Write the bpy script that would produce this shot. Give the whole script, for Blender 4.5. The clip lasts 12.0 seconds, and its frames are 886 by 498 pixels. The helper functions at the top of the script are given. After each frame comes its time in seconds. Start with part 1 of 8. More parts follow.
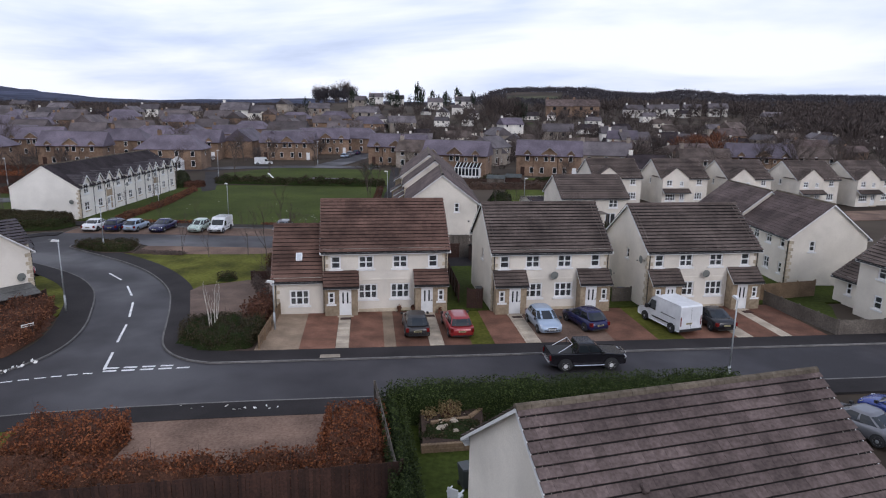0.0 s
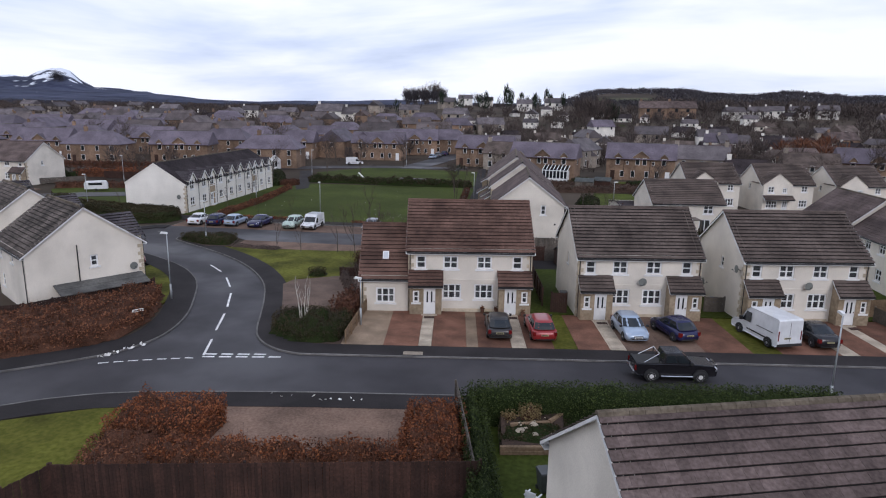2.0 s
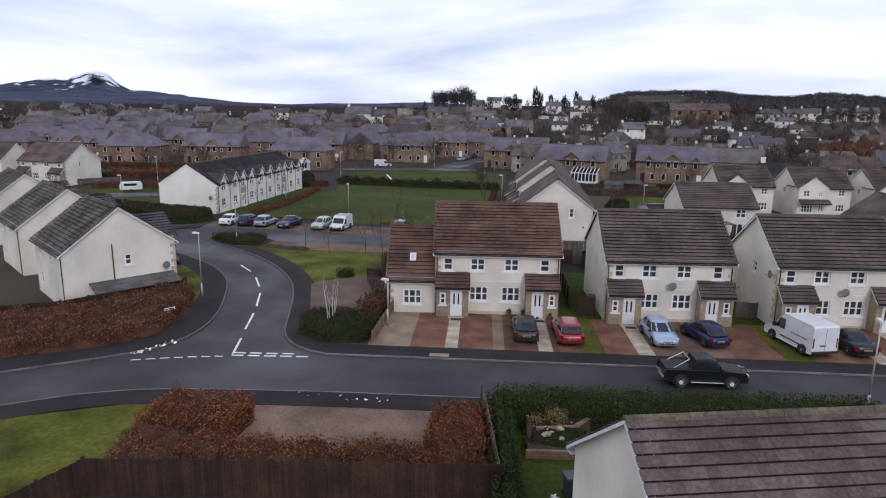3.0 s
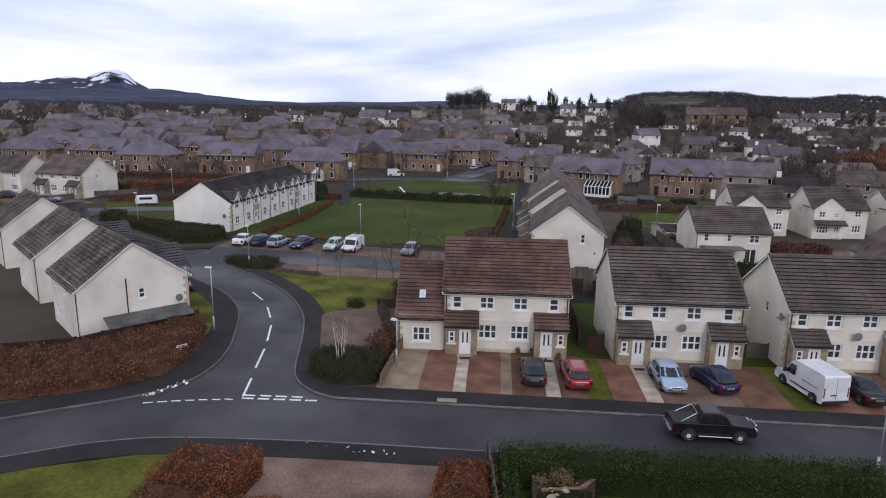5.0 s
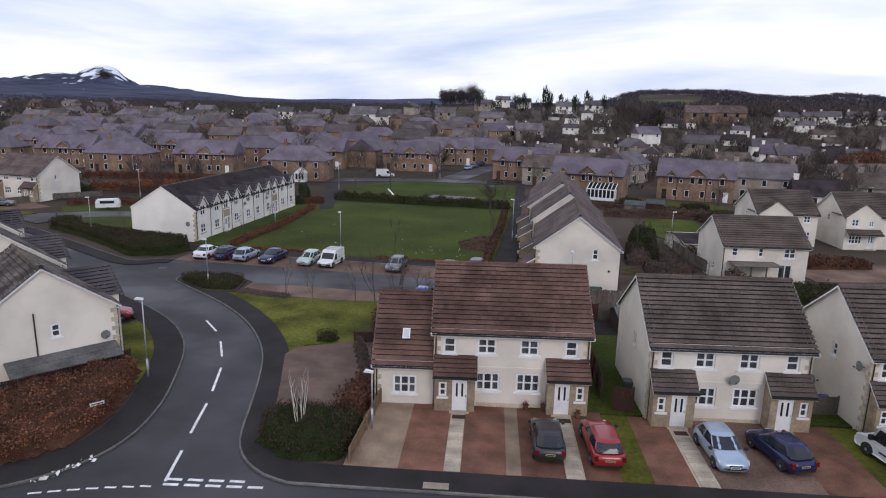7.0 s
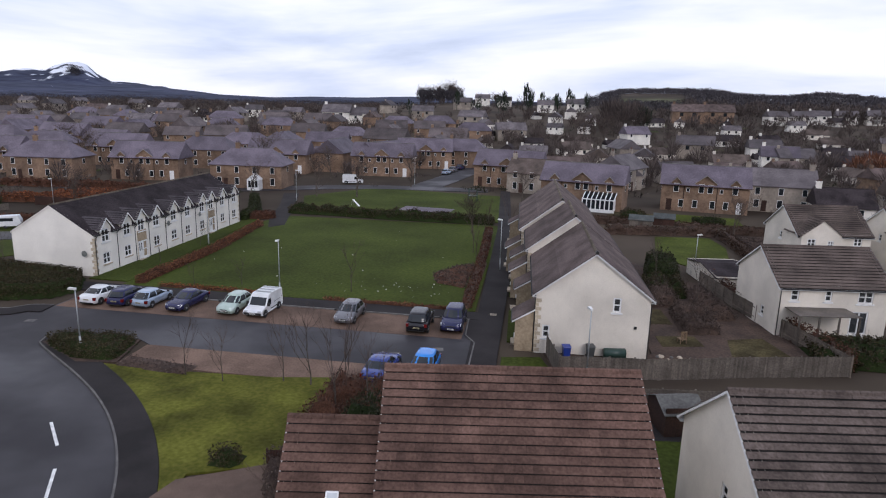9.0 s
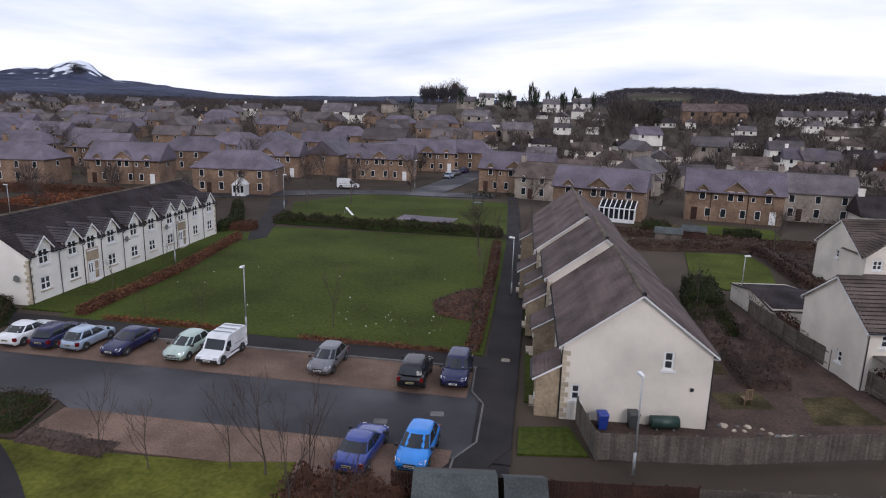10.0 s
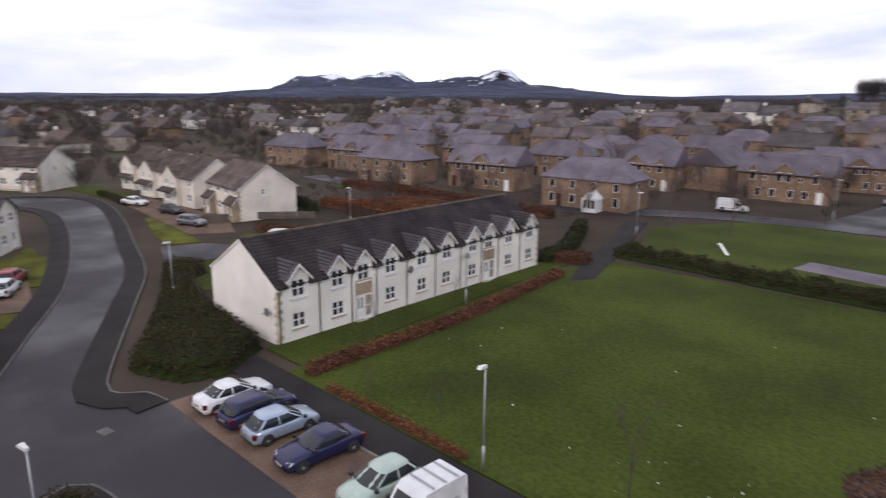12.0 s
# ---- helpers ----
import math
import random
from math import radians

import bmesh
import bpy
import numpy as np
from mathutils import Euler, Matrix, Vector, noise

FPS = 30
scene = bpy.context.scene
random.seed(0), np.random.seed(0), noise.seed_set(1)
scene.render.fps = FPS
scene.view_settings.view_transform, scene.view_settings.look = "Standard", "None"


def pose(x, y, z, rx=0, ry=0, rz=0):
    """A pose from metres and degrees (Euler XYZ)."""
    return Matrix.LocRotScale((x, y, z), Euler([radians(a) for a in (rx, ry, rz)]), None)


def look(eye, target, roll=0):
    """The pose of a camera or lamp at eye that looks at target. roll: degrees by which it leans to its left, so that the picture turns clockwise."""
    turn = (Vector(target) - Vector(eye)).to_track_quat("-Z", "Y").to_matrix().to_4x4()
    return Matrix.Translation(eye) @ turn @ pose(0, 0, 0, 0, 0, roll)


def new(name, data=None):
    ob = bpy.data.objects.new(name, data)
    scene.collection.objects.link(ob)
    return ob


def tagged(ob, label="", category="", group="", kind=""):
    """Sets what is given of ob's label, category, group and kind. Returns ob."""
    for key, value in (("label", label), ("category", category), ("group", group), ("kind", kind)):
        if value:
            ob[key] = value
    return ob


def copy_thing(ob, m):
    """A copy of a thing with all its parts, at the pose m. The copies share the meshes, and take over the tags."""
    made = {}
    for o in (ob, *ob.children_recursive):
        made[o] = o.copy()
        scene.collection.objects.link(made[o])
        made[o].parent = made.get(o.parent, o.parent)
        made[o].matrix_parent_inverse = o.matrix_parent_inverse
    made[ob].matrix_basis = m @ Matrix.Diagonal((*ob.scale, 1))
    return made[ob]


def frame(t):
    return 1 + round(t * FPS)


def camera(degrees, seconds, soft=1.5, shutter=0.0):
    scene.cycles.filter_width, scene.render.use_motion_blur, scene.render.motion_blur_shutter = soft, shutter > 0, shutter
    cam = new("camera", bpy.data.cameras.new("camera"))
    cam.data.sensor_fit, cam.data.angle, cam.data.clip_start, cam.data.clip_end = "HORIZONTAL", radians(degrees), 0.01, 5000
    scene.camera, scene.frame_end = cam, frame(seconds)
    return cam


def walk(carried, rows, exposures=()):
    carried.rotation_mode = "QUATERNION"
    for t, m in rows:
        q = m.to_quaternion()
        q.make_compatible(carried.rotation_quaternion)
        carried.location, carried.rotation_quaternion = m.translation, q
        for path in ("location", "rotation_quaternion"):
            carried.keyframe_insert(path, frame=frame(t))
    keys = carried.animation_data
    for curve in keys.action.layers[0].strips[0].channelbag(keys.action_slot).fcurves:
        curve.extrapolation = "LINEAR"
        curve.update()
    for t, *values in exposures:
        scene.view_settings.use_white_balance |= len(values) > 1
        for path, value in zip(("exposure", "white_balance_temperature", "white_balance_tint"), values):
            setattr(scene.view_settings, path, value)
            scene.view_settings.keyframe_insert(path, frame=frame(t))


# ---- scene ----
cam = camera(69.0, 12.0, 1.1, 0.15)
METRES, EYE, TILT, LEAN, TURN = 68.0, 16.1, -12.6, -0.9, 0.0
ROWS = [
    (0.0, 0.0, 0.0, 0.0, 0.0, 0.0, -0.0),
    (0.5, -0.0002, -0.0009, -0.0001, 2.92, 0.02, -0.65),
    (1.0, -0.0001, -0.0016, -0.0002, 4.76, 0.03, -1.07),
    (1.5, -0.0001, -0.0024, -0.0002, 6.77, 0.02, -1.52),
    (2.0, -0.0001, -0.0029, -0.0002, 7.5, 0.02, -1.75),
    (2.5, -0.0001, -0.003, -0.0002, 7.67, 0.04, -1.85),
    (3.0, 0.0001, -0.0027, -0.0005, 9.93, 0.14, -2.25),
    (5.0, 0.0032, -0.0047, 0.0458, 11.13, -0.06, -2.68),
    (5.5, -0.001, 0.0189, 0.0503, 11.03, -0.13, -2.71),
    (6.0, -0.0071, 0.053, 0.0565, 10.97, -0.18, -2.77),
    (6.5, -0.0151, 0.096, 0.0648, 10.82, -0.21, -2.78),
    (7.0, -0.024, 0.147, 0.075, 10.53, -0.25, -2.76),
    (9.0, -0.0601, 0.4086, 0.1305, 8.73, -0.3, -2.53),
    (9.5, -0.0713, 0.4864, 0.146, 8.75, -0.31, -2.61),
    (10.0, -0.084, 0.5673, 0.1627, 8.99, -0.36, -2.7),
    (10.5, -0.099, 0.651, 0.1807, 9.21, -0.41, -2.76),
    (11.0, -0.1161, 0.7384, 0.1984, 9.54, -0.44, -2.87),
    (11.5, -0.1355, 0.8228, 0.2152, 17.65, -0.91, -4.37),
    (12.0, -0.1589, 0.9046, 0.2306, 42.55, -3.6, -8.41),
]
walk(cam, [(t, pose(0, 0, EYE, TILT, LEAN, TURN) @ pose(METRES * x, METRES * y, METRES * z, 90 + pitch, roll, yaw)) for t, x, y, z, yaw, pitch, roll in ROWS],
     exposures=[(0, -0.02, 6100, 16.5), (7, -0.02, 6200, 17.5), (11.2, 0.0, 6400, 18.5), (12, 0.16, 6700, 19.5)])

# ---------- world and sun ----------
world = bpy.data.worlds.new("world")
scene.world = world
world.use_nodes = True
wn, wl = world.node_tree.nodes, world.node_tree.links
wn.clear()
sky = wn.new("ShaderNodeTexSky")
sky.sky_type, sky.sun_disc = "NISHITA", False
sky.sun_elevation, sky.sun_rotation = radians(32), radians(150)
sky.dust_density = 3.0
w_coord = wn.new("ShaderNodeTexCoord")
w_map = wn.new("ShaderNodeMapping")
w_map.inputs["Scale"].default_value = (1.1, 1.1, 5.5)
w_map.inputs["Rotation"].default_value = (0.06, 0.03, 0.4)
w_cloud = wn.new("ShaderNodeTexNoise")
w_cloud.inputs["Scale"].default_value = 1.35
w_cloud.inputs["Detail"].default_value = 6.0
w_cloud.inputs["Roughness"].default_value = 0.52
w_cloud.inputs["Distortion"].default_value = 0.35
w_ramp = wn.new("ShaderNodeValToRGB")
w_ramp.color_ramp.elements[0].position, w_ramp.color_ramp.elements[0].color = 0.36, (0.50, 0.595, 0.76, 1)
w_ramp.color_ramp.elements[1].position, w_ramp.color_ramp.elements[1].color = 0.60, (1.09, 1.13, 1.18, 1)
w_mid = w_ramp.color_ramp.elements.new(0.48)
w_mid.color = (0.77, 0.865, 1.02, 1)
bg_sky, bg_cloud = wn.new("ShaderNodeBackground"), wn.new("ShaderNodeBackground")
bg_sky.inputs["Strength"].default_value = 0.10
bg_cloud.inputs["Strength"].default_value = 1.0
w_mix = wn.new("ShaderNodeMixShader")
w_mix.inputs["Fac"].default_value = 0.9
w_out = wn.new("ShaderNodeOutputWorld")
wl.new(sky.outputs[0], bg_sky.inputs["Color"])
wl.new(w_coord.outputs["Generated"], w_map.inputs["Vector"])
wl.new(w_map.outputs[0], w_cloud.inputs["Vector"])
w_side, w_lean, w_sum = wn.new("ShaderNodeSeparateXYZ"), wn.new("ShaderNodeMath"), wn.new("ShaderNodeMath")
w_lean.operation, w_sum.operation = "MULTIPLY", "ADD"
w_lean.inputs[1].default_value = -0.085
wl.new(w_coord.outputs["Generated"], w_side.inputs[0])
wl.new(w_side.outputs["X"], w_lean.inputs[0])
wl.new(w_cloud.outputs["Fac"], w_sum.inputs[0])
wl.new(w_lean.outputs[0], w_sum.inputs[1])
wl.new(w_sum.outputs[0], w_ramp.inputs["Fac"])
wl.new(w_ramp.outputs["Color"], bg_cloud.inputs["Color"])
wl.new(bg_sky.outputs[0], w_mix.inputs[1])
wl.new(bg_cloud.outputs[0], w_mix.inputs[2])
wl.new(w_mix.outputs[0], w_out.inputs["Surface"])

sun = new("sun", bpy.data.lights.new("sun", "SUN"))
sun.data.energy, sun.data.angle, sun.data.color = 1.0, radians(25), (1.0, 0.96, 0.9)
sun.matrix_world = look((55, -40, 62), (0, 50, 0))

# ---------- materials ----------
MATS = {}


def surf(name, c1, c2, rough=0.8, scale=6.0, coarse=0.25, bump=0.2, metal=0.0, vary=0.12, stain=0.35, size=0.02, spec=0.4, isle=0.0, wet=None):
    """A weathered surface: fine grain from c1 to c2, coarse stains, a little change from piece to piece.
    isle: change between the joined pieces of one mesh; wet: roughness of damp patches."""
    m = bpy.data.materials.new(name)
    m.use_nodes = True
    n, l = m.node_tree.nodes, m.node_tree.links
    b = n["Principled BSDF"]
    geo = n.new("ShaderNodeNewGeometry")
    fine, big = n.new("ShaderNodeTexNoise"), n.new("ShaderNodeTexNoise")
    fine.inputs["Scale"].default_value, fine.inputs["Detail"].default_value = scale, 5.0
    big.inputs["Scale"].default_value, big.inputs["Detail"].default_value = coarse, 4.0
    for t in (fine, big):
        l.new(geo.outputs["Position"], t.inputs["Vector"])
    mix = n.new("ShaderNodeMix")
    mix.data_type = "RGBA"
    mix.inputs["A"].default_value, mix.inputs["B"].default_value = (*c1, 1), (*c2, 1)
    ramp = n.new("ShaderNodeMapRange")
    ramp.inputs["From Min"].default_value, ramp.inputs["From Max"].default_value = 0.32, 0.68
    l.new(fine.outputs["Fac"], ramp.inputs["Value"])
    l.new(ramp.outputs[0], mix.inputs["Factor"])
    dirt = n.new("ShaderNodeMapRange")
    dirt.inputs["From Min"].default_value, dirt.inputs["From Max"].default_value = 0.35, 0.65
    dirt.inputs["To Min"].default_value, dirt.inputs["To Max"].default_value = 1 - stain, 1 + stain * 0.35
    l.new(big.outputs["Fac"], dirt.inputs["Value"])
    info = n.new("ShaderNodeObjectInfo")
    each = n.new("ShaderNodeMapRange")
    each.inputs["To Min"].default_value, each.inputs["To Max"].default_value = 1 - vary, 1 + vary
    l.new(info.outputs["Random"], each.inputs["Value"])
    times = n.new("ShaderNodeMath")
    times.operation = "MULTIPLY"
    l.new(dirt.outputs[0], times.inputs[0])
    l.new(each.outputs[0], times.inputs[1])
    if isle:
        lot = n.new("ShaderNodeMapRange")
        lot.inputs["To Min"].default_value, lot.inputs["To Max"].default_value = 1 - isle, 1 + isle
        l.new(geo.outputs["Random Per Island"], lot.inputs["Value"])
        both = n.new("ShaderNodeMath")
        both.operation = "MULTIPLY"
        l.new(times.outputs[0], both.inputs[0])
        l.new(lot.outputs[0], both.inputs[1])
        times = both
    hsv = n.new("ShaderNodeHueSaturation")
    l.new(mix.outputs["Result"], hsv.inputs["Color"])
    l.new(times.outputs[0], hsv.inputs["Value"])
    l.new(hsv.outputs[0], b.inputs["Base Color"])
    b.inputs["Roughness"].default_value, b.inputs["Metallic"].default_value = rough, metal
    if wet is not None:
        damp = n.new("ShaderNodeMapRange")
        damp.inputs["From Min"].default_value, damp.inputs["From Max"].default_value = 0.42, 0.62
        damp.inputs["To Min"].default_value, damp.inputs["To Max"].default_value = rough, wet
        l.new(big.outputs["Fac"], damp.inputs["Value"])
        l.new(damp.outputs[0], b.inputs["Roughness"])
    b.inputs["Specular IOR Level"].default_value = spec
    if bump:
        bn = n.new("ShaderNodeBump")
        bn.inputs["Strength"].default_value, bn.inputs["Distance"].default_value = bump, size
        l.new(fine.outputs["Fac"], bn.inputs["Height"])
        l.new(bn.outputs[0], b.inputs["Normal"])
    MATS[name] = m
    return m


def leaves(name, c1, c2, c3, rough=0.75, scale=3.0):
    """Foliage whose colour changes from leaf to leaf and in patches."""
    m = surf(name, c1, c2, rough, scale, 0.35, 0.0, stain=0.3, spec=0.2)
    n, l = m.node_tree.nodes, m.node_tree.links
    geo = n.new("ShaderNodeNewGeometry")
    ramp = n.new("ShaderNodeValToRGB")
    ramp.color_ramp.elements[0].color, ramp.color_ramp.elements[1].color = (*c1, 1), (*c3, 1)
    e = ramp.color_ramp.elements.new(0.5)
    e.color = (*c2, 1)
    l.new(geo.outputs["Random Per Island"], ramp.inputs["Fac"])
    hsv = [k for k in n if k.type == "HUE_SAT"][0]
    l.new(ramp.outputs["Color"], hsv.inputs["Color"])
    return m


def paint(name, c, rough=0.3, metal=0.0, coat=0.0):
    """Smooth paint or plastic with a faint film of dirt."""
    m = surf(name, c, tuple(v * 0.88 for v in c), rough, 2.5, 0.8, 0.0, metal, 0.0, 0.1, spec=0.5)
    m.node_tree.nodes["Principled BSDF"].inputs["Coat Weight"].default_value = coat
    m.node_tree.nodes["Principled BSDF"].inputs["Coat Roughness"].default_value = 0.06
    return m


HARL = surf("harling_render", (0.645, 0.592, 0.510), (0.775, 0.718, 0.628), 0.95, 26, 0.35, 0.35, stain=0.17, vary=0.04, size=0.01)
HARL_WHITE = surf("white_harling", (0.735, 0.700, 0.632), (0.85, 0.815, 0.745), 0.95, 26, 0.3, 0.35, stain=0.14, vary=0.05, size=0.01)
CASTSTONE = surf("cast_stone", (0.27, 0.205, 0.135), (0.38, 0.30, 0.205), 0.9, 5, 1.2, 0.4, vary=0.15, stain=0.25)
QUOIN = surf("quoin_stone", (0.42, 0.35, 0.25), (0.55, 0.47, 0.355), 0.9, 9, 1.5, 0.3, vary=0.18, stain=0.15)
SANDSTONE = surf("sandstone", (0.190, 0.120, 0.080), (0.275, 0.185, 0.126), 0.92, 2.2, 0.3, 0.3, vary=0.22, stain=0.35)
SANDSTONE_GREY = surf("grey_sandstone", (0.26, 0.22, 0.18), (0.36, 0.31, 0.26), 0.92, 2.2, 0.3, 0.3, vary=0.16, stain=0.3)
TILE_RED = surf("russet_roof_tile", (0.097, 0.056, 0.043), (0.157, 0.094, 0.074), 0.92, 9, 0.45, 0.35, vary=0.14, stain=0.45, spec=0.15, isle=0.16)
TILE_GREY = surf("grey_roof_tile", (0.084, 0.064, 0.055), (0.142, 0.112, 0.097), 0.92, 9, 0.45, 0.35, vary=0.12, stain=0.4, spec=0.15, isle=0.13)
TILE_MAUVE = surf("mauve_roof_tile", (0.094, 0.069, 0.063), (0.150, 0.114, 0.104), 0.92, 9, 0.5, 0.35, vary=0.15, stain=0.42, spec=0.15, isle=0.14)
TILE_TAUPE = surf("taupe_roof_tile", (0.090, 0.066, 0.060), (0.140, 0.106, 0.097), 0.92, 9, 0.5, 0.35, vary=0.10, stain=0.4, spec=0.15, isle=0.10)
TILE_STAINED = surf("stained_grey_roof_tile", (0.082, 0.066, 0.057), (0.152, 0.128, 0.112), 0.92, 7, 0.8, 0.35, vary=0.1, stain=0.6, spec=0.15, isle=0.15)
RIDGE = surf("mossy_ridge_tile", (0.10, 0.080, 0.058), (0.17, 0.14, 0.105), 0.95, 7, 0.8, 0.4, vary=0.15, stain=0.4, spec=0.2)
# purple-grey slate, tinted and lightened further to carry distance haze
SLATE = surf("slate_roof", (0.096, 0.078, 0.098), (0.156, 0.130, 0.158), 0.7, 5, 0.3, 0.3, vary=0.22, stain=0.32, spec=0.3)
SLATE_BROWN = surf("brown_slate_roof", (0.082, 0.066, 0.066), (0.130, 0.106, 0.104), 0.75, 5, 0.3, 0.3, vary=0.25, stain=0.35, spec=0.3)
SLATE_GREY = surf("grey_slate_roof", (0.086, 0.074, 0.078), (0.146, 0.126, 0.130), 0.78, 5, 0.3, 0.3, vary=0.34, stain=0.35, spec=0.25)
SLATE_DARK = surf("dark_slate_roof", (0.029, 0.023, 0.025), (0.057, 0.047, 0.049), 0.95, 7, 0.4, 0.3, vary=0.1, stain=0.45, spec=0.1)
SLATE_DORMER = surf("dormer_slate", (0.045, 0.038, 0.042), (0.085, 0.074, 0.08), 0.8, 7, 0.4, 0.3, vary=0.2, stain=0.4, spec=0.25)
ASPHALT = surf("asphalt", (0.027, 0.0245, 0.028), (0.043, 0.039, 0.044), 0.72, 30, 0.10, 0.3, vary=0.0, stain=0.3, size=0.008, spec=0.35, wet=0.45)
FOOTWAY = surf("footway_asphalt", (0.021, 0.018, 0.0185), (0.034, 0.030, 0.030), 0.9, 26, 0.3, 0.3, vary=0.06, stain=0.35, size=0.008, spec=0.2)
KERB = surf("kerb_concrete", (0.115, 0.108, 0.103), (0.19, 0.18, 0.17), 0.9, 12, 0.9, 0.3, vary=0.15, stain=0.35)
SLAB = surf("concrete_slab", (0.35, 0.29, 0.215), (0.46, 0.39, 0.305), 0.9, 9, 0.8, 0.3, vary=0.16, stain=0.3)
PAVER = surf("red_block_paving", (0.135, 0.062, 0.040), (0.205, 0.104, 0.070), 0.9, 14, 0.6, 0.4, vary=0.22, stain=0.4, spec=0.2)
PAVER_TAN = surf("tan_block_paving", (0.205, 0.148, 0.100), (0.29, 0.215, 0.152), 0.9, 14, 0.6, 0.4, vary=0.2, stain=0.3, spec=0.2)
PAVER_LOT = surf("brown_block_paving", (0.132, 0.083, 0.060), (0.20, 0.134, 0.100), 0.9, 8, 0.3, 0.4, vary=0.18, stain=0.4, spec=0.2)
LINE = surf("road_paint", (0.72, 0.72, 0.70), (0.82, 0.82, 0.8), 0.6, 14, 2.0, 0.1, vary=0.05, stain=0.25)
GRASS = surf("lawn_grass", (0.035, 0.050, 0.008), (0.065, 0.081, 0.015), 0.92, 3.5, 0.10, 0.8, vary=0.1, stain=0.36, size=0.05, spec=0.1)
GRASS_BRIGHT = surf("mossy_grass", (0.070, 0.076, 0.010), (0.118, 0.116, 0.022), 0.92, 4, 0.3, 0.8, vary=0.1, stain=0.5, size=0.05, spec=0.1)
EARTH = surf("bare_earth", (0.050, 0.030, 0.021), (0.088, 0.056, 0.041), 0.95, 5, 0.4, 0.8, vary=0.1, stain=0.4, size=0.05)
GRASS_LAWN = surf("mown_garden_grass", (0.046, 0.062, 0.009), (0.080, 0.096, 0.017), 0.92, 3.5, 0.2, 0.8, vary=0.1, stain=0.4, size=0.05, spec=0.1)
GRASS_ROUGH = surf("tawny_rough_grass", (0.058, 0.046, 0.022), (0.104, 0.086, 0.042), 0.95, 6, 0.5, 0.9, vary=0.2, stain=0.5, size=0.06, spec=0.1)
CHIPS = surf("gravel_chips", (0.100, 0.064, 0.047), (0.158, 0.108, 0.083), 0.95, 22, 0.5, 0.6, vary=0.1, stain=0.35, size=0.02)
COUNTRY = surf("winter_ground", (0.052, 0.039, 0.030), (0.092, 0.073, 0.054), 0.95, 0.06, 0.012, 0.2, vary=0.0, stain=0.4, spec=0.1)
FENCE = surf("dark_fence_boards", (0.031, 0.014, 0.010), (0.060, 0.028, 0.019), 0.85, 9, 0.8, 0.4, vary=0.3, stain=0.4)
FENCE_GREY = surf("weathered_fence_boards", (0.092, 0.077, 0.064), (0.16, 0.136, 0.114), 0.88, 9, 0.8, 0.4, vary=0.22, stain=0.3)
FENCE_PALE = surf("silvered_fence_boards", (0.13, 0.105, 0.085), (0.205, 0.17, 0.14), 0.88, 9, 0.8, 0.4, vary=0.25, stain=0.35)
FENCE_TAN = surf("tan_fence_boards", (0.16, 0.105, 0.06), (0.25, 0.17, 0.105), 0.88, 9, 0.8, 0.4, vary=0.22, stain=0.3)
FELT_GREY = surf("weathered_grey_felt", (0.098, 0.095, 0.088), (0.150, 0.146, 0.136), 0.9, 6, 0.7, 0.3, vary=0.1, stain=0.4)
FELT = surf("roofing_felt", (0.054, 0.062, 0.060), (0.090, 0.100, 0.097), 0.9, 9, 0.6, 0.3, vary=0.1, stain=0.35)
UPVC = paint("white_plastic", (0.80, 0.80, 0.79), 0.35)
GUTTER = paint("black_plastic", (0.018, 0.017, 0.017), 0.6)
STEEL = paint("galvanised_steel", (0.42, 0.44, 0.45), 0.5, 0.4)
LAMPHEAD = paint("white_lamp_shell", (0.75, 0.75, 0.73), 0.4)
RUBBER = paint("tyre_rubber", (0.02, 0.02, 0.021), 0.8)
RIM = paint("wheel_alloy", (0.45, 0.46, 0.48), 0.3, 0.7)
CHROME = paint("chrome", (0.75, 0.75, 0.76), 0.12, 1.0)
REDLENS = paint("red_lamp_lens", (0.15, 0.008, 0.008), 0.25)
CLEARLENS = paint("clear_lamp_lens", (0.75, 0.77, 0.8), 0.1, 0.3)
PLATE_W = paint("white_plate", (0.75, 0.75, 0.72), 0.4)
PLATE_Y = paint("yellow_plate", (0.42, 0.37, 0.20), 0.4)
PLATE_BAR = paint("plate_bar", (0.03, 0.03, 0.03), 0.5)
CURTAIN = surf("pale_curtain", (0.62, 0.60, 0.57), (0.75, 0.73, 0.70), 0.9, 4, 1, 0.1, vary=0.3)
BARK = surf("bark", (0.055, 0.042, 0.034), (0.105, 0.084, 0.07), 0.9, 12, 1.5, 0.4, vary=0.2)
BIRCH = surf("birch_bark", (0.48, 0.44, 0.38), (0.66, 0.62, 0.56), 0.8, 10, 3, 0.3, vary=0.1)
TWIG = leaves("winter_twigs", (0.050, 0.036, 0.032), (0.085, 0.063, 0.055), (0.13, 0.098, 0.08), 0.95)
# bluer than WOODS: distance haze is mixed into the branch colour
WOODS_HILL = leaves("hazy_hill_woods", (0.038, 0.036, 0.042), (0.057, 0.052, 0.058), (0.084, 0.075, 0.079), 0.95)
WOODS = leaves("far_winter_woods", (0.058, 0.045, 0.041), (0.088, 0.070, 0.064), (0.130, 0.103, 0.090), 0.95)
BEECH = leaves("beech_leaves", (0.085, 0.030, 0.016), (0.175, 0.056, 0.024), (0.31, 0.115, 0.045))
BEECH_DULL = leaves("dull_beech_leaves", (0.050, 0.022, 0.015), (0.088, 0.038, 0.024), (0.135, 0.06, 0.034))
BEECH_MID = leaves("faded_beech_leaves", (0.068, 0.027, 0.016), (0.140, 0.054, 0.028), (0.27, 0.12, 0.062))
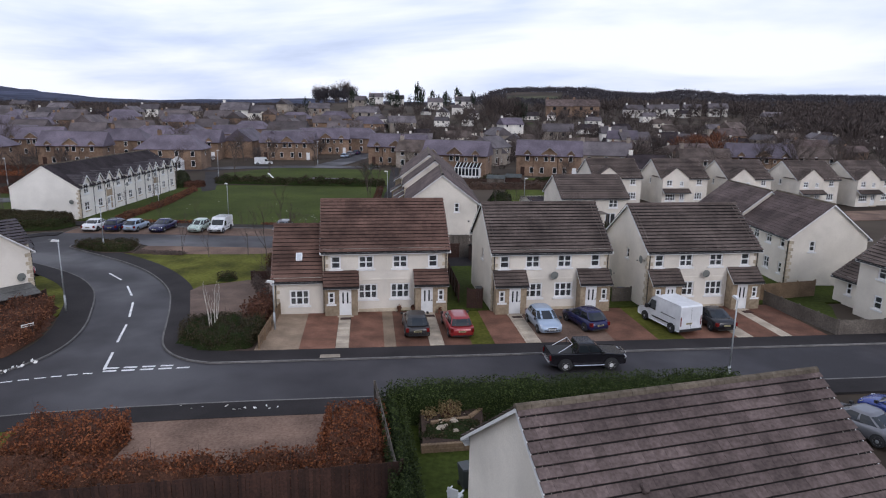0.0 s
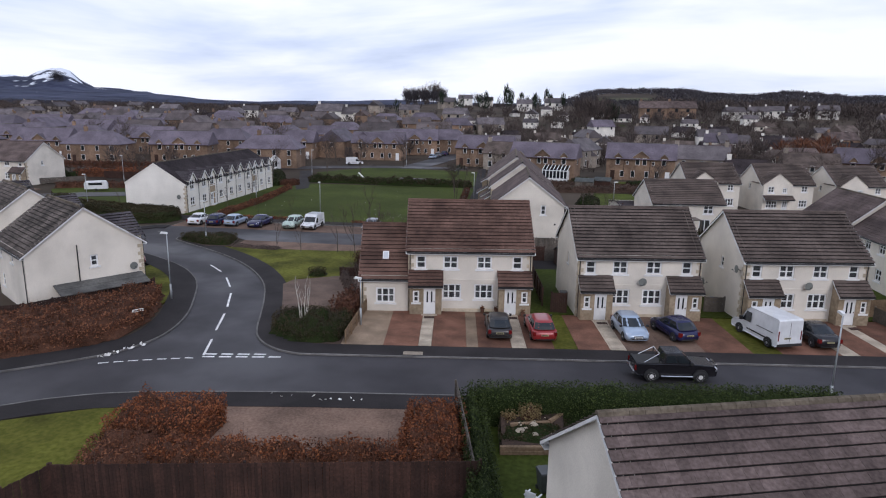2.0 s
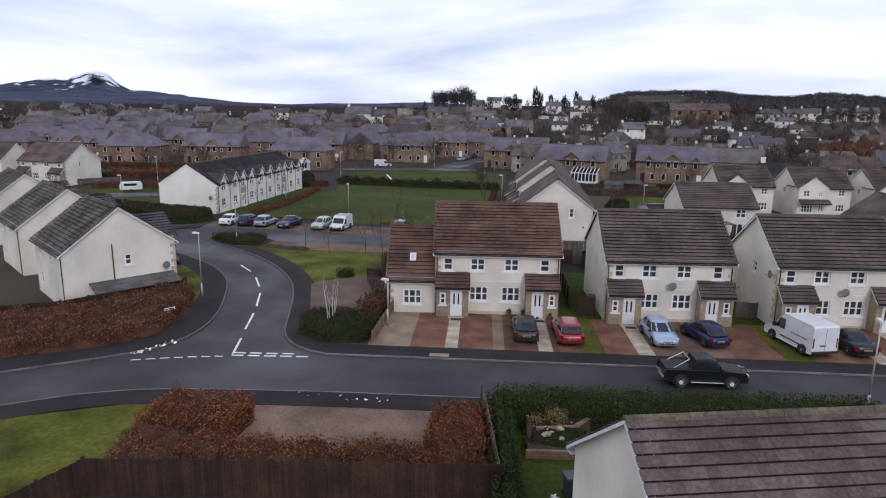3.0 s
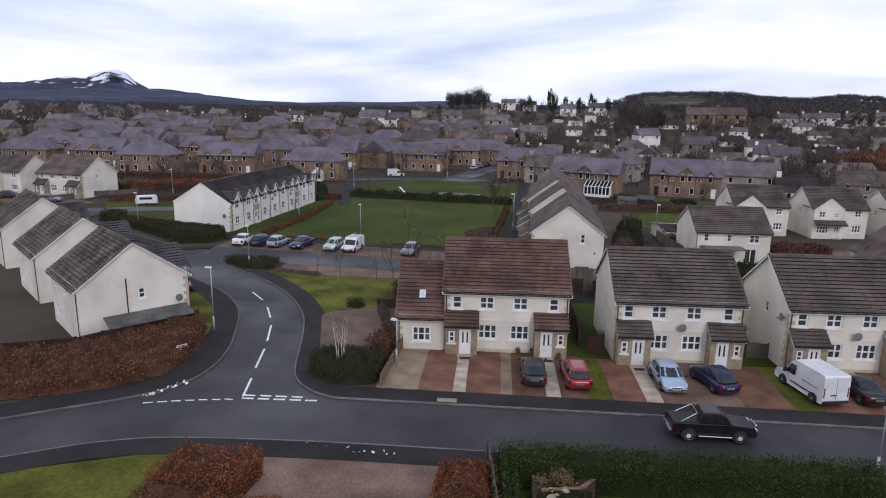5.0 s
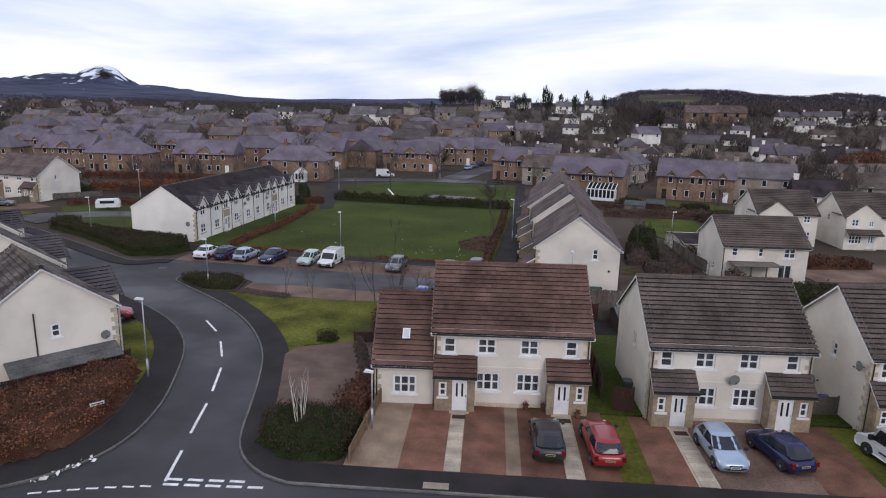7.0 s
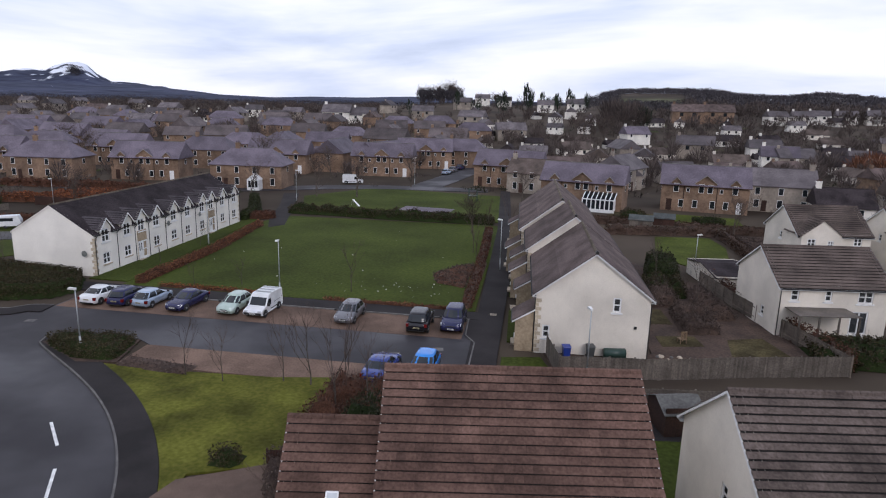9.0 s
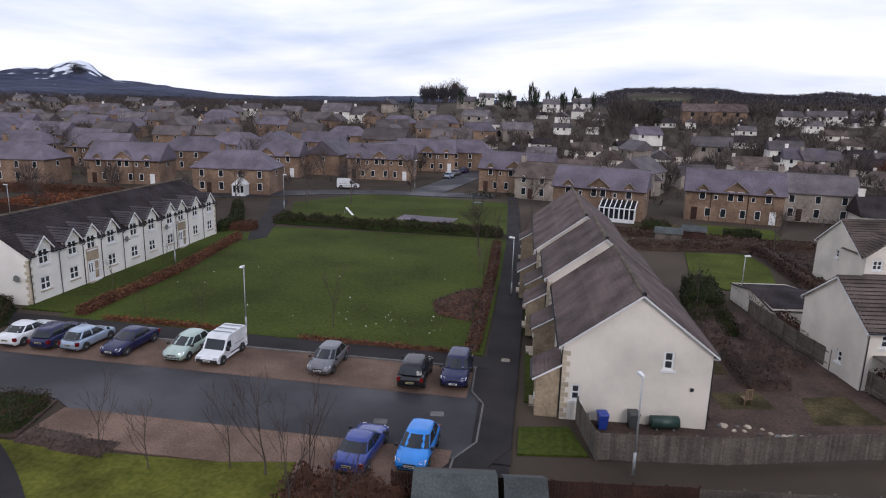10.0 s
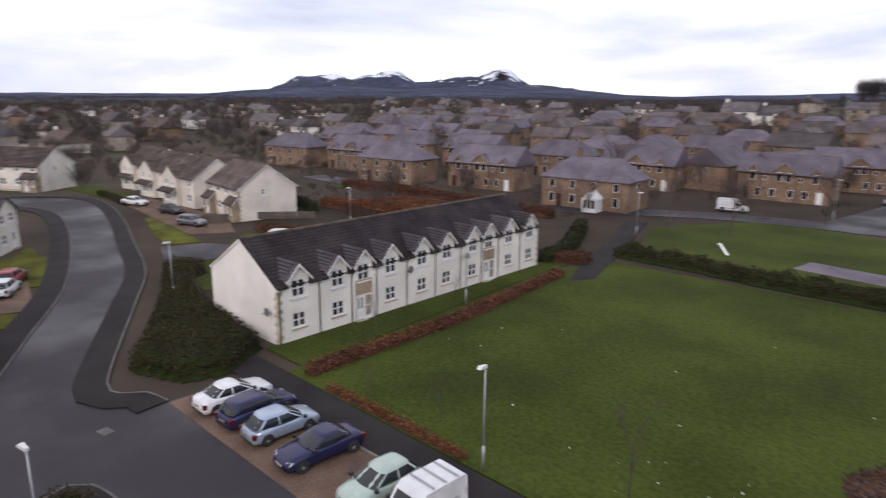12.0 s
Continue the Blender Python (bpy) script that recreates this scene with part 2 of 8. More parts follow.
HEDGE_BROWN = leaves("brown_hedge_leaves", (0.038, 0.021, 0.013), (0.066, 0.037, 0.023), (0.105, 0.06, 0.037))
HEDGE = leaves("hedge_leaves", (0.014, 0.022, 0.006), (0.034, 0.050, 0.012), (0.072, 0.095, 0.024))
SHRUB = leaves("shrub_leaves", (0.014, 0.017, 0.007), (0.028, 0.032, 0.013), (0.048, 0.05, 0.021))
CONIFER = leaves("conifer_needles", (0.012, 0.02, 0.012), (0.022, 0.034, 0.02), (0.035, 0.048, 0.028))
FLOWER = paint("white_petals", (0.8, 0.79, 0.75), 0.6)
FIELD = surf("hill_pasture", (0.062, 0.064, 0.036), (0.105, 0.104, 0.062), 0.95, 0.05, 0.02, 0.0, vary=0.0, stain=0.4, spec=0.05)
BIN_BLUE = paint("blue_bin_plastic", (0.02, 0.05, 0.30), 0.4)
BIN_GREY = paint("grey_bin_plastic", (0.06, 0.065, 0.065), 0.5)
TANK_GREEN = paint("dark_green_tank", (0.022, 0.05, 0.04), 0.45)

GLASS = bpy.data.materials.new("window_glass")
GLASS.use_nodes = True
_g = GLASS.node_tree.nodes["Principled BSDF"]
_g.inputs["Base Color"].default_value = (0.20, 0.215, 0.23, 1)
_g.inputs["Roughness"].default_value = 0.04
_g.inputs["Transmission Weight"].default_value = 0.85
_g.inputs["IOR"].default_value = 1.45
CARGLASS = paint("car_glass", (0.018, 0.022, 0.026), 0.05)


# distance haze is put into the blue-grey base colour of these hills
HAZE_HILLS = surf("haze_blue_hills", (0.036, 0.042, 0.072), (0.074, 0.082, 0.124), 0.95, 0.018, 0.004, 0.0, vary=0.0, stain=0.35, spec=0.05)


def snow_on(m, low, high):
    """Snow in broken streaks above a height."""
    n, l = m.node_tree.nodes, m.node_tree.links
    b = n["Principled BSDF"]
    geo, xyz = n.new("ShaderNodeNewGeometry"), n.new("ShaderNodeSeparateXYZ")
    l.new(geo.outputs["Position"], xyz.inputs[0])
    t = n.new("ShaderNodeTexNoise")
    t.inputs["Scale"].default_value, t.inputs["Detail"].default_value = 0.012, 9.0
    l.new(geo.outputs["Position"], t.inputs["Vector"])
    up = n.new("ShaderNodeMapRange")
    up.inputs["From Min"].default_value, up.inputs["From Max"].default_value = low, high
    l.new(xyz.outputs["Z"], up.inputs["Value"])
    mul = n.new("ShaderNodeMath")
    mul.operation = "MULTIPLY_ADD"
    mul.inputs[1].default_value = 2.4
    l.new(t.outputs["Fac"], mul.inputs[0])
    l.new(up.outputs[0], mul.inputs[2])
    cut = n.new("ShaderNodeMapRange")
    cut.inputs["From Min"].default_value, cut.inputs["From Max"].default_value = 1.78, 1.95
    l.new(mul.outputs[0], cut.inputs["Value"])
    mix = n.new("ShaderNodeMix")
    mix.data_type = "RGBA"
    old = b.inputs["Base Color"].links[0].from_socket
    l.new(cut.outputs[0], mix.inputs["Factor"])
    l.new(old, mix.inputs["A"])
    mix.inputs["B"].default_value = (0.74, 0.77, 0.83, 1)
    l.new(mix.outputs["Result"], b.inputs["Base Color"])


snow_on(HAZE_HILLS, 45, 155)
# pale base colour stands in for sky reflected in the roof window
SKYPANE = paint("sky_pale_pane", (0.55, 0.58, 0.6), 0.08)
SHRUB_BROWN = leaves("dull_shrub_leaves", (0.024, 0.019, 0.009), (0.042, 0.034, 0.015), (0.072, 0.055, 0.026))
TAN_GRASS = leaves("tawny_grass", (0.13, 0.085, 0.035), (0.2, 0.14, 0.065), (0.3, 0.23, 0.12))
# black sheet behind open course gaps paints the shade and grime below tile lips
LINING_BLACK = paint("black_gap_lining", (0.010, 0.009, 0.009), 0.9)
DISH_GREY = paint("grey_dish_enamel", (0.17, 0.18, 0.165), 0.5)
# solid hedge cores; the shade between leaves is put into their dark colours
RUSSET_CORE = surf("dark_russet_core", (0.052, 0.026, 0.017), (0.125, 0.060, 0.038), 0.95, 16, 0.6, 0.9, vary=0.1, stain=0.4, size=0.06, spec=0.1)
GREEN_CORE = surf("dark_green_core", (0.010, 0.016, 0.005), (0.032, 0.046, 0.014), 0.95, 18, 0.6, 0.9, vary=0.1, stain=0.3, size=0.06, spec=0.1)

# ---------- mesh building ----------
class Shape:
    """Vertices and faces of one piece."""

    def __init__(self):
        self.v, self.f = [], []

    def face(self, *pts):
        n = len(self.v)
        self.v += [tuple(p) for p in pts]
        self.f.append(tuple(range(n, n + len(pts))))
        return self

    def box(self, x0, x1, y0, y1, z0, z1):
        n = len(self.v)
        self.v += [(x, y, z) for z in (z0, z1) for x, y in ((x0, y0), (x1, y0), (x1, y1), (x0, y1))]
        self.f += [tuple(n + k for k in q) for q in ((3, 2, 1, 0), (4, 5, 6, 7), (0, 1, 5, 4), (1, 2, 6, 5), (2, 3, 7, 6), (3, 0, 4, 7))]
        return self

    def soft(self, x0, x1, y0, y1, z0, z1, r=0.02):
        """A box with chamfered upright and upper edges."""
        ring = lambda d, z: [(x0 + r + d, y0 + d, z), (x1 - r - d, y0 + d, z), (x1 - d, y0 + r + d, z), (x1 - d, y1 - r - d, z), (x1 - r - d, y1 - d, z), (x0 + r + d, y1 - d, z), (x0 + d, y1 - r - d, z), (x0 + d, y0 + r + d, z)]
        return self.loft([ring(0, z0), ring(0, z1 - r), ring(r * 0.8, z1)])

    def prism(self, poly, z0, z1):
        k = len(poly)
        area = sum(poly[i][0] * poly[(i + 1) % k][1] - poly[(i + 1) % k][0] * poly[i][1] for i in range(k))
        poly = poly if area > 0 else poly[::-1]
        n = len(self.v)
        self.v += [(x, y, z0) for x, y in poly] + [(x, y, z1) for x, y in poly]
        self.f.append(tuple(range(n + k, n + 2 * k)))
        self.f += [(n + i, n + (i + 1) % k, n + k + (i + 1) % k, n + k + i) for i in range(k)]
        return self

    def loft(self, rings, caps=True):
        k, n = len(rings[0]), len(self.v)
        for r in rings:
            self.v += [tuple(p) for p in r]
        for a in range(len(rings) - 1):
            for i in range(k):
                j = (i + 1) % k
                self.f.append((n + a * k + i, n + a * k + j, n + a * k + k + j, n + a * k + k + i))
        if caps:
            self.f.append(tuple(n + i for i in range(k))[::-1])
            self.f.append(tuple(n + (len(rings) - 1) * k + i for i in range(k)))
        return self

    def tube(self, p, q, r0, r1=None, k=6):
        p, q, r1 = Vector(p), Vector(q), r0 if r1 is None else r1
        d = (q - p).normalized()
        u = d.orthogonal().normalized()
        w = d.cross(u)
        ring = lambda c, r: [c + (u * math.cos(a) + w * math.sin(a)) * r for a in (2 * math.pi * i / k for i in range(k))]
        return self.loft([ring(p, r0), ring(q, r1)])

    def add(self, other, m=None):
        n = len(self.v)
        self.v += [tuple(m @ Vector(p)) for p in other.v] if m is not None else other.v
        self.f += [tuple(n + i for i in q) for q in other.f]
        return self

    def merge(self):
        """Joins vertices that lie on one another."""
        seen, to, v = {}, [], []
        for p in self.v:
            k = tuple(round(c, 4) for c in p)
            if k not in seen:
                seen[k] = len(v)
                v.append(p)
            to.append(seen[k])
        self.v, self.f = v, [q for q in (tuple(dict.fromkeys(to[i] for i in f)) for f in self.f) if len(q) > 2]
        return self

    def mesh(self, name, mat, smooth=False):
        me = bpy.data.meshes.new(name)
        me.from_pydata(self.v, [], self.f)
        me.materials.append(mat)
        if smooth:
            me.polygons.foreach_set("use_smooth", [True] * len(me.polygons))
        me.update()
        return me


def part(name, shape, mat=None, parent=None, label="", m=None, smooth=False):
    """Links a shape, or a mesh that is shared, as one object under a thing or a part."""
    me = shape.mesh(name, mat, smooth) if isinstance(shape, Shape) else shape
    ob = new(name, me)
    if parent is not None:
        ob.parent = parent
    if m is not None:
        ob.matrix_basis = m
    return tagged(ob, label) if label else ob


def thing(name, label, category, m=None, group="", kind=""):
    ob = new(name)
    if m is not None:
        ob.matrix_basis = m
    return tagged(ob, label, category, group, kind)


def smooth_line(pts, step=1.0):
    """A curve through the points (Catmull-Rom), as a list of (x, y)."""
    P = [Vector(p).to_2d() for p in pts]
    P = [2 * P[0] - P[1]] + P + [2 * P[-1] - P[-2]]
    out = []
    for a, b, c, d in zip(P, P[1:], P[2:], P[3:]):
        k = max(1, int((c - b).length / step))
        for i in range(k):
            t = i / k
            out.append(0.5 * (2 * b + (c - a) * t + (2 * a - 5 * b + 4 * c - d) * t * t + (3 * b - a - 3 * c + d) * t ** 3))
    return [(p.x, p.y) for p in out + [P[-2]]]


def offset(line, d):
    """The line moved to its left by d."""
    out = []
    for i, p in enumerate(line):
        a, b = Vector(line[max(i - 1, 0)]), Vector(line[min(i + 1, len(line) - 1)])
        t = (b - a).normalized()
        out.append((p[0] - t.y * d, p[1] + t.x * d))
    return out


def ribbon(s, left, right, z0, z1):
    """A slab between two lines of as many points, with side faces."""
    n, k = len(s.v), len(left)
    for a, b in zip(left, right):
        s.v += [(*a, z1), (*b, z1), (*a, z0), (*b, z0)]
    for i in range(k - 1):
        o = n + 4 * i
        s.f += [(o, o + 1, o + 5, o + 4), (o + 2, o, o + 4, o + 6), (o + 1, o + 3, o + 7, o + 5)]
    s.f += [(n, n + 2, n + 3, n + 1), (n + 4 * k - 4, n + 4 * k - 3, n + 4 * k - 1, n + 4 * k - 2)]
    return s


def patch(name, poly, z, mat, label, category="", kind="structure", z0=-0.3):
    return tagged(part(name, Shape().prism(poly, z0, z), mat), label, category, kind=kind)

# ---------- ground: hills, roads, pavements, yards ----------
# skyline: azimuth from north, elevation in degrees, for the far hills and the wooded hill
FAR_HILLS = [(-95, 0.0), (-77, -0.2), (-62, -0.14), (-57, 0.25), (-54.7, 1.4), (-51.6, 1.5), (-50.5, 1.08), (-49.4, 1.46), (-47.1, 2.05), (-46.3, 1.85), (-45, 0.97), (-42.8, 1.15), (-41.3, 1.5), (-39.6, 1.55), (-38.8, 1.98), (-38.2, 2.12), (-37.4, 2.12), (-36.9, 1.85), (-36.3, 1.3), (-35.5, 0.85), (-34, 0.78), (-32, 0.55), (-31.2, 0.33), (-28, 0.04), (-23.5, -0.06), (-20, 0.1), (-12, 0.2), (0, 0.1), (40, 0.3), (80, 0.0)]
WOOD_HILL = [(-6, 0.0), (1.5, 0.0), (3.0, 0.4), (4.4, 1.0), (6.0, 1.3), (9, 1.36), (12, 1.4), (14.6, 1.05), (17.4, 0.9), (20, 1.3), (22, 1.05), (24, 0.85), (30, 0.85), (36, 0.8), (60, 0.3)]


def profile(rows, a):
    return float(np.interp(a, [r[0] for r in rows], [r[1] for r in rows]))


def ease(t):
    t = min(max(t, 0.0), 1.0)
    return t * t * (3 - 2 * t)


def height(x, y):
    """The height of the land: level in the estate, a slow rise into the town, hills beyond."""
    r, a = math.hypot(x, y), math.degrees(math.atan2(x, y))
    z = -0.06
    town = ease((y - 190) / 330) * ease((abs(a) - 95) / -60)
    z += 13.0 * town * (0.55 + 0.45 * ease((a + 25) / 30))
    knoll = math.exp(-((a + 8) / 4.5) ** 2) * math.exp(-((r - 640) / 150) ** 2)
    z += 7 * knoll
    wood = profile(WOOD_HILL, a)
    z += ease((r - 480) / 520) * (19 + 1000 * math.tan(radians(wood)) - 14) * 0.85 * ease((a + 8) / 10) * (1 - 0.5 * ease((r - 1300) / 700))
    top = profile(FAR_HILLS, a)
    if top > 0.3:
        top += min(1.0, top - 0.3) * (0.08 * noise.noise(Vector((a * 0.9, 1, 0))) + 0.07 * noise.noise(Vector((a * 2.6, 2, 0))))
    far = 19 + 3800 * math.tan(radians(top))
    z += (min(far, 50.0) - z) * ease((r - 1900) / 1500) + max(far - 50.0, 0.0) * ease((r - 3250) / 560)
    if r > 1500:
        e = ease((r - 1500) / 1500)
        z += 10 * noise.noise(Vector((x / 300, y / 300, 0))) * e
        if z > 45:
            z += min(1.0, (z - 45) / 50) * (16 * noise.noise(Vector((x / 170, y / 170, 3))) + 8 * noise.noise(Vector((x / 70, y / 70, 5)))) * e
    return z


def land():
    s = Shape()
    ring = [0, 60, 120, 170, 210, 260, 320, 390, 470, 560, 660, 780, 920, 1080, 1300, 1600, 1900, 2200, 2500, 2750, 3000, 3100, 3200, 3300, 3400, 3480, 3560, 3640, 3720, 3800, 4100, 4500, 4900]
    fine = [-105 + a * 0.75 for a in range(54)] + [-64.5 + a * 0.3 for a in range(125)] + [-27 + a * 0.75 for a in range(110)] + [60 + 12 * k for k in range(1, 16)]
    k = len(fine)
    for r in ring:
        for a in fine:
            x, y = r * math.sin(radians(a)), r * math.cos(radians(a))
            s.v.append((x, y, height(x, y) if r > 0 else -0.06))
    for i in range(len(ring) - 1):
        for j in range(k):
            a, b = i * k + j, i * k + (j + 1) % k
            s.f.append((a, a + k, b + k, b))
    ob = part("ground", s, COUNTRY, smooth=True)
    ob.data.materials.append(HAZE_HILLS)
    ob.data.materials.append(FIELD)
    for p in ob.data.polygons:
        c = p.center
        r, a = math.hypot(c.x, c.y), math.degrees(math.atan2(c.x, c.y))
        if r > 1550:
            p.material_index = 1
        elif 640 < r < 830 and 5 < a < 10.5:
            p.material_index = 2
    return tagged(ob, "winter grassland and fields rising to snow-topped hills", "ground", kind="structure")


land()

# kerb lines of the streets
KERB_SOUTH = smooth_line([(-70, -6), (-57, 4.5), (-45, 14), (-35, 22.5), (-27.5, 28.1), (-24.8, 29.7), (-21.4, 30.9), (-13.5, 32.3), (-3.9, 33.5), (20, 36.4), (60, 41), (150, 51.4)])
KERB_NORTH = [(-14.4, 37.9), (-8.2, 38.6), (6.4, 40.3), (23.2, 42.2), (60, 46.5), (150, 57)]
KERB_EAST = smooth_line([(-14.4, 37.9), (-15.9, 38.3), (-17.3, 39.2), (-18.4, 40.5), (-19.2, 42.2), (-20.3, 45.5), (-21.6, 49.2), (-23.2, 53), (-25.3, 56.4), (-28, 59.7), (-31.2, 62.7), (-34.8, 65.4), (-39, 68.2), (-41.2, 69.8), (-41.6, 70.9), (-40.8, 71.8), (-38.5, 72.2), (-34.5, 72.2)], 0.7)
KERB_LOT_EAST = [(-9.9, 66.4), (-9.75, 70.4), (-8.75, 72.3), (-8.85, 77.0), (-9.75, 78.6), (-9.95, 82.4)]
KERB_WEST_N = smooth_line([(-46.6, 78.0), (-48.6, 77.6), (-49.6, 76.4), (-51.6, 76.4), (-58, 79.6), (-66.3, 84), (-76.6, 89.2), (-90.8, 93.7), (-106.4, 98.5), (-122, 102), (-132, 101.5), (-139, 96), (-145, 84), (-150, 66)], 1.0)
KERB_WEST = smooth_line([(-38, 26.4), (-31, 32), (-28.5, 33.9), (-26.5, 35.7), (-25.2, 38), (-24.9, 40.7), (-25.6, 44.2), (-27, 47.8), (-28.9, 51.9), (-30.8, 54.8), (-33.6, 57.8), (-38, 61), (-46, 65.6), (-55.7, 71), (-63.8, 75.2), (-77.4, 82), (-99.5, 89.3), (-116, 93), (-125, 92.5), (-131, 88), (-136, 78), (-141, 62)], 0.8)
KERB_SW = smooth_line([(-38, 26.4), (-48, 18.3), (-60, 8.2), (-73, -2.5)])

road = KERB_SOUTH + KERB_NORTH[::-1] + KERB_EAST[1:] + [(-33, 71.3), (-12.2, 71.3)] + KERB_LOT_EAST[1:] + [(-46.6, 82.4)] + KERB_WEST_N + KERB_WEST[::-1] + KERB_SW[1:]
tagged(part("road", Shape().prism(road, -0.3, 0.0), ASPHALT), "worn grey asphalt road with a side street and car park", "road", kind="structure")


def street_edge(line, side, wide=1.9, name="pavement", mat=None, z=0.096):
    """A kerb of separate stones along a line and an asphalt footway behind it. side: 1 where the footway lies to the left."""
    s = Shape()
    n = 0
    while n < len(line) - 1:
        seg = line[n:n + 2]
        ribbon(s, offset(seg, side * 0.115) if side > 0 else seg, seg if side > 0 else offset(seg, side * 0.115), -0.2, 0.105)
        n += 1
    p = Shape()
    near, far = offset(line, side * 0.117), offset(line, side * wide)
    ribbon(p, far if side > 0 else near, near if side > 0 else far, -0.2, z)
    ob = tagged(part(name, p, mat or FOOTWAY), "dark asphalt footway beside the road", "pavement", kind="structure")
    part("kerb", s, KERB, ob, "pale concrete kerb")
    return ob


street_edge(KERB_SOUTH, -1)
street_edge(KERB_NORTH, 1)
street_edge(KERB_EAST, -1, 2.0, z=0.090)
street_edge(KERB_WEST, 1, 2.2)
street_edge(KERB_SW, -1, 1.9, z=0.090)
street_edge(KERB_WEST_N, 1, 2.0)
street_edge(KERB_LOT_EAST, -1, 2.0)

# the street's own frame: s along the north kerb, d towards the houses
SA = math.atan2(4.4, 38.4)


def st(s, d):
    return (-15.2 + s * math.cos(SA) - d * math.sin(SA), 37.8 + s * math.sin(SA) + d * math.cos(SA))


def block(s0, s1, d0, d1):
    return [st(s0, d0), st(s1, d0), st(s1, d1), st(s0, d1)]


# yards in front of the houses
for s0, s1, mat, name, label in (
    (3.2, 6.1, PAVER_TAN, "driveway", "tan block-paved driveway"),
    (6.1, 8.5, PAVER, "driveway", "red block-paved driveway"),
    (8.5, 9.4, SLAB, "garden_path", "pale concrete slab path to a door"),
    (9.4, 11.8, PAVER, "driveway", "red block-paved driveway"),
    (11.8, 12.6, PAVER_TAN, "garden_path", "tan paved strip between driveways"),
    (12.6, 14.9, PAVER, "driveway", "red block-paved driveway"),
    (14.9, 15.9, SLAB, "garden_path", "pale concrete slab path to a door"),
    (15.9, 17.8, PAVER, "driveway", "red block-paved driveway"),
    (17.8, 19.4, GRASS_BRIGHT, "grass_strip", "mossy grass strip between driveways"),
    (19.4, 21.6, PAVER, "driveway", "red block-paved driveway"),
    (21.6, 22.7, SLAB, "garden_path", "pale concrete slab path to a door"),
    (22.7, 25.3, PAVER_LOT, "driveway", "worn brown paved driveway under parked cars"),
    (25.3, 28.0, PAVER_LOT, "driveway", "worn brown paved driveway"),
    (28.0, 31.2, PAVER, "driveway", "red block-paved driveway"),
    (31.2, 33.2, GRASS_BRIGHT, "grass_strip", "mossy grass strip between driveways"),
    (33.2, 37.2, PAVER, "driveway", "red block-paved driveway"),
    (37.2, 38.4, SLAB, "garden_path", "pale concrete slab path to a door"),
    (38.4, 40.5, PAVER, "driveway", "red block-paved driveway"),
    (40.5, 41.4, SLAB, "garden_path", "pale concrete slab path beside a driveway"),
    (41.4, 44.2, PAVER, "driveway", "red block-paved driveway"),
):
    patch(name, block(s0 + 0.004, s1 - 0.004, 1.91, 9.6 if s1 < 18 else 9.3), 0.085, mat, label, "driveway" if "drive" in name else "path" if "path" in name else "grass")

patch("planting_bed", [(-16.6, 39.4), (-15, 39.2), (-11.6, 40.1), (-11.9, 44), (-17.5, 44)], 0.07, EARTH, "bare soil at the street corner", "soil")
patch("lawn", block(13.0, 60, 9.62, 24), 0.06, GRASS, "back garden grass behind the houses", "lawn")
# verge and yard between the bend and the first house
verge_edge = [p for p in offset(KERB_EAST, -2.02)]
bank = verge_edge[3:17]
patch("planting_bed", bank + [(-21.0, 53.2), (-17.6, 55.6), (-12.2, 47.5), (-11.7, 40.3), (-12.2, 39.7), (-14.6, 39.6)], 0.08, EARTH, "bare brown soil of a planted corner bed", "soil")
patch("yard", [(-18.6, 45.6), (-20.0, 49.4), (-21.6, 53.6), (-21.2, 55.2), (-17.7, 57.2), (-12.9, 58.0), (-12.8, 46.6)], 0.10, CHIPS, "gravel yard beside the house", "yard")
patch("lawn", verge_edge[17:32] + [(-34.5, 67.3), (-27.8, 67.2), (-21.5, 67.6), (-17.6, 68.4), (-16.6, 62), (-17.2, 57.4), (-21.0, 55.8)], 0.07, GRASS_BRIGHT, "bright mossy grass verge at the bend", "lawn")
patch("planting_bed", [(-41.0, 69.9), (-40.4, 71.2), (-34.2, 71.9), (-33.2, 67.6), (-36, 67.1)], 0.10, EARTH, "bare soil under a low hedge", "soil")
# parking bays
patch("parking_bays", [(-33.2, 67.62), (-33.2, 71.28), (-9.9, 71.28), (-9.9, 66.4), (-17.5, 66.4), (-17.7, 68.5), (-21.5, 67.7)], 0.012, PAVER_LOT, "brown block-paved parking bays", "parking")
patch("parking_bays", [(-46.4, 77.9), (-9.95, 77.7), (-9.95, 82.4), (-46.4, 82.6)], 0.012, PAVER_LOT, "brown block-paved parking bays", "parking")
patch("footway", [(-49.4, 82.7), (-9.0, 82.5), (-9.0, 84.6), (-49.4, 85.2)], 0.094, FOOTWAY, "dark asphalt footway behind the bays", "pavement")
tagged(part("kerb", Shape().box(-46.6, -9.8, 82.42, 82.56, -0.1, 0.12), KERB), "pale concrete kerb behind the bays", "kerb", kind="structure")
# the green
patch("lawn", [(-45.0, 85.2), (-9.6, 84.9), (-10.4, 127.2), (-44.4, 126.4), (-47.2, 118)], 0.06, GRASS, "wide mown green with worn patches", "lawn")
patch("lawn", [(-49.6, 86.4), (-45.2, 86.4), (-47.3, 118), (-47.2, 122), (-49.6, 122)], 0.064, GRASS, "grass strip before the apartment block", "lawn")
patch("lawn", [(-43.8, 131.0), (-10.5, 130.4), (-12, 160), (-40, 164), (-50, 148)], 0.05, GRASS, "grass of a small play park", "lawn")
patch("footpath", smooth_line([(-43.5, 116.5), (-46.5, 124), (-50, 136), (-55, 150)], 2) + [(-52.2, 151), (-47.6, 137), (-44.3, 126.6), (-42.0, 119)], 0.07, FOOTWAY, "dark asphalt path round the green", "path")
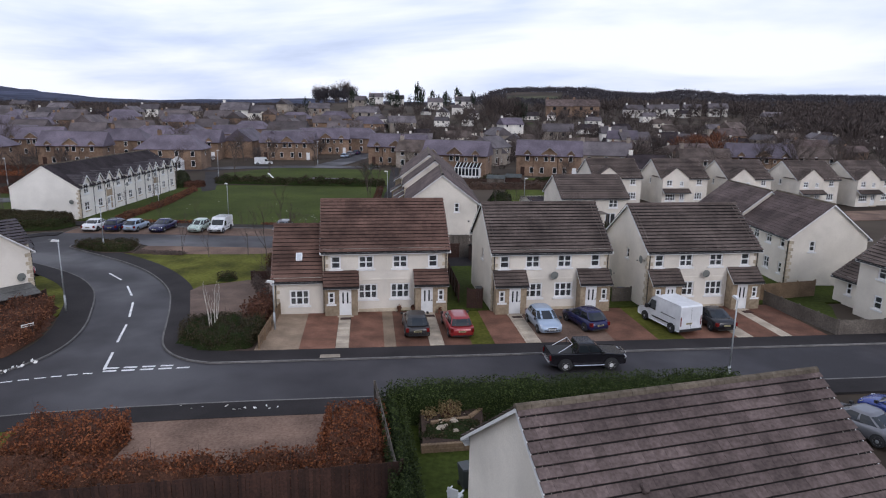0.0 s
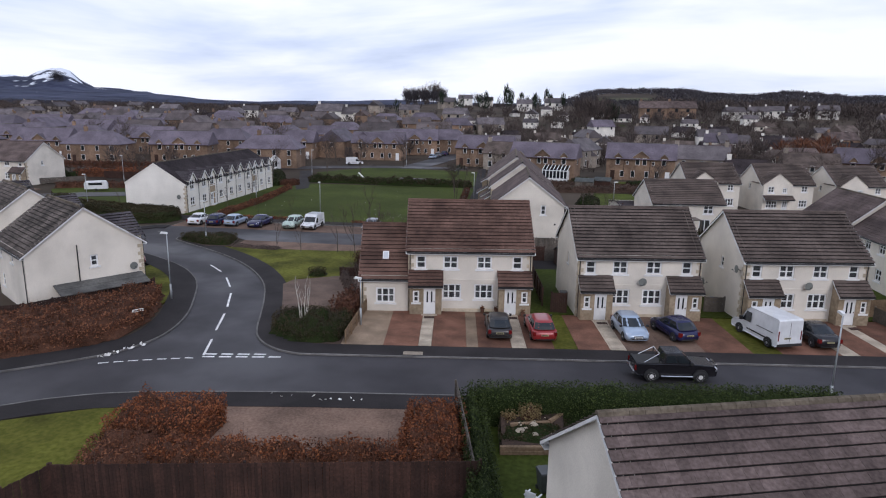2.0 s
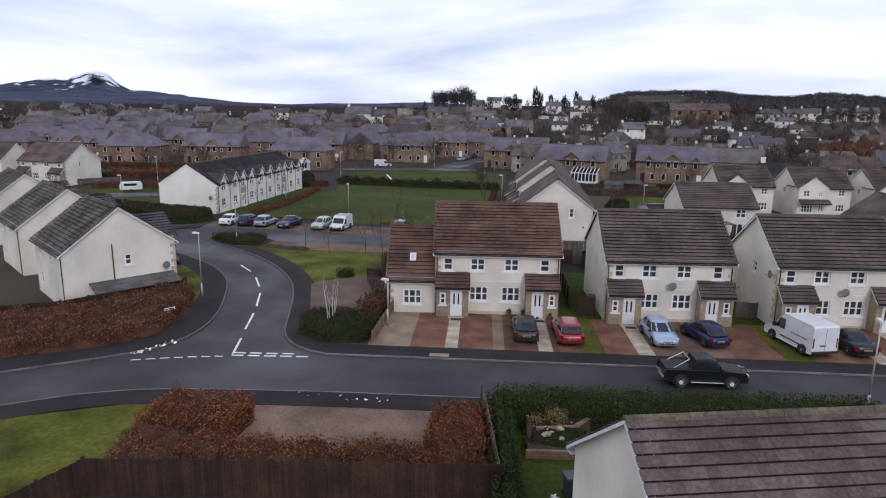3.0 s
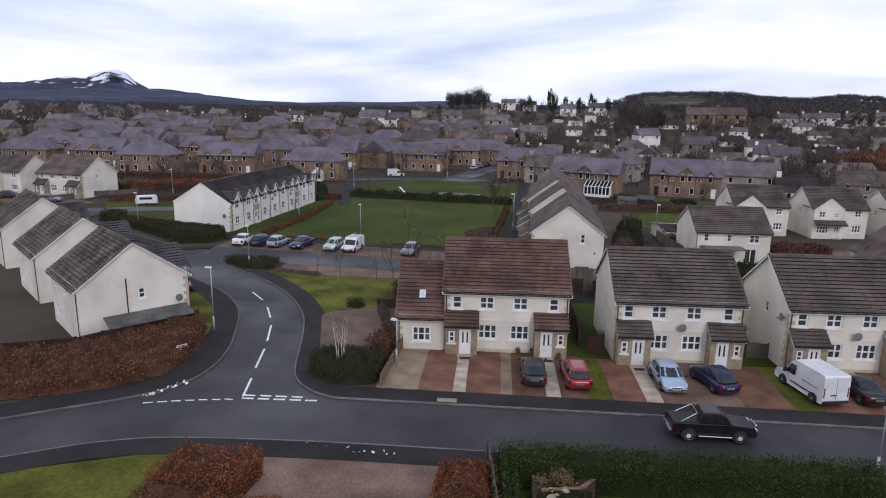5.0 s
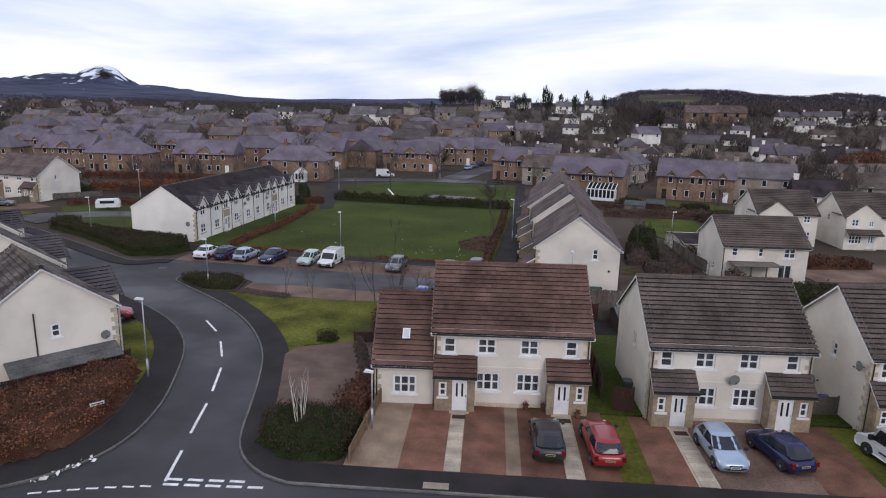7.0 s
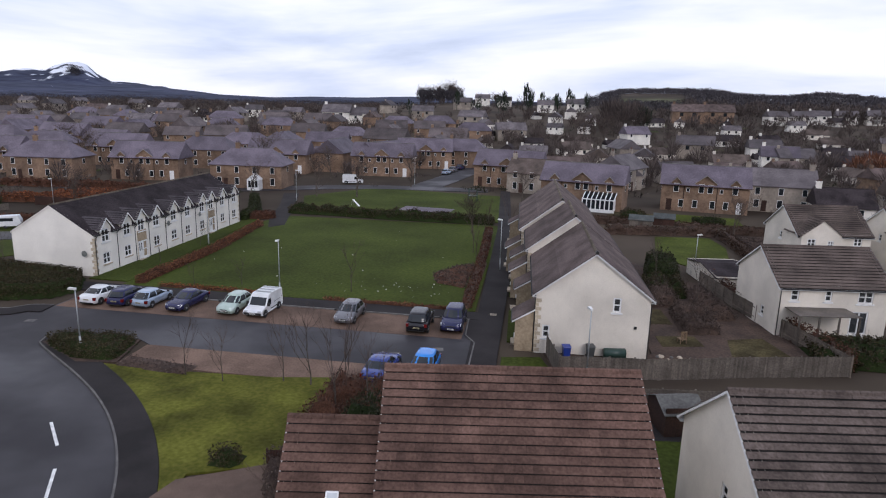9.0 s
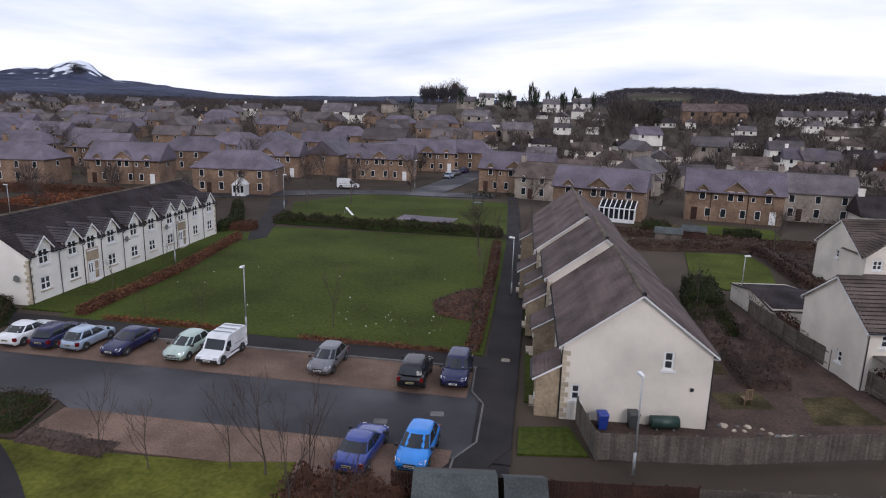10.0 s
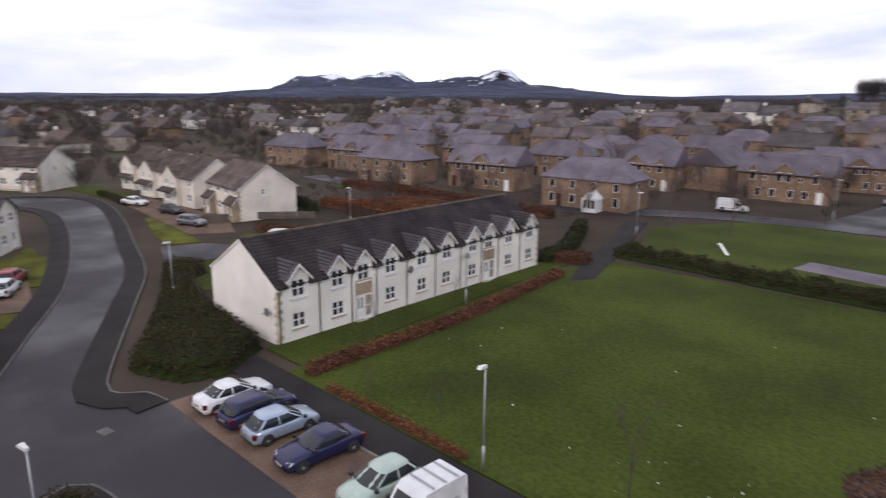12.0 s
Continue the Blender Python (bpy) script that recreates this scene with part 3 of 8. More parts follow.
patch("footpath", [(-8.9, 70.4), (-6.7, 70.4), (-7.2, 100), (-9.4, 140), (-11.2, 168), (-13.2, 168), (-10.6, 125), (-9.3, 84)], 0.075, FOOTWAY, "straight dark asphalt footpath", "path")
patch("footpath", [(-12.0, 66.3), (-12.0, 62.5), (30, 66), (30, 69), (-6.6, 68.6), (-6.8, 70.3), (-9.8, 70.1)], 0.05, FOOTWAY, "dark asphalt lane behind the houses", "path")

# ---------- houses ----------
POOL = {}


def pooled(key, make, mat, smooth=False):
    """One mesh for all alike pieces."""
    if key not in POOL:
        POOL[key] = make().mesh(str(key[0]), mat, smooth)
    return POOL[key]


def wall_panel(s, o, u, n, length, high, openings=(), thick=0.3, gable=0.0, low=-0.3):
    """A wall from o along u with outward normal n, openings (u, z, w, h) cut through; gable: height of the triangle above it."""
    P = lambda a, z, d=0.0: (o[0] + u[0] * a - n[0] * d, o[1] + u[1] * a - n[1] * d, z)
    us = sorted({0.0, length, *(v for q in openings for v in (q[0] - q[2] / 2, q[0] + q[2] / 2))})
    zs = sorted({low, high, *(v for q in openings for v in (q[1], q[1] + q[3]))})
    hole = lambda a, z: any(abs(a - q[0]) < q[2] / 2 and q[1] < z < q[1] + q[3] for q in openings)
    for a, b in zip(us, us[1:]):
        for c, d in zip(zs, zs[1:]):
            if not hole((a + b) / 2, (c + d) / 2):
                s.face(P(a, c), P(b, c), P(b, d), P(a, d))
                s.face(P(b, c, thick), P(a, c, thick), P(a, d, thick), P(b, d, thick))
    for q in openings:
        a, b, c, d = q[0] - q[2] / 2, q[0] + q[2] / 2, q[1], q[1] + q[3]
        s.face(P(a, c), P(a, d), P(a, d, thick), P(a, c, thick))
        s.face(P(b, d), P(b, c), P(b, c, thick), P(b, d, thick))
        s.face(P(a, d), P(b, d), P(b, d, thick), P(a, d, thick))
        s.face(P(b, c), P(a, c), P(a, c, thick), P(b, c, thick))
    if gable:
        s.face(P(0, high), P(length, high), P(length / 2, high + gable))
        s.face(P(length, high, thick), P(0, high, thick), P(length / 2, high + gable, thick))
    else:
        s.face(P(0, high), P(length, high), P(length, high, thick), P(0, high, thick))


def window_frame(w, h, cols, rows):
    """A plastic frame with bars, one moulding."""
    d, e = 0.125, 0.06
    us = [-w / 2 + d] + [v for k in range(1, cols) for v in (-w / 2 + w * k / cols - e, -w / 2 + w * k / cols + e)] + [w / 2 - d]
    zs = [d] + [v for k in range(1, rows) for v in (h * k / rows - 0.042, h * k / rows + 0.042)] + [h - d]
    s = Shape()
    holes = [((a + b) / 2 + w / 2, c, b - a, f - c) for a, b in zip(us[::2], us[1::2]) for c, f in zip(zs[::2], zs[1::2])]
    wall_panel(s, (-w / 2, 0.06), (1, 0), (0, -1), w, h, holes, 0.07, low=0.0)
    return s.merge()


def put_window(parent, m, w, h, cols=2, rows=2, surround=UPVC, curtain=False):
    key = (round(w, 2), round(h, 2), cols, rows)
    win = part("window", pooled(("window",) + key, lambda: window_frame(w, h, cols, rows), UPVC), parent=parent, m=m)
    part("pane", pooled(("pane",) + key, lambda: Shape().box(-w / 2 + 0.05, w / 2 - 0.05, 0.088, 0.1, 0.05, h - 0.05), GLASS), parent=win).visible_shadow = False
    part("sill", pooled(("sill", round(w, 2), surround.name), lambda: Shape().box(-w / 2 - 0.12, w / 2 + 0.12, -0.06, 0.059, -0.14, -0.004), surround), parent=win)
    if curtain:
        def drape(k):
            s = Shape()
            for x in (k * w / 2,):
                for j in range(4):
                    a = x - k * j * w * 0.085
                    s.face((a, 0.34 + 0.03 * (j % 2), 0.02), (a - k * w * 0.085, 0.34 + 0.03 * ((j + 1) % 2), 0.02), (a - k * w * 0.085, 0.34 + 0.03 * ((j + 1) % 2), h - 0.02), (a, 0.34 + 0.03 * (j % 2), h - 0.02))
            return s.merge()
        for k in (-1, 1):
            part("curtain", pooled(("curtain", k) + key[:2], lambda: drape(k), CURTAIN), parent=win)
    return win


def put_door(parent, m, w=0.92, h=2.08, colour=None, label="white panelled door with two narrow lights"):
    colour = colour or UPVC

    def leaf():
        s = Shape()
        s.box(-w / 2, -w / 2 + 0.06, 0.03, 0.13, 0, h).box(w / 2 - 0.06, w / 2, 0.03, 0.13, 0, h).box(-w / 2 + 0.06, w / 2 - 0.06, 0.03, 0.13, h - 0.07, h)
        s.box(-w / 2 + 0.06, w / 2 - 0.06, 0.06, 0.11, 0.02, h - 0.07)
        for k in (-1, 1):
            s.box(k * 0.17 - 0.12, k * 0.17 + 0.12, 0.05, 0.059, 0.16, 0.75)
        return s
    door = part("door", pooled(("door", w, h, colour.name), leaf, colour), parent=parent, m=m, label=label)
    light = pooled(("door_light", w), lambda: Shape().box(-0.06, 0.06, 0.048, 0.058, 0.95, h - 0.25), CARGLASS)
    for k in (-1, 1):
        part("door_light", light, parent=door, m=pose(k * 0.17, 0, 0))
    part("door_handle", pooled(("door_handle",), lambda: Shape().box(0.3, 0.42, 0.01, 0.03, 1.0, 1.03).box(0.38, 0.42, 0.03, 0.06, 0.95, 1.1), CHROME), parent=door)
    part("threshold", pooled(("threshold", w), lambda: Shape().box(-w / 2 - 0.15, w / 2 + 0.15, -0.3, 0.02, -0.18, -0.004), SLAB), parent=door)
    return door


def slope(s, a, b, c, d, gauge=0.36, lift=0.06, split=0, gap=0.10):
    """Courses of roof tiles on the slope with eave from a to b and ridge from d to c. split: tiles a course, each cut apart."""
    a, b, c, d = (Vector(p) for p in (a, b, c, d))
    n = (b - a).cross(d - a).normalized()
    lift = min(lift, 0.02 + gap * 0.5)
    k = max(2, round((d - a).length / gauge))
    for i in range(k):
        t0, t1 = (i + gap) / k, (i + 1) / k
        p, q, r, t = a.lerp(d, t0), b.lerp(c, t0), b.lerp(c, t1), a.lerp(d, t1)
        for j in range(max(1, split)):
            f0, f1 = (j / split, (j + 0.996) / split) if split else (0, 1)
            up = lift * (random.uniform(0.8, 1.25) if split else 1)
            A, B, C, D = p.lerp(q, f0), p.lerp(q, f1), t.lerp(r, f1), t.lerp(r, f0)
            m = len(s.v)
            s.v += [tuple(v) for v in (A + n * up * 0.5, B + n * up * 0.5, C - n * 0.015, D - n * 0.015, A + n * up, B + n * up, C + n * 0.012, D + n * 0.012)]
            s.f += [tuple(m + e for e in f) for f in ((4, 5, 6, 7), (0, 1, 5, 4), (1, 2, 6, 5), (3, 0, 4, 7), (2, 3, 7, 6), (3, 2, 1, 0))]
    return s


def gable_roof(parent, x0, x1, y0, y1, ze, zr, mat, over=0.3, ends=0.22, gauge=0.36, split=0, name="roof", verge=UPVC, gutters=True, pieces=False, gap=0.10, ridge_mat=None):
    """A roof with its ridge along x over the walls x0..x1, y0..y1."""
    ym = (y0 + y1) / 2
    drop = (zr - ze) / (ym - y0) * over
    xa, xb = x0 - ends, x1 + ends
    s, rows = Shape(), 0
    k = round(math.hypot(ym - y0 + over, zr - ze + drop) / gauge)
    if pieces:
        across = round((xb - xa) / 0.34)
        rows = min(k, 300 // across)
    f = rows / k
    slope(s, (xa, y0 - over, ze - drop), (xb, y0 - over, ze - drop), (xb, ym + (y0 - over - ym) * f, zr + (ze - drop - zr) * f), (xa, ym + (y0 - over - ym) * f, zr + (ze - drop - zr) * f), gauge, split=split, gap=gap)
    slope(s, (xb, y1 + over, ze - drop), (xa, y1 + over, ze - drop), (xa, ym, zr), (xb, ym, zr), gauge, split=split, gap=gap)
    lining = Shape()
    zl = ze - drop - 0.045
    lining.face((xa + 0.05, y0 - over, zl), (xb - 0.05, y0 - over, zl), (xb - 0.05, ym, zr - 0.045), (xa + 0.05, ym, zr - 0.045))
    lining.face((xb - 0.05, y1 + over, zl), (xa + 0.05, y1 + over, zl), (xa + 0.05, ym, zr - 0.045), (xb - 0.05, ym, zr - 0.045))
    roof = part(name, lining, LINING_BLACK, parent)
    tagged(part("tiling", s, mat, roof), kind="stuff")
    if rows:
        tilt = math.atan2(zr - ze + drop, ym - y0 + over)
        run, w = math.hypot(ym - y0 + over, zr - ze + drop) / k, (xb - xa) / across
        tile = Shape().loft([[(0.002, run * 0.10, 0.02), (w - 0.002, run * 0.10, 0.02), (w - 0.002, run * 0.10, 0.06), (0.002, run * 0.10, 0.06)], [(0.002, run, -0.015), (w - 0.002, run, -0.015), (w - 0.002, run, 0.012), (0.002, run, 0.012)]]).mesh("tile", mat)
        for i in range(k - rows, k):
            y, z = y0 - over + math.cos(tilt) * run * i, ze - drop + math.sin(tilt) * run * i
            for j in range(across):
                part("tile", tile, parent=roof, m=pose(xa + w * j, y, z + random.uniform(-0.003, 0.003), math.degrees(tilt), 0, 0))
    ridge = Shape()
    k = max(2, round((xb - xa) / 0.45))
    for i in range(k):
        p, q = xa + (xb - xa) * i / k, xa + (xb - xa) * (i + 0.97) / k
        prof = [(ym - 0.14, zr - 0.05), (ym - 0.09, zr + 0.05), (ym, zr + 0.09), (ym + 0.09, zr + 0.05), (ym + 0.14, zr - 0.05)]
        ridge.loft([[(p, y, z) for y, z in prof], [(q, y, z) for y, z in prof]])
    tagged(part("ridge_capping", ridge, ridge_mat or mat, roof), kind="stuff")
    if verge is not None:
        for x in (xa, xb - 0.04):
            for ya, yb in ((y0 - over, ym), (y1 + over, ym)):
                board, za, w = Shape(), ze - drop, 0.17
                board.loft([[(x, ya, za - w), (x + 0.04, ya, za - w), (x + 0.04, ya, za - 0.05), (x, ya, za - 0.05)], [(x, yb, zr - w), (x + 0.04, yb, zr - w), (x + 0.04, yb, zr - 0.05), (x, yb, zr - 0.05)]])
                part("bargeboard", board, verge, roof)
    if gutters:
        for y, k in ((y0 - over, -1), (y1 + over, 1)):
            z = ze - drop
            part("fascia", Shape().box(xa + 0.04, xb - 0.04, min(y, y - k * 0.04), max(y, y - k * 0.04), z - 0.2, z - 0.03), UPVC, roof)
            g = Shape()
            prof = [(y + k * 0.005, z - 0.03), (y + k * 0.005, z - 0.11), (y + k * 0.05, z - 0.13), (y + k * 0.11, z - 0.10), (y + k * 0.11, z - 0.03), (y + k * 0.09, z - 0.03), (y + k * 0.06, z - 0.09)]
            g.loft([[(xa + 0.1, a, b) for a, b in prof], [(xb - 0.1, a, b) for a, b in prof]])
            part("gutter", g, GUTTER, roof)
            soffit = Shape().box(xa + 0.05, xb - 0.05, min(y - k * 0.04, y - k * over), max(y - k * 0.04, y - k * over), z - 0.19, z - 0.17)
            part("soffit", soffit, UPVC, roof)
    return roof


def side_frame(W, D):
    """Origin, direction and outward normal of the four walls, and the turn of a window in each."""
    return {"front": ((0, 0), (1, 0), (0, -1), 0), "right": ((W, 0), (0, 1), (1, 0), 90), "back": ((W, D), (-1, 0), (0, 1), 180), "left": ((0, D), (0, -1), (-1, 0), -90)}


def on_wall(sides, side, u, z, at=(0, 0)):
    o, d, n, turn = sides[side]
    return pose(at[0] + o[0] + d[0] * u, at[1] + o[1] + d[1] * u, z, 0, 0, turn)


def shell(parent, W, D, ze, zr, roof_mat, wall_mat=None, windows=(), doors=(), at=(0, 0), skip=(), surround=UPVC, over=0.3, ends=0.22, gauge=0.36, split=0, verge=UPVC, name="wall", low=-0.3, ridge=True, pieces=False, gutters=True, gap=0.10, ridge_mat=None):
    """Walls with openings, windows (side, u, z, w, h, cols, rows), doors (side, u) and a gabled roof."""
    wall_mat = wall_mat or HARL
    sides = side_frame(W, D)
    s = Shape()
    for side, (o, d, n, turn) in sides.items():
        if side in skip:
            continue
        o = (o[0] + at[0], o[1] + at[1])
        holes = [(q[1], q[2], q[3], q[4]) for q in windows if q[0] == side] + [(q[1], 0.1, 0.92, 2.08) for q in doors if q[0] == side]
        flank = side in ("left", "right")
        wall_panel(s, o, d, n, D if flank else W, ze, holes, gable=(zr - ze) if flank and ridge else 0.0, low=low)
    wall = part(name, s.merge(), wall_mat, parent)
    for k, q in enumerate(windows):
        put_window(parent, on_wall(sides, q[0], q[1], q[2], at), q[3], q[4], *q[5:7], surround=surround, curtain=k % 4 != 3 and q[3] > 0.58)
    for q in doors:
        put_door(parent, on_wall(sides, q[0], q[1], 0.1, at))
    if ridge:
        gable_roof(parent, at[0], at[0] + W, at[1], at[1] + D, ze, zr, roof_mat, over, ends, gauge, split, verge=verge, pieces=pieces, gutters=gutters, gap=gap, ridge_mat=ridge_mat)
    return sides


def quoins(parent, x, y, high, kx, ky):
    """Corner stones up a corner; kx, ky: the way along the two walls."""
    k = int(high / 0.33)
    for i in range(k):
        a, b = (0.42, 0.22) if i % 2 else (0.22, 0.42)
        z = 0.05 + i * 0.33
        key = ("quoin", i % 2, kx, ky)
        part("quoin", pooled(key, lambda: Shape().box(min(-kx * 0.02, kx * a), max(-kx * 0.02, kx * a), min(-ky * 0.02, ky * b), max(-ky * 0.02, ky * b), 0.0, 0.30), QUOIN), parent=parent, m=pose(x, y, z))


def downpipe(parent, x, y, top, out=(0, -1)):
    s = Shape().tube((x + out[0] * 0.07, y + out[1] * 0.07, 0.0), (x + out[0] * 0.07, y + out[1] * 0.07, top - 0.35), 0.04, k=6)
    s.tube((x + out[0] * 0.07, y + out[1] * 0.07, top - 0.36), (x + out[0] * 0.33, y + out[1] * 0.33, top - 0.12), 0.04, k=6)
    part("downpipe", s, GUTTER, parent)


def lean_roof(parent, x0, x1, yw, yf, zw, zf, mat, name="porch_roof", side=0.12):
    """A single slope from the wall at yw, zw down to yf, zf."""
    s = Shape()
    slope(s, (x0 - side, yf, zf), (x1 + side, yf, zf), (x1 + side, yw, zw), (x0 - side, yw, zw), 0.3)
    roof = part(name, Shape().face((x0 - side, yf, zf - 0.03), (x1 + side, yf, zf - 0.03), (x1 + side, yw, zw - 0.03), (x0 - side, yw, zw - 0.03)), LINING_BLACK, parent)
    tagged(part("tiling", s, mat, roof), kind="stuff")
    part("fascia", Shape().box(x0 - side, x1 + side, yf + 0.004, yf + 0.04, zf - 0.17, zf - 0.03), UPVC, roof)
    part("gutter", Shape().box(x0 - side, x1 + side, yf - 0.09, yf, zf - 0.11, zf - 0.025), GUTTER, roof)
    for x in (x0 - side, x1 + side - 0.03):
        cheek = Shape().loft([[(x, yf + 0.04, zf - 0.15), (x + 0.03, yf + 0.04, zf - 0.15), (x + 0.03, yf + 0.04, zf - 0.02), (x, yf + 0.04, zf - 0.02)], [(x, yw, zw - 0.15), (x + 0.03, yw, zw - 0.15), (x + 0.03, yw, zw - 0.02), (x, yw, zw - 0.02)]])
        part("bargeboard", cheek, UPVC, roof)
    return roof


def porch(parent, x0, x1, flip, mat, deep=0.95, zf=2.42, zw=3.45):
    """An entrance porch of cast stone with a door and a narrow window. flip: the door stands to the left."""
    w = x1 - x0
    ud, uw = (w * 0.62, w * 0.2) if not flip else (w * 0.36, w * 0.8)
    s = Shape()
    wall_panel(s, (x0, -deep), (1, 0), (0, -1), w, zf - 0.1, [(ud, 0.1, 0.92, 2.08), (uw, 1.05, 0.5, 0.95)], 0.2)
    for x, n in ((x0, -1), (x1, 1)):
        k = len(s.v)
        s.v += [(x, -deep, -0.3), (x, 0, -0.3), (x, 0, zw - 0.15), (x, -deep, zf - 0.1)]
        s.f.append((k, k + 1, k + 2, k + 3) if n > 0 else (k + 3, k + 2, k + 1, k))
        k = len(s.v)
        xi = x - n * 0.2
        s.v += [(xi, -deep, -0.3), (xi, 0, -0.3), (xi, 0, zw - 0.2), (xi, -deep, zf - 0.1)]
        s.f.append((k + 3, k + 2, k + 1, k))
    part("porch_wall", s, CASTSTONE, parent, "tan cast-stone porch wall")
    put_door(parent, pose(x0 + ud, -deep, 0.1))
    put_window(parent, pose(x0 + uw, -deep, 1.05), 0.5, 0.95, 1, 2)
    lean_roof(parent, x0, x1, -0.01, -deep - 0.25, zw, zf, mat)


def dish(m, r=0.32):
    """A satellite dish on its bracket."""
    e = thing("satellite_dish", "dark grey satellite dish fixed to the wall", "satellite dish", m, "satellite dishes")
    key = ("dish_bowl", r)

    def bowl():
        s = Shape()
        rings = []
        for t in (1.0, 0.7, 0.4, 0.08):
            rings.append([(math.cos(a) * r * t, -0.32 + (1 - t * t) * 0.09, math.sin(a) * r * t) for a in (2 * math.pi * i / 14 for i in range(14))])
        s.loft(rings, True)
        return s
    part("bowl", pooled(key, bowl, DISH_GREY), parent=e)
    part("bracket", pooled(("dish_arm", r), lambda: Shape().tube((0, 0, -0.1), (0, -0.24, 0), 0.025).tube((0, -0.3, -r * 0.9), (0, -0.62, -0.05), 0.012), GUTTER), parent=e)
    part("receiver", pooled(("dish_eye", r), lambda: Shape().box(-0.03, 0.03, -0.68, -0.58, -0.08, -0.01), BIN_GREY), parent=e)
    return e


def semi(x, y, rot, mat, label, split=0, W=9.7, ze=5.05, zr=8.2, D=8.4, pieces=False, gap=0.10, group="rendered houses along the street"):
    """A pair of semi-detached houses with two porches."""
    e = thing("house", label, "house", pose(x, y, 0, 0, 0, rot), group)
    k = W / 9.7
    wins = [("front", 0.98 * k, 3.54, 0.8, 1.06, 1, 2), ("front", 3.3 * k, 3.54, 1.2, 1.06, 2, 2), ("front", 5.95 * k, 3.54, 1.2, 1.06, 2, 2), ("front", 8.55 * k, 3.54, 0.8, 1.06, 1, 2)]
    wins += [("front", 3.42 * k, 1.08, 1.52, 1.25, 3, 2), ("front", 5.95 * k, 1.08, 1.52, 1.25, 3, 2)]
    wins += [("back", u, z, 1.15, 1.05, 2, 2) for z in (1.1, 3.45) for u in (1.5, 3.8, 5.9, 8.2)]
    wins += [("left", 4.6, 3.5, 0.55, 0.9, 1, 2), ("right", 3.8, 3.5, 0.55, 0.9, 1, 2)]
    shell(e, W, D, ze, zr, mat, HARL, wins, split=split, pieces=pieces, gap=gap)
    porch(e, 0.12, 2.62 * k, False, mat)
    porch(e, W - 2.62 * k, W - 0.12, True, mat)
    for x0, kx in ((0, 1), (W, -1)):
        quoins(e, x0, 0, ze - 0.3, kx, 1)
    downpipe(e, 0.12, 0, ze)
    downpipe(e, W - 0.12, 0, ze)
    part("band", Shape().box(2.7 * k, W - 2.7 * k, -0.03, -0.002, 2.62, 2.72), HARL, e, "thin raised band in the render")
    part("base_course", Shape().box(2.72 * k, W - 2.72 * k, -0.025, -0.002, 0.0, 0.3), QUOIN, e)
    return e

# house with a lower wing
HA = semi(-9.07, 48.2, 8.6, TILE_RED, "cream rendered semi-detached house with russet tiles and a lower side wing", W=9.72, ze=5.17, zr=8.41, split=29, pieces=True)
shell(HA, 3.7, 7.2, 3.0, 6.5, TILE_RED, HARL, [("front", 1.9, 0.75, 1.5, 1.25, 3, 2)], at=(-3.72, -0.12), skip=("right",))
quoins(HA, -3.72, -0.12, 2.8, 1, 1)
downpipe(HA, -3.6, -0.12, 3.0)
win_roof = part("skylight", Shape().box(-0.24, 0.24, -0.36, 0.36, 0.0, 0.09), UPVC, HA, "white roof window", m=pose(-1.85, 1.15, 4.30, 44, 0, 0))
part("skylight_pane", Shape().box(-0.18, 0.18, -0.3, 0.3, 0.092, 0.1), SKYPANE, win_roof)
HB = semi(4.1, 49.2, 8.5, TILE_GREY, "cream rendered semi-detached house with grey-brown tiles", W=9.6, split=28, gap=0.17)
HC = semi(16.7, 50.4, 9, TILE_GREY, "cream rendered semi-detached house with grey-brown tiles", zr=8.12, split=28, gap=0.17)
at_house = lambda h, x, y, z, turn=0: h.matrix_basis @ pose(x, y, z, 0, 0, turn)
dish(at_house(HB, 5.0, 0, 3.0))
dish(at_house(HB, 9.7, 0.5, 2.9, 90))
dish(at_house(HC, 5.0, 0, 3.0))
dish(at_house(HC, -0.02, 0.6, 4.1, -90))

# the near house
HN = thing("house", "cream rendered house with large mauve-brown concrete roof tiles", "house", pose(3.5, 12.25, 0, 0, 0, 16.6))
shell(HN, 9.9, 8.4, 5.05, 8.1, TILE_MAUVE, HARL, [("back", u, z, 1.15, 1.05, 2, 2) for z in (1.1, 3.6) for u in (1.8, 4.9, 8.0)] + [("left", 5.6, 3.6, 0.55, 0.9, 1, 2)], gauge=0.36, split=28, over=0.35, pieces=True, ridge_mat=RIDGE, gap=0.065)
downpipe(HN, 0.1, 8.4, 5.0, (0, 1))
part("roof_vent", Shape().soft(-0.09, 0.09, -0.13, 0.13, 0.0, 0.14, 0.03), TILE_MAUVE, HN, "small tile vent on the roof slope", m=pose(2.5, 1.98, 6.5, 36, 0, 0))


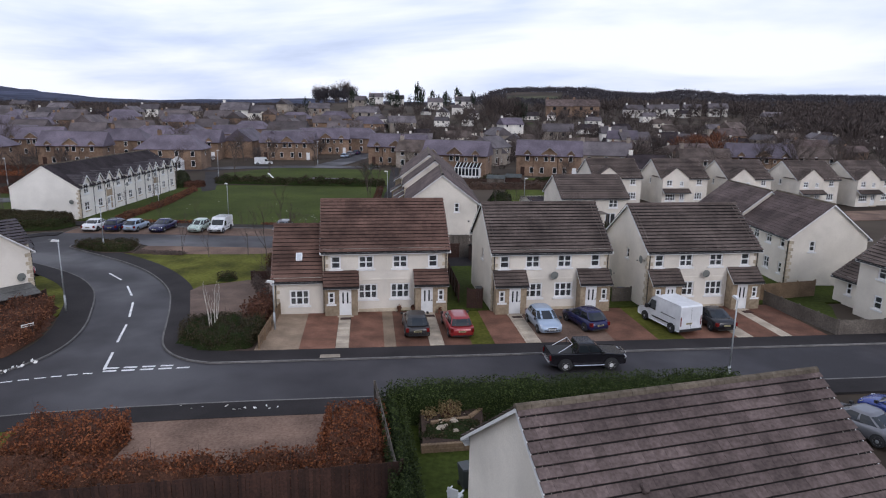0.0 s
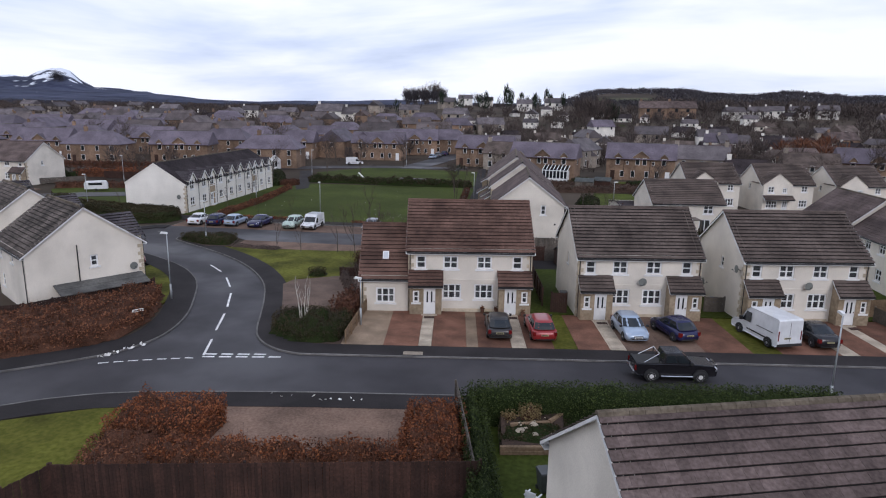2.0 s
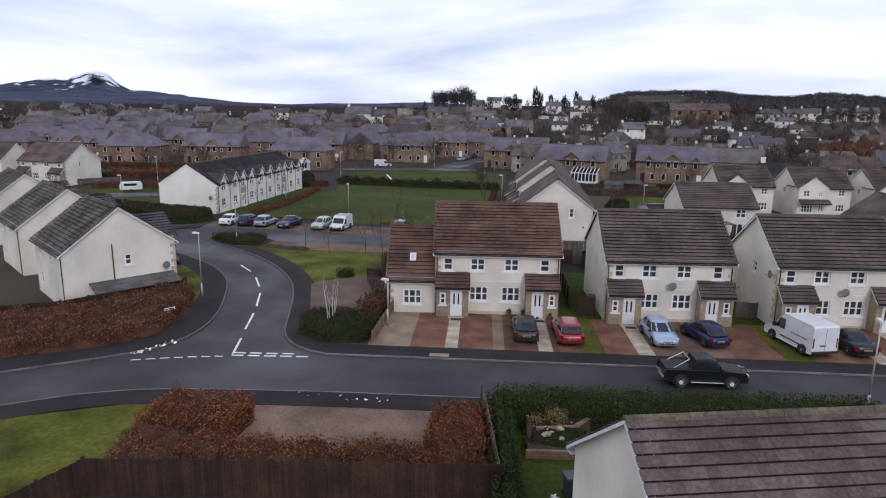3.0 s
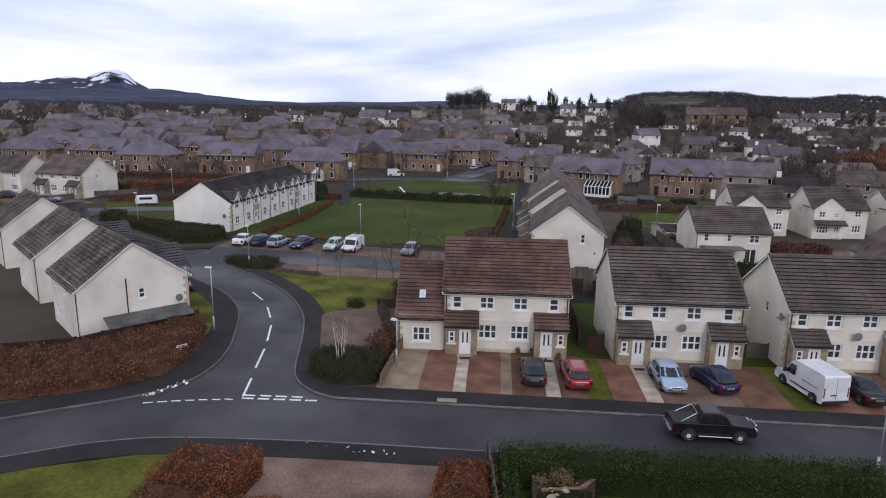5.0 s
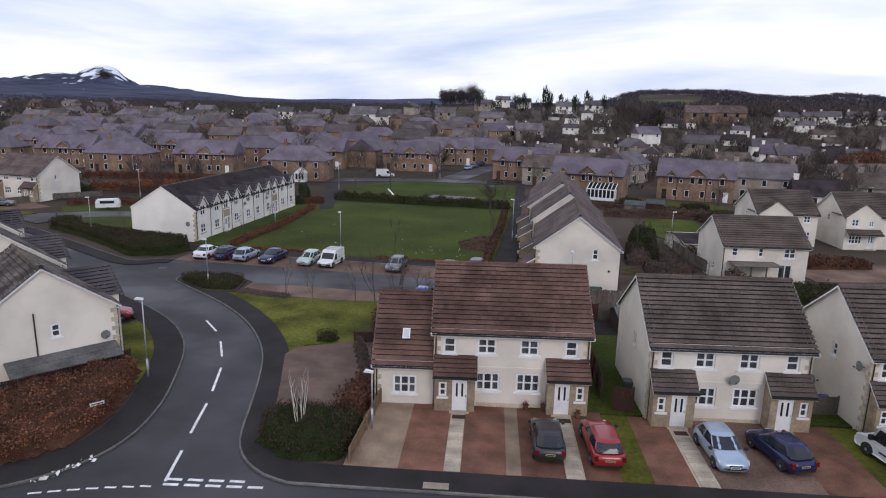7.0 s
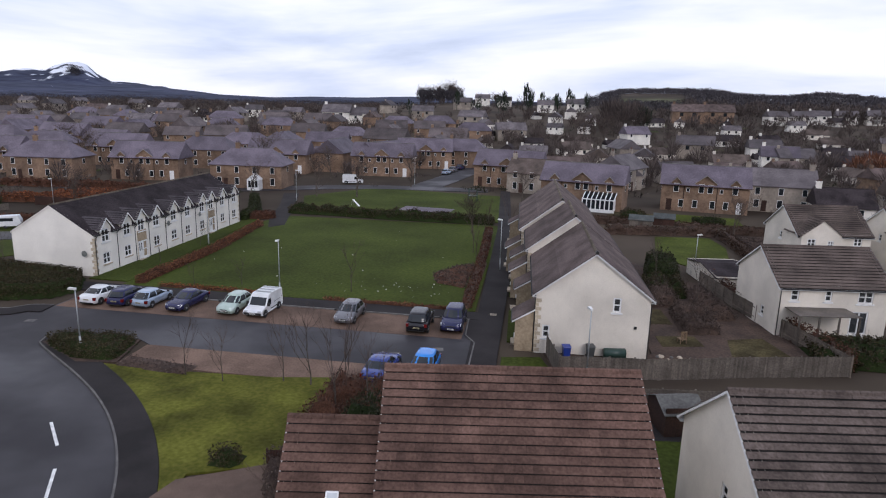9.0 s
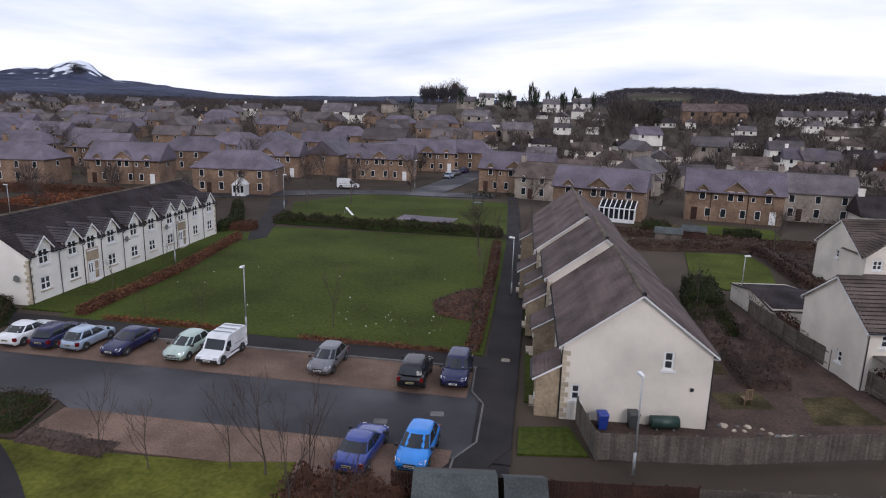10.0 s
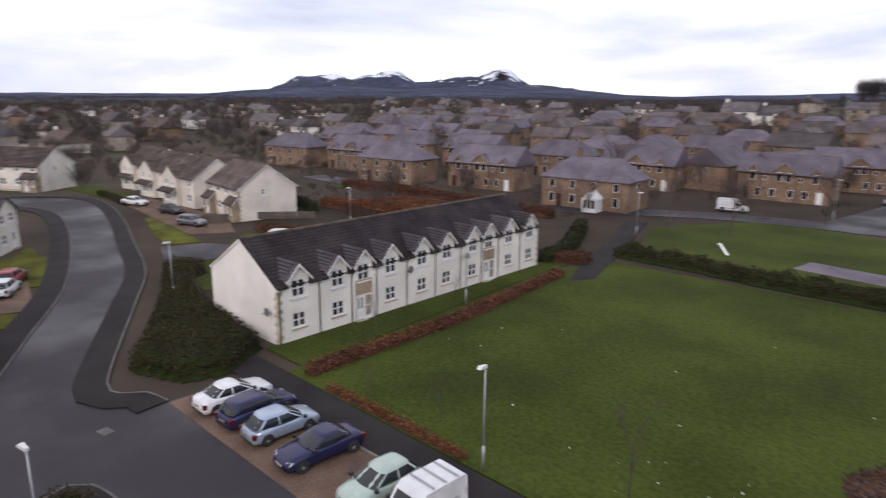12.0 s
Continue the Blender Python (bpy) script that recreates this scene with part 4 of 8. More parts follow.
# stepped terraces: units side by side, each (start, width, rise, set back) a little further along
def terrace(name, x, y, rot, units, D, ze, zr, mat, label, porches=True, side=()):
    made = []
    for k, (start, W, rise, back) in enumerate(units):
        m = pose(x, y, 0, 0, 0, rot) @ pose(-start - W, back, rise)
        e = thing("house", label, "house", m, name)
        wins = [("front", u, z, 1.0, 1.1, 2, 2) for z in (0.95, 3.5) for u in (5.2, W - 4.0)] + [("front", W / 2, 3.5, 0.6, 1.0, 1, 2), ("front", 1.4, 3.5, 1.0, 1.1, 2, 2)]
        if not porches:
            wins = [("front", u, z, 1.0, 1.15, 2, 2) for z in (0.95, 3.45) for u in (1.3, W - 3.6, W - 6.0)] + [("front", W - 1.2, 3.45, 0.75, 1.15, 1, 2), ("front", W - 1.2, 0.95, 0.6, 1.1, 1, 2)]
        if k == 0:
            wins += list(side)
        wins += [("back", u, z, 1.1, 1.05, 2, 2) for z in (1.0, 3.5) for u in (1.8, W - 1.8)]
        shell(e, W, D, ze, zr, mat, HARL, wins, gap=0.02, low=-0.3 - rise, ridge_mat=RIDGE)
        if porches:
            porch(e, W - 3.0, W - 0.15, True, mat, deep=1.5)
        if W > 9 and porches:
            porch(e, 1.2, 4.1, False, mat, deep=1.5)
        quoins(e, W, 0, ze - 0.3, -1, 1)
        downpipe(e, W - 0.1, 0.0, ze)
        made.append(e)
    return made


TER = terrace("stepped terrace by the green", -4.15, 76.35, -88, ((0, 13.05, 0.0, 0.0), (13.05, 9.95, 0.5, -0.6), (23.0, 19.0, 0.55, -1.27)), 8.45, 4.85, 8.05, TILE_TAUPE, "cream rendered terraced house with taupe tiles and stone porches", side=(("right", 6.0, 3.55, 0.62, 1.15, 1, 2), ("right", 0.85, 1.2, 0.58, 1.05, 1, 2)))
downpipe(TER[0], 12.95, 8.45, 4.85, (0, 1))
part("air_vent", Shape().box(13.05, 13.11, 7.35, 7.55, 2.35, 2.55), GUTTER, TER[0], "small black wall vent")
for e, w in zip(TER, (13.05, 9.95, 19.0)):
    part("ridge_end", Shape().tube((w + 0.0, 4.22, 8.12), (w + 0.3, 4.22, 8.12), 0.13, k=8), GUTTER, e, "dark ridge end cap")
terrace("stepped terrace behind the street", 32.3, 58.4, -88, ((0, 9.5, 0.0, 0.0), (9.5, 9.5, 0.0, -0.8)), 7.4, 4.8, 7.8, TILE_MAUVE, "cream rendered terraced house with mauve-brown tiles", False, (("right", 2.2, 3.3, 0.6, 1.05, 1, 2),))

# house behind the second pair, with a veranda
HD = thing("house", "white rendered house with grey tiles and a timber veranda", "house", pose(15.9, 84.6, 0, 0, 0, 8))
shell(HD, 9.2, 8.0, 4.45, 7.0, TILE_GREY, HARL, [("front", 1.3, 3.1, 0.7, 1.0, 1, 2), ("front", 4.1, 3.1, 0.6, 1.0, 1, 2), ("front", 7.2, 3.0, 1.3, 1.15, 2, 2), ("front", 6.9, 0.3, 1.5, 2.0, 2, 1), ("left", 5.4, 1.0, 0.6, 0.9, 1, 2)])
downpipe(HD, 0.1, 0, 4.4)
part("veranda_roof", Shape().box(0.6, 5.6, -2.4, 0, 2.5, 2.58), FENCE_GREY, HD, "weathered timber veranda roof")
for k in range(4):
    part("post", pooled(("veranda_post",), lambda: Shape().box(-0.06, 0.06, -0.06, 0.06, 0, 2.5), FENCE_GREY), parent=HD, m=pose(0.7 + 1.6 * k, -2.3, 0))


def villa(x, y, rot, W=8.5, D=8.0, ze=4.7, zr=7.5, mat=None, wall=None, gable_w=4.6, label="white rendered house with a front gable and porch roof", group="gabled houses", cat="house"):
    """A house whose front has a gabled bay and a long porch roof."""
    mat, wall = mat or TILE_GREY, wall or HARL
    e = thing("house", label, cat, pose(x, y, 0, 0, 0, rot), group)
    wins = [("front", W - 1.5, 3.35, 1.0, 1.0, 2, 2), ("front", W - 1.5, 0.9, 1.4, 1.2, 3, 2), ("left", D / 2, 3.4, 0.6, 0.9, 1, 2), ("right", D / 2, 3.4, 0.6, 0.9, 1, 2)]
    shell(e, W, D, ze, zr, mat, wall, wins)
    s = Shape()
    g = gable_w
    top = ze + (g / 2) * 0.75
    wall_panel(s, (0, -0.8), (1, 0), (0, -1), g, ze, [(1.2, 3.3, 1.0, 1.0), (3.4, 3.3, 0.7, 0.8), (1.5, 0.8, 1.8, 1.2), (3.6, 0.1, 0.92, 2.08)], gable=top - ze)
    for xx in (0, g):
        s.box(xx - 0.004 if xx == 0 else g - 0.3, 0.3 if xx == 0 else g + 0.004, -0.78, 0.0, -0.3, ze)
    part("bay_wall", s, wall, e)
    put_window(e, pose(1.2, -0.8, 3.3), 1.0, 1.0)
    put_window(e, pose(3.4, -0.8, 3.3), 0.7, 0.8)
    put_window(e, pose(1.5, -0.8, 0.8), 1.8, 1.2, 4, 2)
    put_door(e, pose(3.6, -0.8, 0.1))
    r = Shape()
    ym = D * 0.4
    for a, b in ((-0.2, g / 2), (g + 0.2, g / 2)):
        zlow = ze - 0.15
        if a < b:
            slope(r, (a, ym, zlow), (a, -1.0, zlow), (b, -1.0, top), (b, ym, top))
        else:
            slope(r, (a, -1.0, zlow), (a, ym, zlow), (b, ym, top), (b, -1.0, top))
    tagged(part("bay_roof", r, mat, e), kind="stuff")
    lean_roof(e, 0.0, g, -0.81, -1.9, 2.9, 2.3, mat)
    return e


for x, y, rot in ((27.9, 107.5, 8), (39.6, 108.6, 8), (51.0, 108.8, 12), (63.2, 109.6, 12), (74.0, 111.2, 14)):
    p = Vector((x, y)) - Vector((2.3 * math.cos(radians(rot)) + 1.0 * math.sin(radians(rot)), 2.3 * math.sin(radians(rot)) - 1.0 * math.cos(radians(rot))))
    villa(p.x, p.y, rot)
HJ = thing("house", "cream rendered house with grey tiles and a low annexe", "house", pose(33.8, 50.4, 0, 0, 0, -80))
shell(HJ, 9.0, 8.4, 4.75, 8.0, TILE_GREY, HARL, [("front", u, z, 0.8, 1.1, 1, 2) for u in (2.2, 6.0) for z in (1.0, 3.4)])
shell(HJ, 3.6, 6.0, 2.4, 4.4, TILE_GREY, HARL, [("front", 1.6, 0.9, 0.6, 1.1, 1, 2)], at=(-3.62, 1.2), skip=("right",))

# the houses at the bend: gables turned to the street
for k, (x, y) in enumerate(((-37.2, 42.1), (-48.9, 50.6), (-62.7, 60.6), (-97.5, 71.0))):
    e = thing("house", "cream rendered house with a stained grey tiled roof", "house", pose(x, y, 0, 0, 0, 144) @ pose(0, -8.7, 0), "houses along the bend")
    shell(e, 8.4, 8.7, 4.7, 7.9, TILE_STAINED, HARL, [("left", 4.85, 3.0, 0.6, 0.95, 1, 2), ("front", 1.6, 3.4, 0.8, 1.1, 1, 2), ("front", 4.6, 3.4, 0.8, 1.1, 1, 2), ("back", 1.5, 3.4, 0.8, 1.1, 1, 2), ("back", 1.5, 0.9, 0.8, 1.1, 1, 2), ("back", 4.8, 3.4, 0.8, 1.1, 1, 2)], over=0.3, split=24, gap=0.12, ridge_mat=RIDGE)
    quoins(e, 0, 0, 4.5, 1, 1)
    wing = Shape()
    wall_panel(wing, (2.8, -1.0), (1, 0), (0, -1), 5.2, 4.6, [(1.5, 3.2, 1.1, 1.1), (3.8, 3.2, 1.1, 1.1), (1.5, 0.9, 1.1, 1.2), (3.9, 0.1, 0.92, 2.08)], gable=1.6)
    for x in (2.8, 8.0):
        wing.box(x - 0.004 if x < 3 else x - 0.3, x + 0.3 if x < 3 else x + 0.004, -0.98, -0.002, -0.3, 4.6)
    part("wing_wall", wing, HARL, e)
    for u, z, h in ((1.5, 3.2, 1.1), (3.8, 3.2, 1.1), (1.5, 0.9, 1.2)):
        put_window(e, pose(2.8 + u, -1.0, z), 1.1, h)
    put_door(e, pose(6.7, -1.0, 0.1))
    tiles = Shape()
    slope(tiles, (2.5, 3.6, 4.5), (2.5, -1.25, 4.5), (5.4, -1.25, 6.25), (5.4, 3.6, 6.25), gap=0.17)
    slope(tiles, (8.3, -1.25, 4.5), (8.3, 3.6, 4.5), (5.4, 3.6, 6.25), (5.4, -1.25, 6.25), gap=0.17)
    tagged(part("wing_roof", tiles, SLATE_DORMER, e), kind="stuff")
    for a in (2.5, 8.3):
        v = Shape().loft([[(a, -1.3, 4.3), (a, -1.25, 4.3), (a, -1.25, 4.47), (a, -1.3, 4.47)], [(5.4, -1.3, 6.06), (5.4, -1.25, 6.06), (5.4, -1.25, 6.23), (5.4, -1.3, 6.23)]])
        part("bargeboard", v, GUTTER, e)
    downpipe(e, 0.1, 8.7, 4.8, (0, 1))
    downpipe(e, 0.1, 0, 4.8, (0, -1))
    part("ridge_end", Shape().tube((-0.3, 4.35, 8.0), (0.05, 4.35, 8.0), 0.13, k=8), GUTTER, e, "dark ridge end cap")
    if k == 0:
        H_BEND = e
        part("wall_pipe", Shape().tube((-0.07, 5.05, 1.4), (-0.07, 5.05, 4.9), 0.05), GUTTER, e, "black soil pipe on the gable")
        dish(at_house(e, 0, 0.95, 2.6, -90))

# the long apartment block with wall dormers
HL = thing("apartment_block", "long white harled apartment block with dark slate roof and ten dormers", "apartment block", pose(-49.4, 87.4, 0, 0, 0, 90))
BAYS = (1.8, 5.4, 7.95, 10.9, 14.6, 17.8, 21.4, 23.8, 27.0, 30.5)
DOORS = (7.95, 23.8)
lw = [("front", u, 0.95, 1.2, 1.25, 2, 2) for u in BAYS if u not in DOORS]
shell(HL, 32.2, 9.5, 4.3, 7.25, SLATE_DARK, HARL_WHITE, at=(0, 0), skip=("front",), verge=HARL_WHITE, ends=0.1, over=0.06, gutters=False, gap=0.03, ridge_mat=RIDGE)
front = Shape()
wall_panel(front, (0, 0), (1, 0), (0, -1), 32.2, 4.3, [q[1:5] for q in lw] + [(u, 3.3, 1.2, 0.998) for u in BAYS])
part("front_wall", front.merge(), HARL_WHITE, HL)
for q in lw:
    put_window(HL, pose(q[1], 0, q[2]), q[3], q[4], 2, 2, QUOIN, True)
for u, v in zip((0.0,) + BAYS, BAYS + (32.2,)):
    part("gutter", Shape().box(u + 0.9 if u else 0.05, v - 0.9 if v < 32 else 32.15, -0.19, -0.08, 4.16, 4.25), GUTTER, HL)
for u in BAYS:
    s = Shape()
    wall_panel(s, (u - 0.9, -0.03), (1, 0), (0, -1), 1.8, 4.85, [(0.9, 3.3, 1.2, 1.4)], 0.2, gable=0.95, low=3.3)
    for k in (-1, 1):
        s.box(u + min(k * 0.9, k * 0.78), u + max(k * 0.9, k * 0.78), 0.17, 2.0, 4.2, 4.85)
    d = part("dormer", s, HARL_WHITE, HL)
    put_window(d, pose(u, -0.03, 3.3), 1.2, 1.4, 2, 2)
    r = Shape()
    for k in (-1, 1):
        a, b = u + k * 1.12, u
        if k < 0:
            slope(r, (a, 3.3, 4.68), (a, -0.28, 4.68), (b, -0.28, 5.9), (b, 3.3, 5.9), 0.3)
        else:
            slope(r, (a, -0.28, 4.68), (a, 3.3, 4.68), (b, 3.3, 5.9), (b, -0.28, 5.9), 0.3)
    tagged(part("dormer_roof", r, SLATE_DORMER, d), kind="stuff")
    for k in (-1, 1):
        a = u + k * 1.12
        v = Shape().loft([[(a, -0.31, 4.5), (a, -0.25, 4.5), (a, -0.25, 4.66), (a, -0.31, 4.66)], [(u, -0.31, 5.72), (u, -0.25, 5.72), (u, -0.25, 5.88), (u, -0.31, 5.88)]])
        part("bargeboard", v, UPVC, d)
for u in DOORS:
    part("entrance_panel", Shape().box(u - 0.85, u + 0.85, -0.05, -0.004, 0, 3.4), CASTSTONE, HL, "tan panel round the entrance")
    put_door(HL, pose(u - 0.42, -0.12, 0.1), 0.82)
    put_window(HL, pose(u + 0.42, -0.12, 0.2), 0.8, 1.95, 1, 2)
for u in (0.12, 3.6, 6.7, 9.3, 12.7, 16.2, 19.6, 22.6, 25.2, 28.8, 32.1):
    downpipe(HL, u, 0, 4.3)
quoins(HL, 0, 0, 4.2, 1, 1)
quoins(HL, 32.2, 0, 4.2, -1, 1)
dish(at_house(HL, 12.9, -0.02, 3.3))
dish(at_house(HL, 20.2, -0.02, 3.2))
dish(at_house(HL, 0, 1.0, 2.4, -90))

# ---------- vehicles ----------
def inset(q, u0, u1, v0, v1, lift):
    """A thin pane on the quad q (four corners), from u0 to u1 along it and v0 to v1 up it."""
    a, b, c, d = (Vector(p) for p in q)
    at = lambda u, v: a.lerp(b, u).lerp(d.lerp(c, u), v)
    n = (b - a).cross(d - a).normalized()
    P = [at(u0, v0), at(u1, v0), at(u1, v1), at(u0, v1)]
    return Shape().loft([[p - n * 0.01 for p in P], [p + n * lift for p in P]])


def wheel_meshes(r):
    def tyre():
        s = Shape()
        prof = [(0.0, r * 0.62), (0.0, r * 0.92), (0.03, r), (0.17, r), (0.2, r * 0.92), (0.2, r * 0.62)]
        s.loft([[(math.cos(a) * q, y, math.sin(a) * q) for a in (2 * math.pi * i / 18 for i in range(18))] for y, q in prof])
        return s

    def rim():
        s = Shape()
        s.loft([[(math.cos(a) * q, y, math.sin(a) * q) for a in (2 * math.pi * i / 14 for i in range(14))] for y, q in ((-0.004, r * 0.2), (-0.012, r * 0.16), (0.02, r * 0.5), (-0.002, r * 0.63), (0.05, r * 0.64))])
        return s
    return pooled(("tyre", r), tyre, RUBBER, True), pooled(("rim", r), rim, RIM)


CARS = {
    # length, width, height, sill, bonnet, belt, x of: windscreen base, roof front, roof rear, rear glass base; wheel radius
    "hatch": (4.05, 1.74, 1.48, 0.22, 0.88, 0.95, 1.12, 0.22, -1.30, -1.90, 0.31),
    "saloon": (4.5, 1.78, 1.43, 0.21, 0.86, 0.95, 1.05, 0.18, -0.95, -1.72, 0.32),
    "estate": (4.5, 1.78, 1.48, 0.22, 0.88, 0.96, 1.12, 0.25, -1.68, -2.12, 0.32),
    "suv": (4.2, 1.82, 1.72, 0.30, 1.02, 1.08, 1.02, 0.38, -1.62, -2.0, 0.35),
}


def car(kind, colour, m, label, rear_red=True):
    L, W, H, zs, zb, zw, xa, xb, xc, xd, r = CARS[kind]
    e = thing("car", label, "car", m)
    h, w = L / 2, W / 2
    key = (kind, colour.name)

    def ring(x, top, half, low):
        return [(x, -half * 0.9, low), (x, -half, low + 0.14), (x, -half, top - 0.16), (x, -half * 0.9, top - 0.03), (x, -half * 0.5, top), (x, half * 0.5, top), (x, half * 0.9, top - 0.03), (x, half, top - 0.16), (x, half, low + 0.14), (x, half * 0.9, low)]

    def body():
        s = Shape()
        tail = zw if kind in ("hatch", "estate", "suv") else zw + 0.04
        s.loft([ring(h, zb - 0.36, w * 0.62, zs + 0.1), ring(h - 0.05, zb - 0.25, w * 0.76, zs + 0.03), ring(h - 0.16, zb - 0.15, w * 0.89, zs), ring(h - 0.42, zb - 0.05, w * 0.97, zs), ring(xa + 0.1, zb + 0.04, w, zs), ring(xa - 0.35, zw + 0.01, w, zs), ring(0, zw, w * 0.985, zs), ring(xd + 0.3, tail, w, zs), ring(-h + 0.4, tail - 0.02, w * 0.98, zs), ring(-h + 0.16, tail - 0.08, w * 0.93, zs), ring(-h + 0.04, tail - 0.2, w * 0.83, zs + 0.04), ring(-h, tail - 0.34, w * 0.72, zs + 0.1)])
        return s
    part("body", pooled(("car_body",) + key, body, colour, True), parent=e)
    t = w * 0.72
    xm = (xa + xd) / 2 - 0.1
    low = [(xa - 0.2, -w * 0.9), (xa - 0.05, -w * 0.55), (xa, 0), (xa - 0.05, w * 0.55), (xa - 0.2, w * 0.9), (xm, w * 0.93), (xd + 0.18, w * 0.86), (xd + 0.02, w * 0.5), (xd + 0.02, -w * 0.5), (xd + 0.18, -w * 0.86), (xm, -w * 0.93)]
    high = [(xb - 0.16, -t), (xb - 0.03, -t * 0.6), (xb, 0), (xb - 0.03, t * 0.6), (xb - 0.16, t), (xm, t * 1.02), (xc + 0.14, t * 0.96), (xc, t * 0.55), (xc, -t * 0.55), (xc + 0.14, -t * 0.96), (xm, -t * 1.02)]
    z0, z1 = zw - 0.05, H - 0.07

    def at_level(f, u, grow=0.0):
        """A point of the cabin's outline: u counts the corners round it, f the height from belt to roof."""
        i, v = int(u) % 11, u - int(u)
        p = [low[i][c] * (1 - v) + low[(i + 1) % 11][c] * v for c in (0, 1)]
        q = [high[i][c] * (1 - v) + high[(i + 1) % 11][c] * v for c in (0, 1)]
        bow = 0.03 * math.sin(math.pi * f)
        x, y = p[0] + (q[0] - p[0]) * f, p[1] + (q[1] - p[1]) * f
        d = math.hypot((x - xm) / 1.3, y) or 1
        return (x + (x - xm) / 1.3 / d * (bow + grow), y + y / d * (bow + grow), z0 + (z1 - z0) * f)

    def cabin():
        rows = [[at_level(f, u) for u in range(11)] for f in (0, 0.35, 0.7, 1)]
        rows += [[(xm + (x - xm) * k, y * k, z + up) for x, y, z in rows[3]] for k, up in ((0.93, 0.045), (0.72, 0.068))]
        return Shape().loft(rows)
    part("cabin", pooled(("cabin",) + key, cabin, colour, True), parent=e)

    def pane(u0, u1, f0=0.1, f1=0.9):
        """A curved pane set a little proud of the cabin."""
        us = [u0 + (u1 - u0) * i / 6 for i in range(7)]
        fm = (f0 + f1) / 2
        return Shape().loft([[at_level(f0, u, -0.01), at_level(f0, u, 0.012), at_level(fm, u, 0.012), at_level(f1, u, 0.012), at_level(f1, u, -0.01), at_level(fm, u, -0.01)] for u in us])
    for name, u0, u1, i in (("windscreen", 0.08, 3.92, 0), ("rear_window", 6.1, 8.9, 0), ("side_window", 4.12, 4.94, 0), ("side_window", 5.06, 5.86, 1), ("side_window", 9.14, 9.94, 2), ("side_window", 10.06, 10.88, 3)):
        part(name, pooled((name, kind, i), lambda: pane(u0, u1), CARGLASS), parent=e)
    part("air_intake", pooled(("air_intake", kind), lambda: Shape().box(h - 0.2, h + 0.008, -w * 0.5, w * 0.5, zs + 0.13, zs + 0.22), GUTTER), parent=e)
    tyre, rim = wheel_meshes(r)
    for x in (h - 0.82, -h + 0.78):
        for k in (-1, 1):
            arch = pooled(("arch", r), lambda: Shape().loft([[(math.cos(a) * (r + 0.06), y, max(math.sin(a) * (r + 0.06), -r * 0.3)) for a in (2 * math.pi * i / 16 for i in range(16))] for y in (0, 0.1)]), RUBBER)
            part("wheel_arch", arch, parent=e, m=pose(x, k * (w + 0.006), r, 0, 0, 0 if k < 0 else 180))
            wh = part("wheel", tyre, parent=e, m=pose(x, k * (w + 0.022), r, 0, 0, 0 if k < 0 else 180))
            part("rim", rim, parent=wh)
    for k in (-1, 1):
        part("headlight", pooled(("headlight", kind, k), lambda: Shape().loft([[(h - 0.14, k * w * 0.5, zb - 0.36), (h - 0.26, k * w * 0.86, zb - 0.33), (h - 0.46, k * w * 0.88, zb - 0.16), (h - 0.24, k * w * 0.55, zb - 0.22)], [(h - 0.03, k * w * 0.56, zb - 0.33), (h - 0.15, k * w * 0.89, zb - 0.30), (h - 0.36, k * w * 0.95, zb - 0.13), (h - 0.14, k * w * 0.6, zb - 0.14)]]), CLEARLENS), parent=e)
        part("tail_light", pooled(("tail_light", kind, k), lambda: Shape().box(-h + 0.01, -h + 0.24, min(k * w * 0.7, k * w * 0.94), max(k * w * 0.7, k * w * 0.94), zw - 0.4, zw - 0.14), REDLENS), parent=e)
        part("mirror", pooled(("mirror", kind, k), lambda: Shape().box(xa - 0.28, xa - 0.12, min(k * w, k * (w + 0.17)), max(k * w, k * (w + 0.17)), zw - 0.02, zw + 0.12), GUTTER), parent=e)
    for x, k, mat in ((h, 1, PLATE_W), (-h, -1, PLATE_Y)):
        z = 0.42 if k > 0 else 0.55
        plate = part("number_plate", pooled(("number_plate", kind, k), lambda: Shape().box(min(x, x + k * 0.025), max(x, x + k * 0.025), -0.26, 0.26, z, z + 0.11), mat), parent=e)
        part("plate_bar", pooled(("plate_bar", kind, k), lambda: Shape().box(min(x + k * 0.02, x + k * 0.03), max(x + k * 0.02, x + k * 0.03), -0.2, 0.2, z + 0.03, z + 0.08), PLATE_BAR), parent=plate)
    part("grille", pooled(("grille", kind), lambda: Shape().box(h - 0.12, h + 0.004, -w * 0.38, w * 0.38, zb - 0.36, zb - 0.28), GUTTER), parent=e)
    part("bumper", pooled(("bumper", kind), lambda: Shape().box(-h + 0.0, -h + 0.14, -w * 0.74, w * 0.74, zs + 0.04, zs + 0.14), GUTTER), parent=e)
    return e


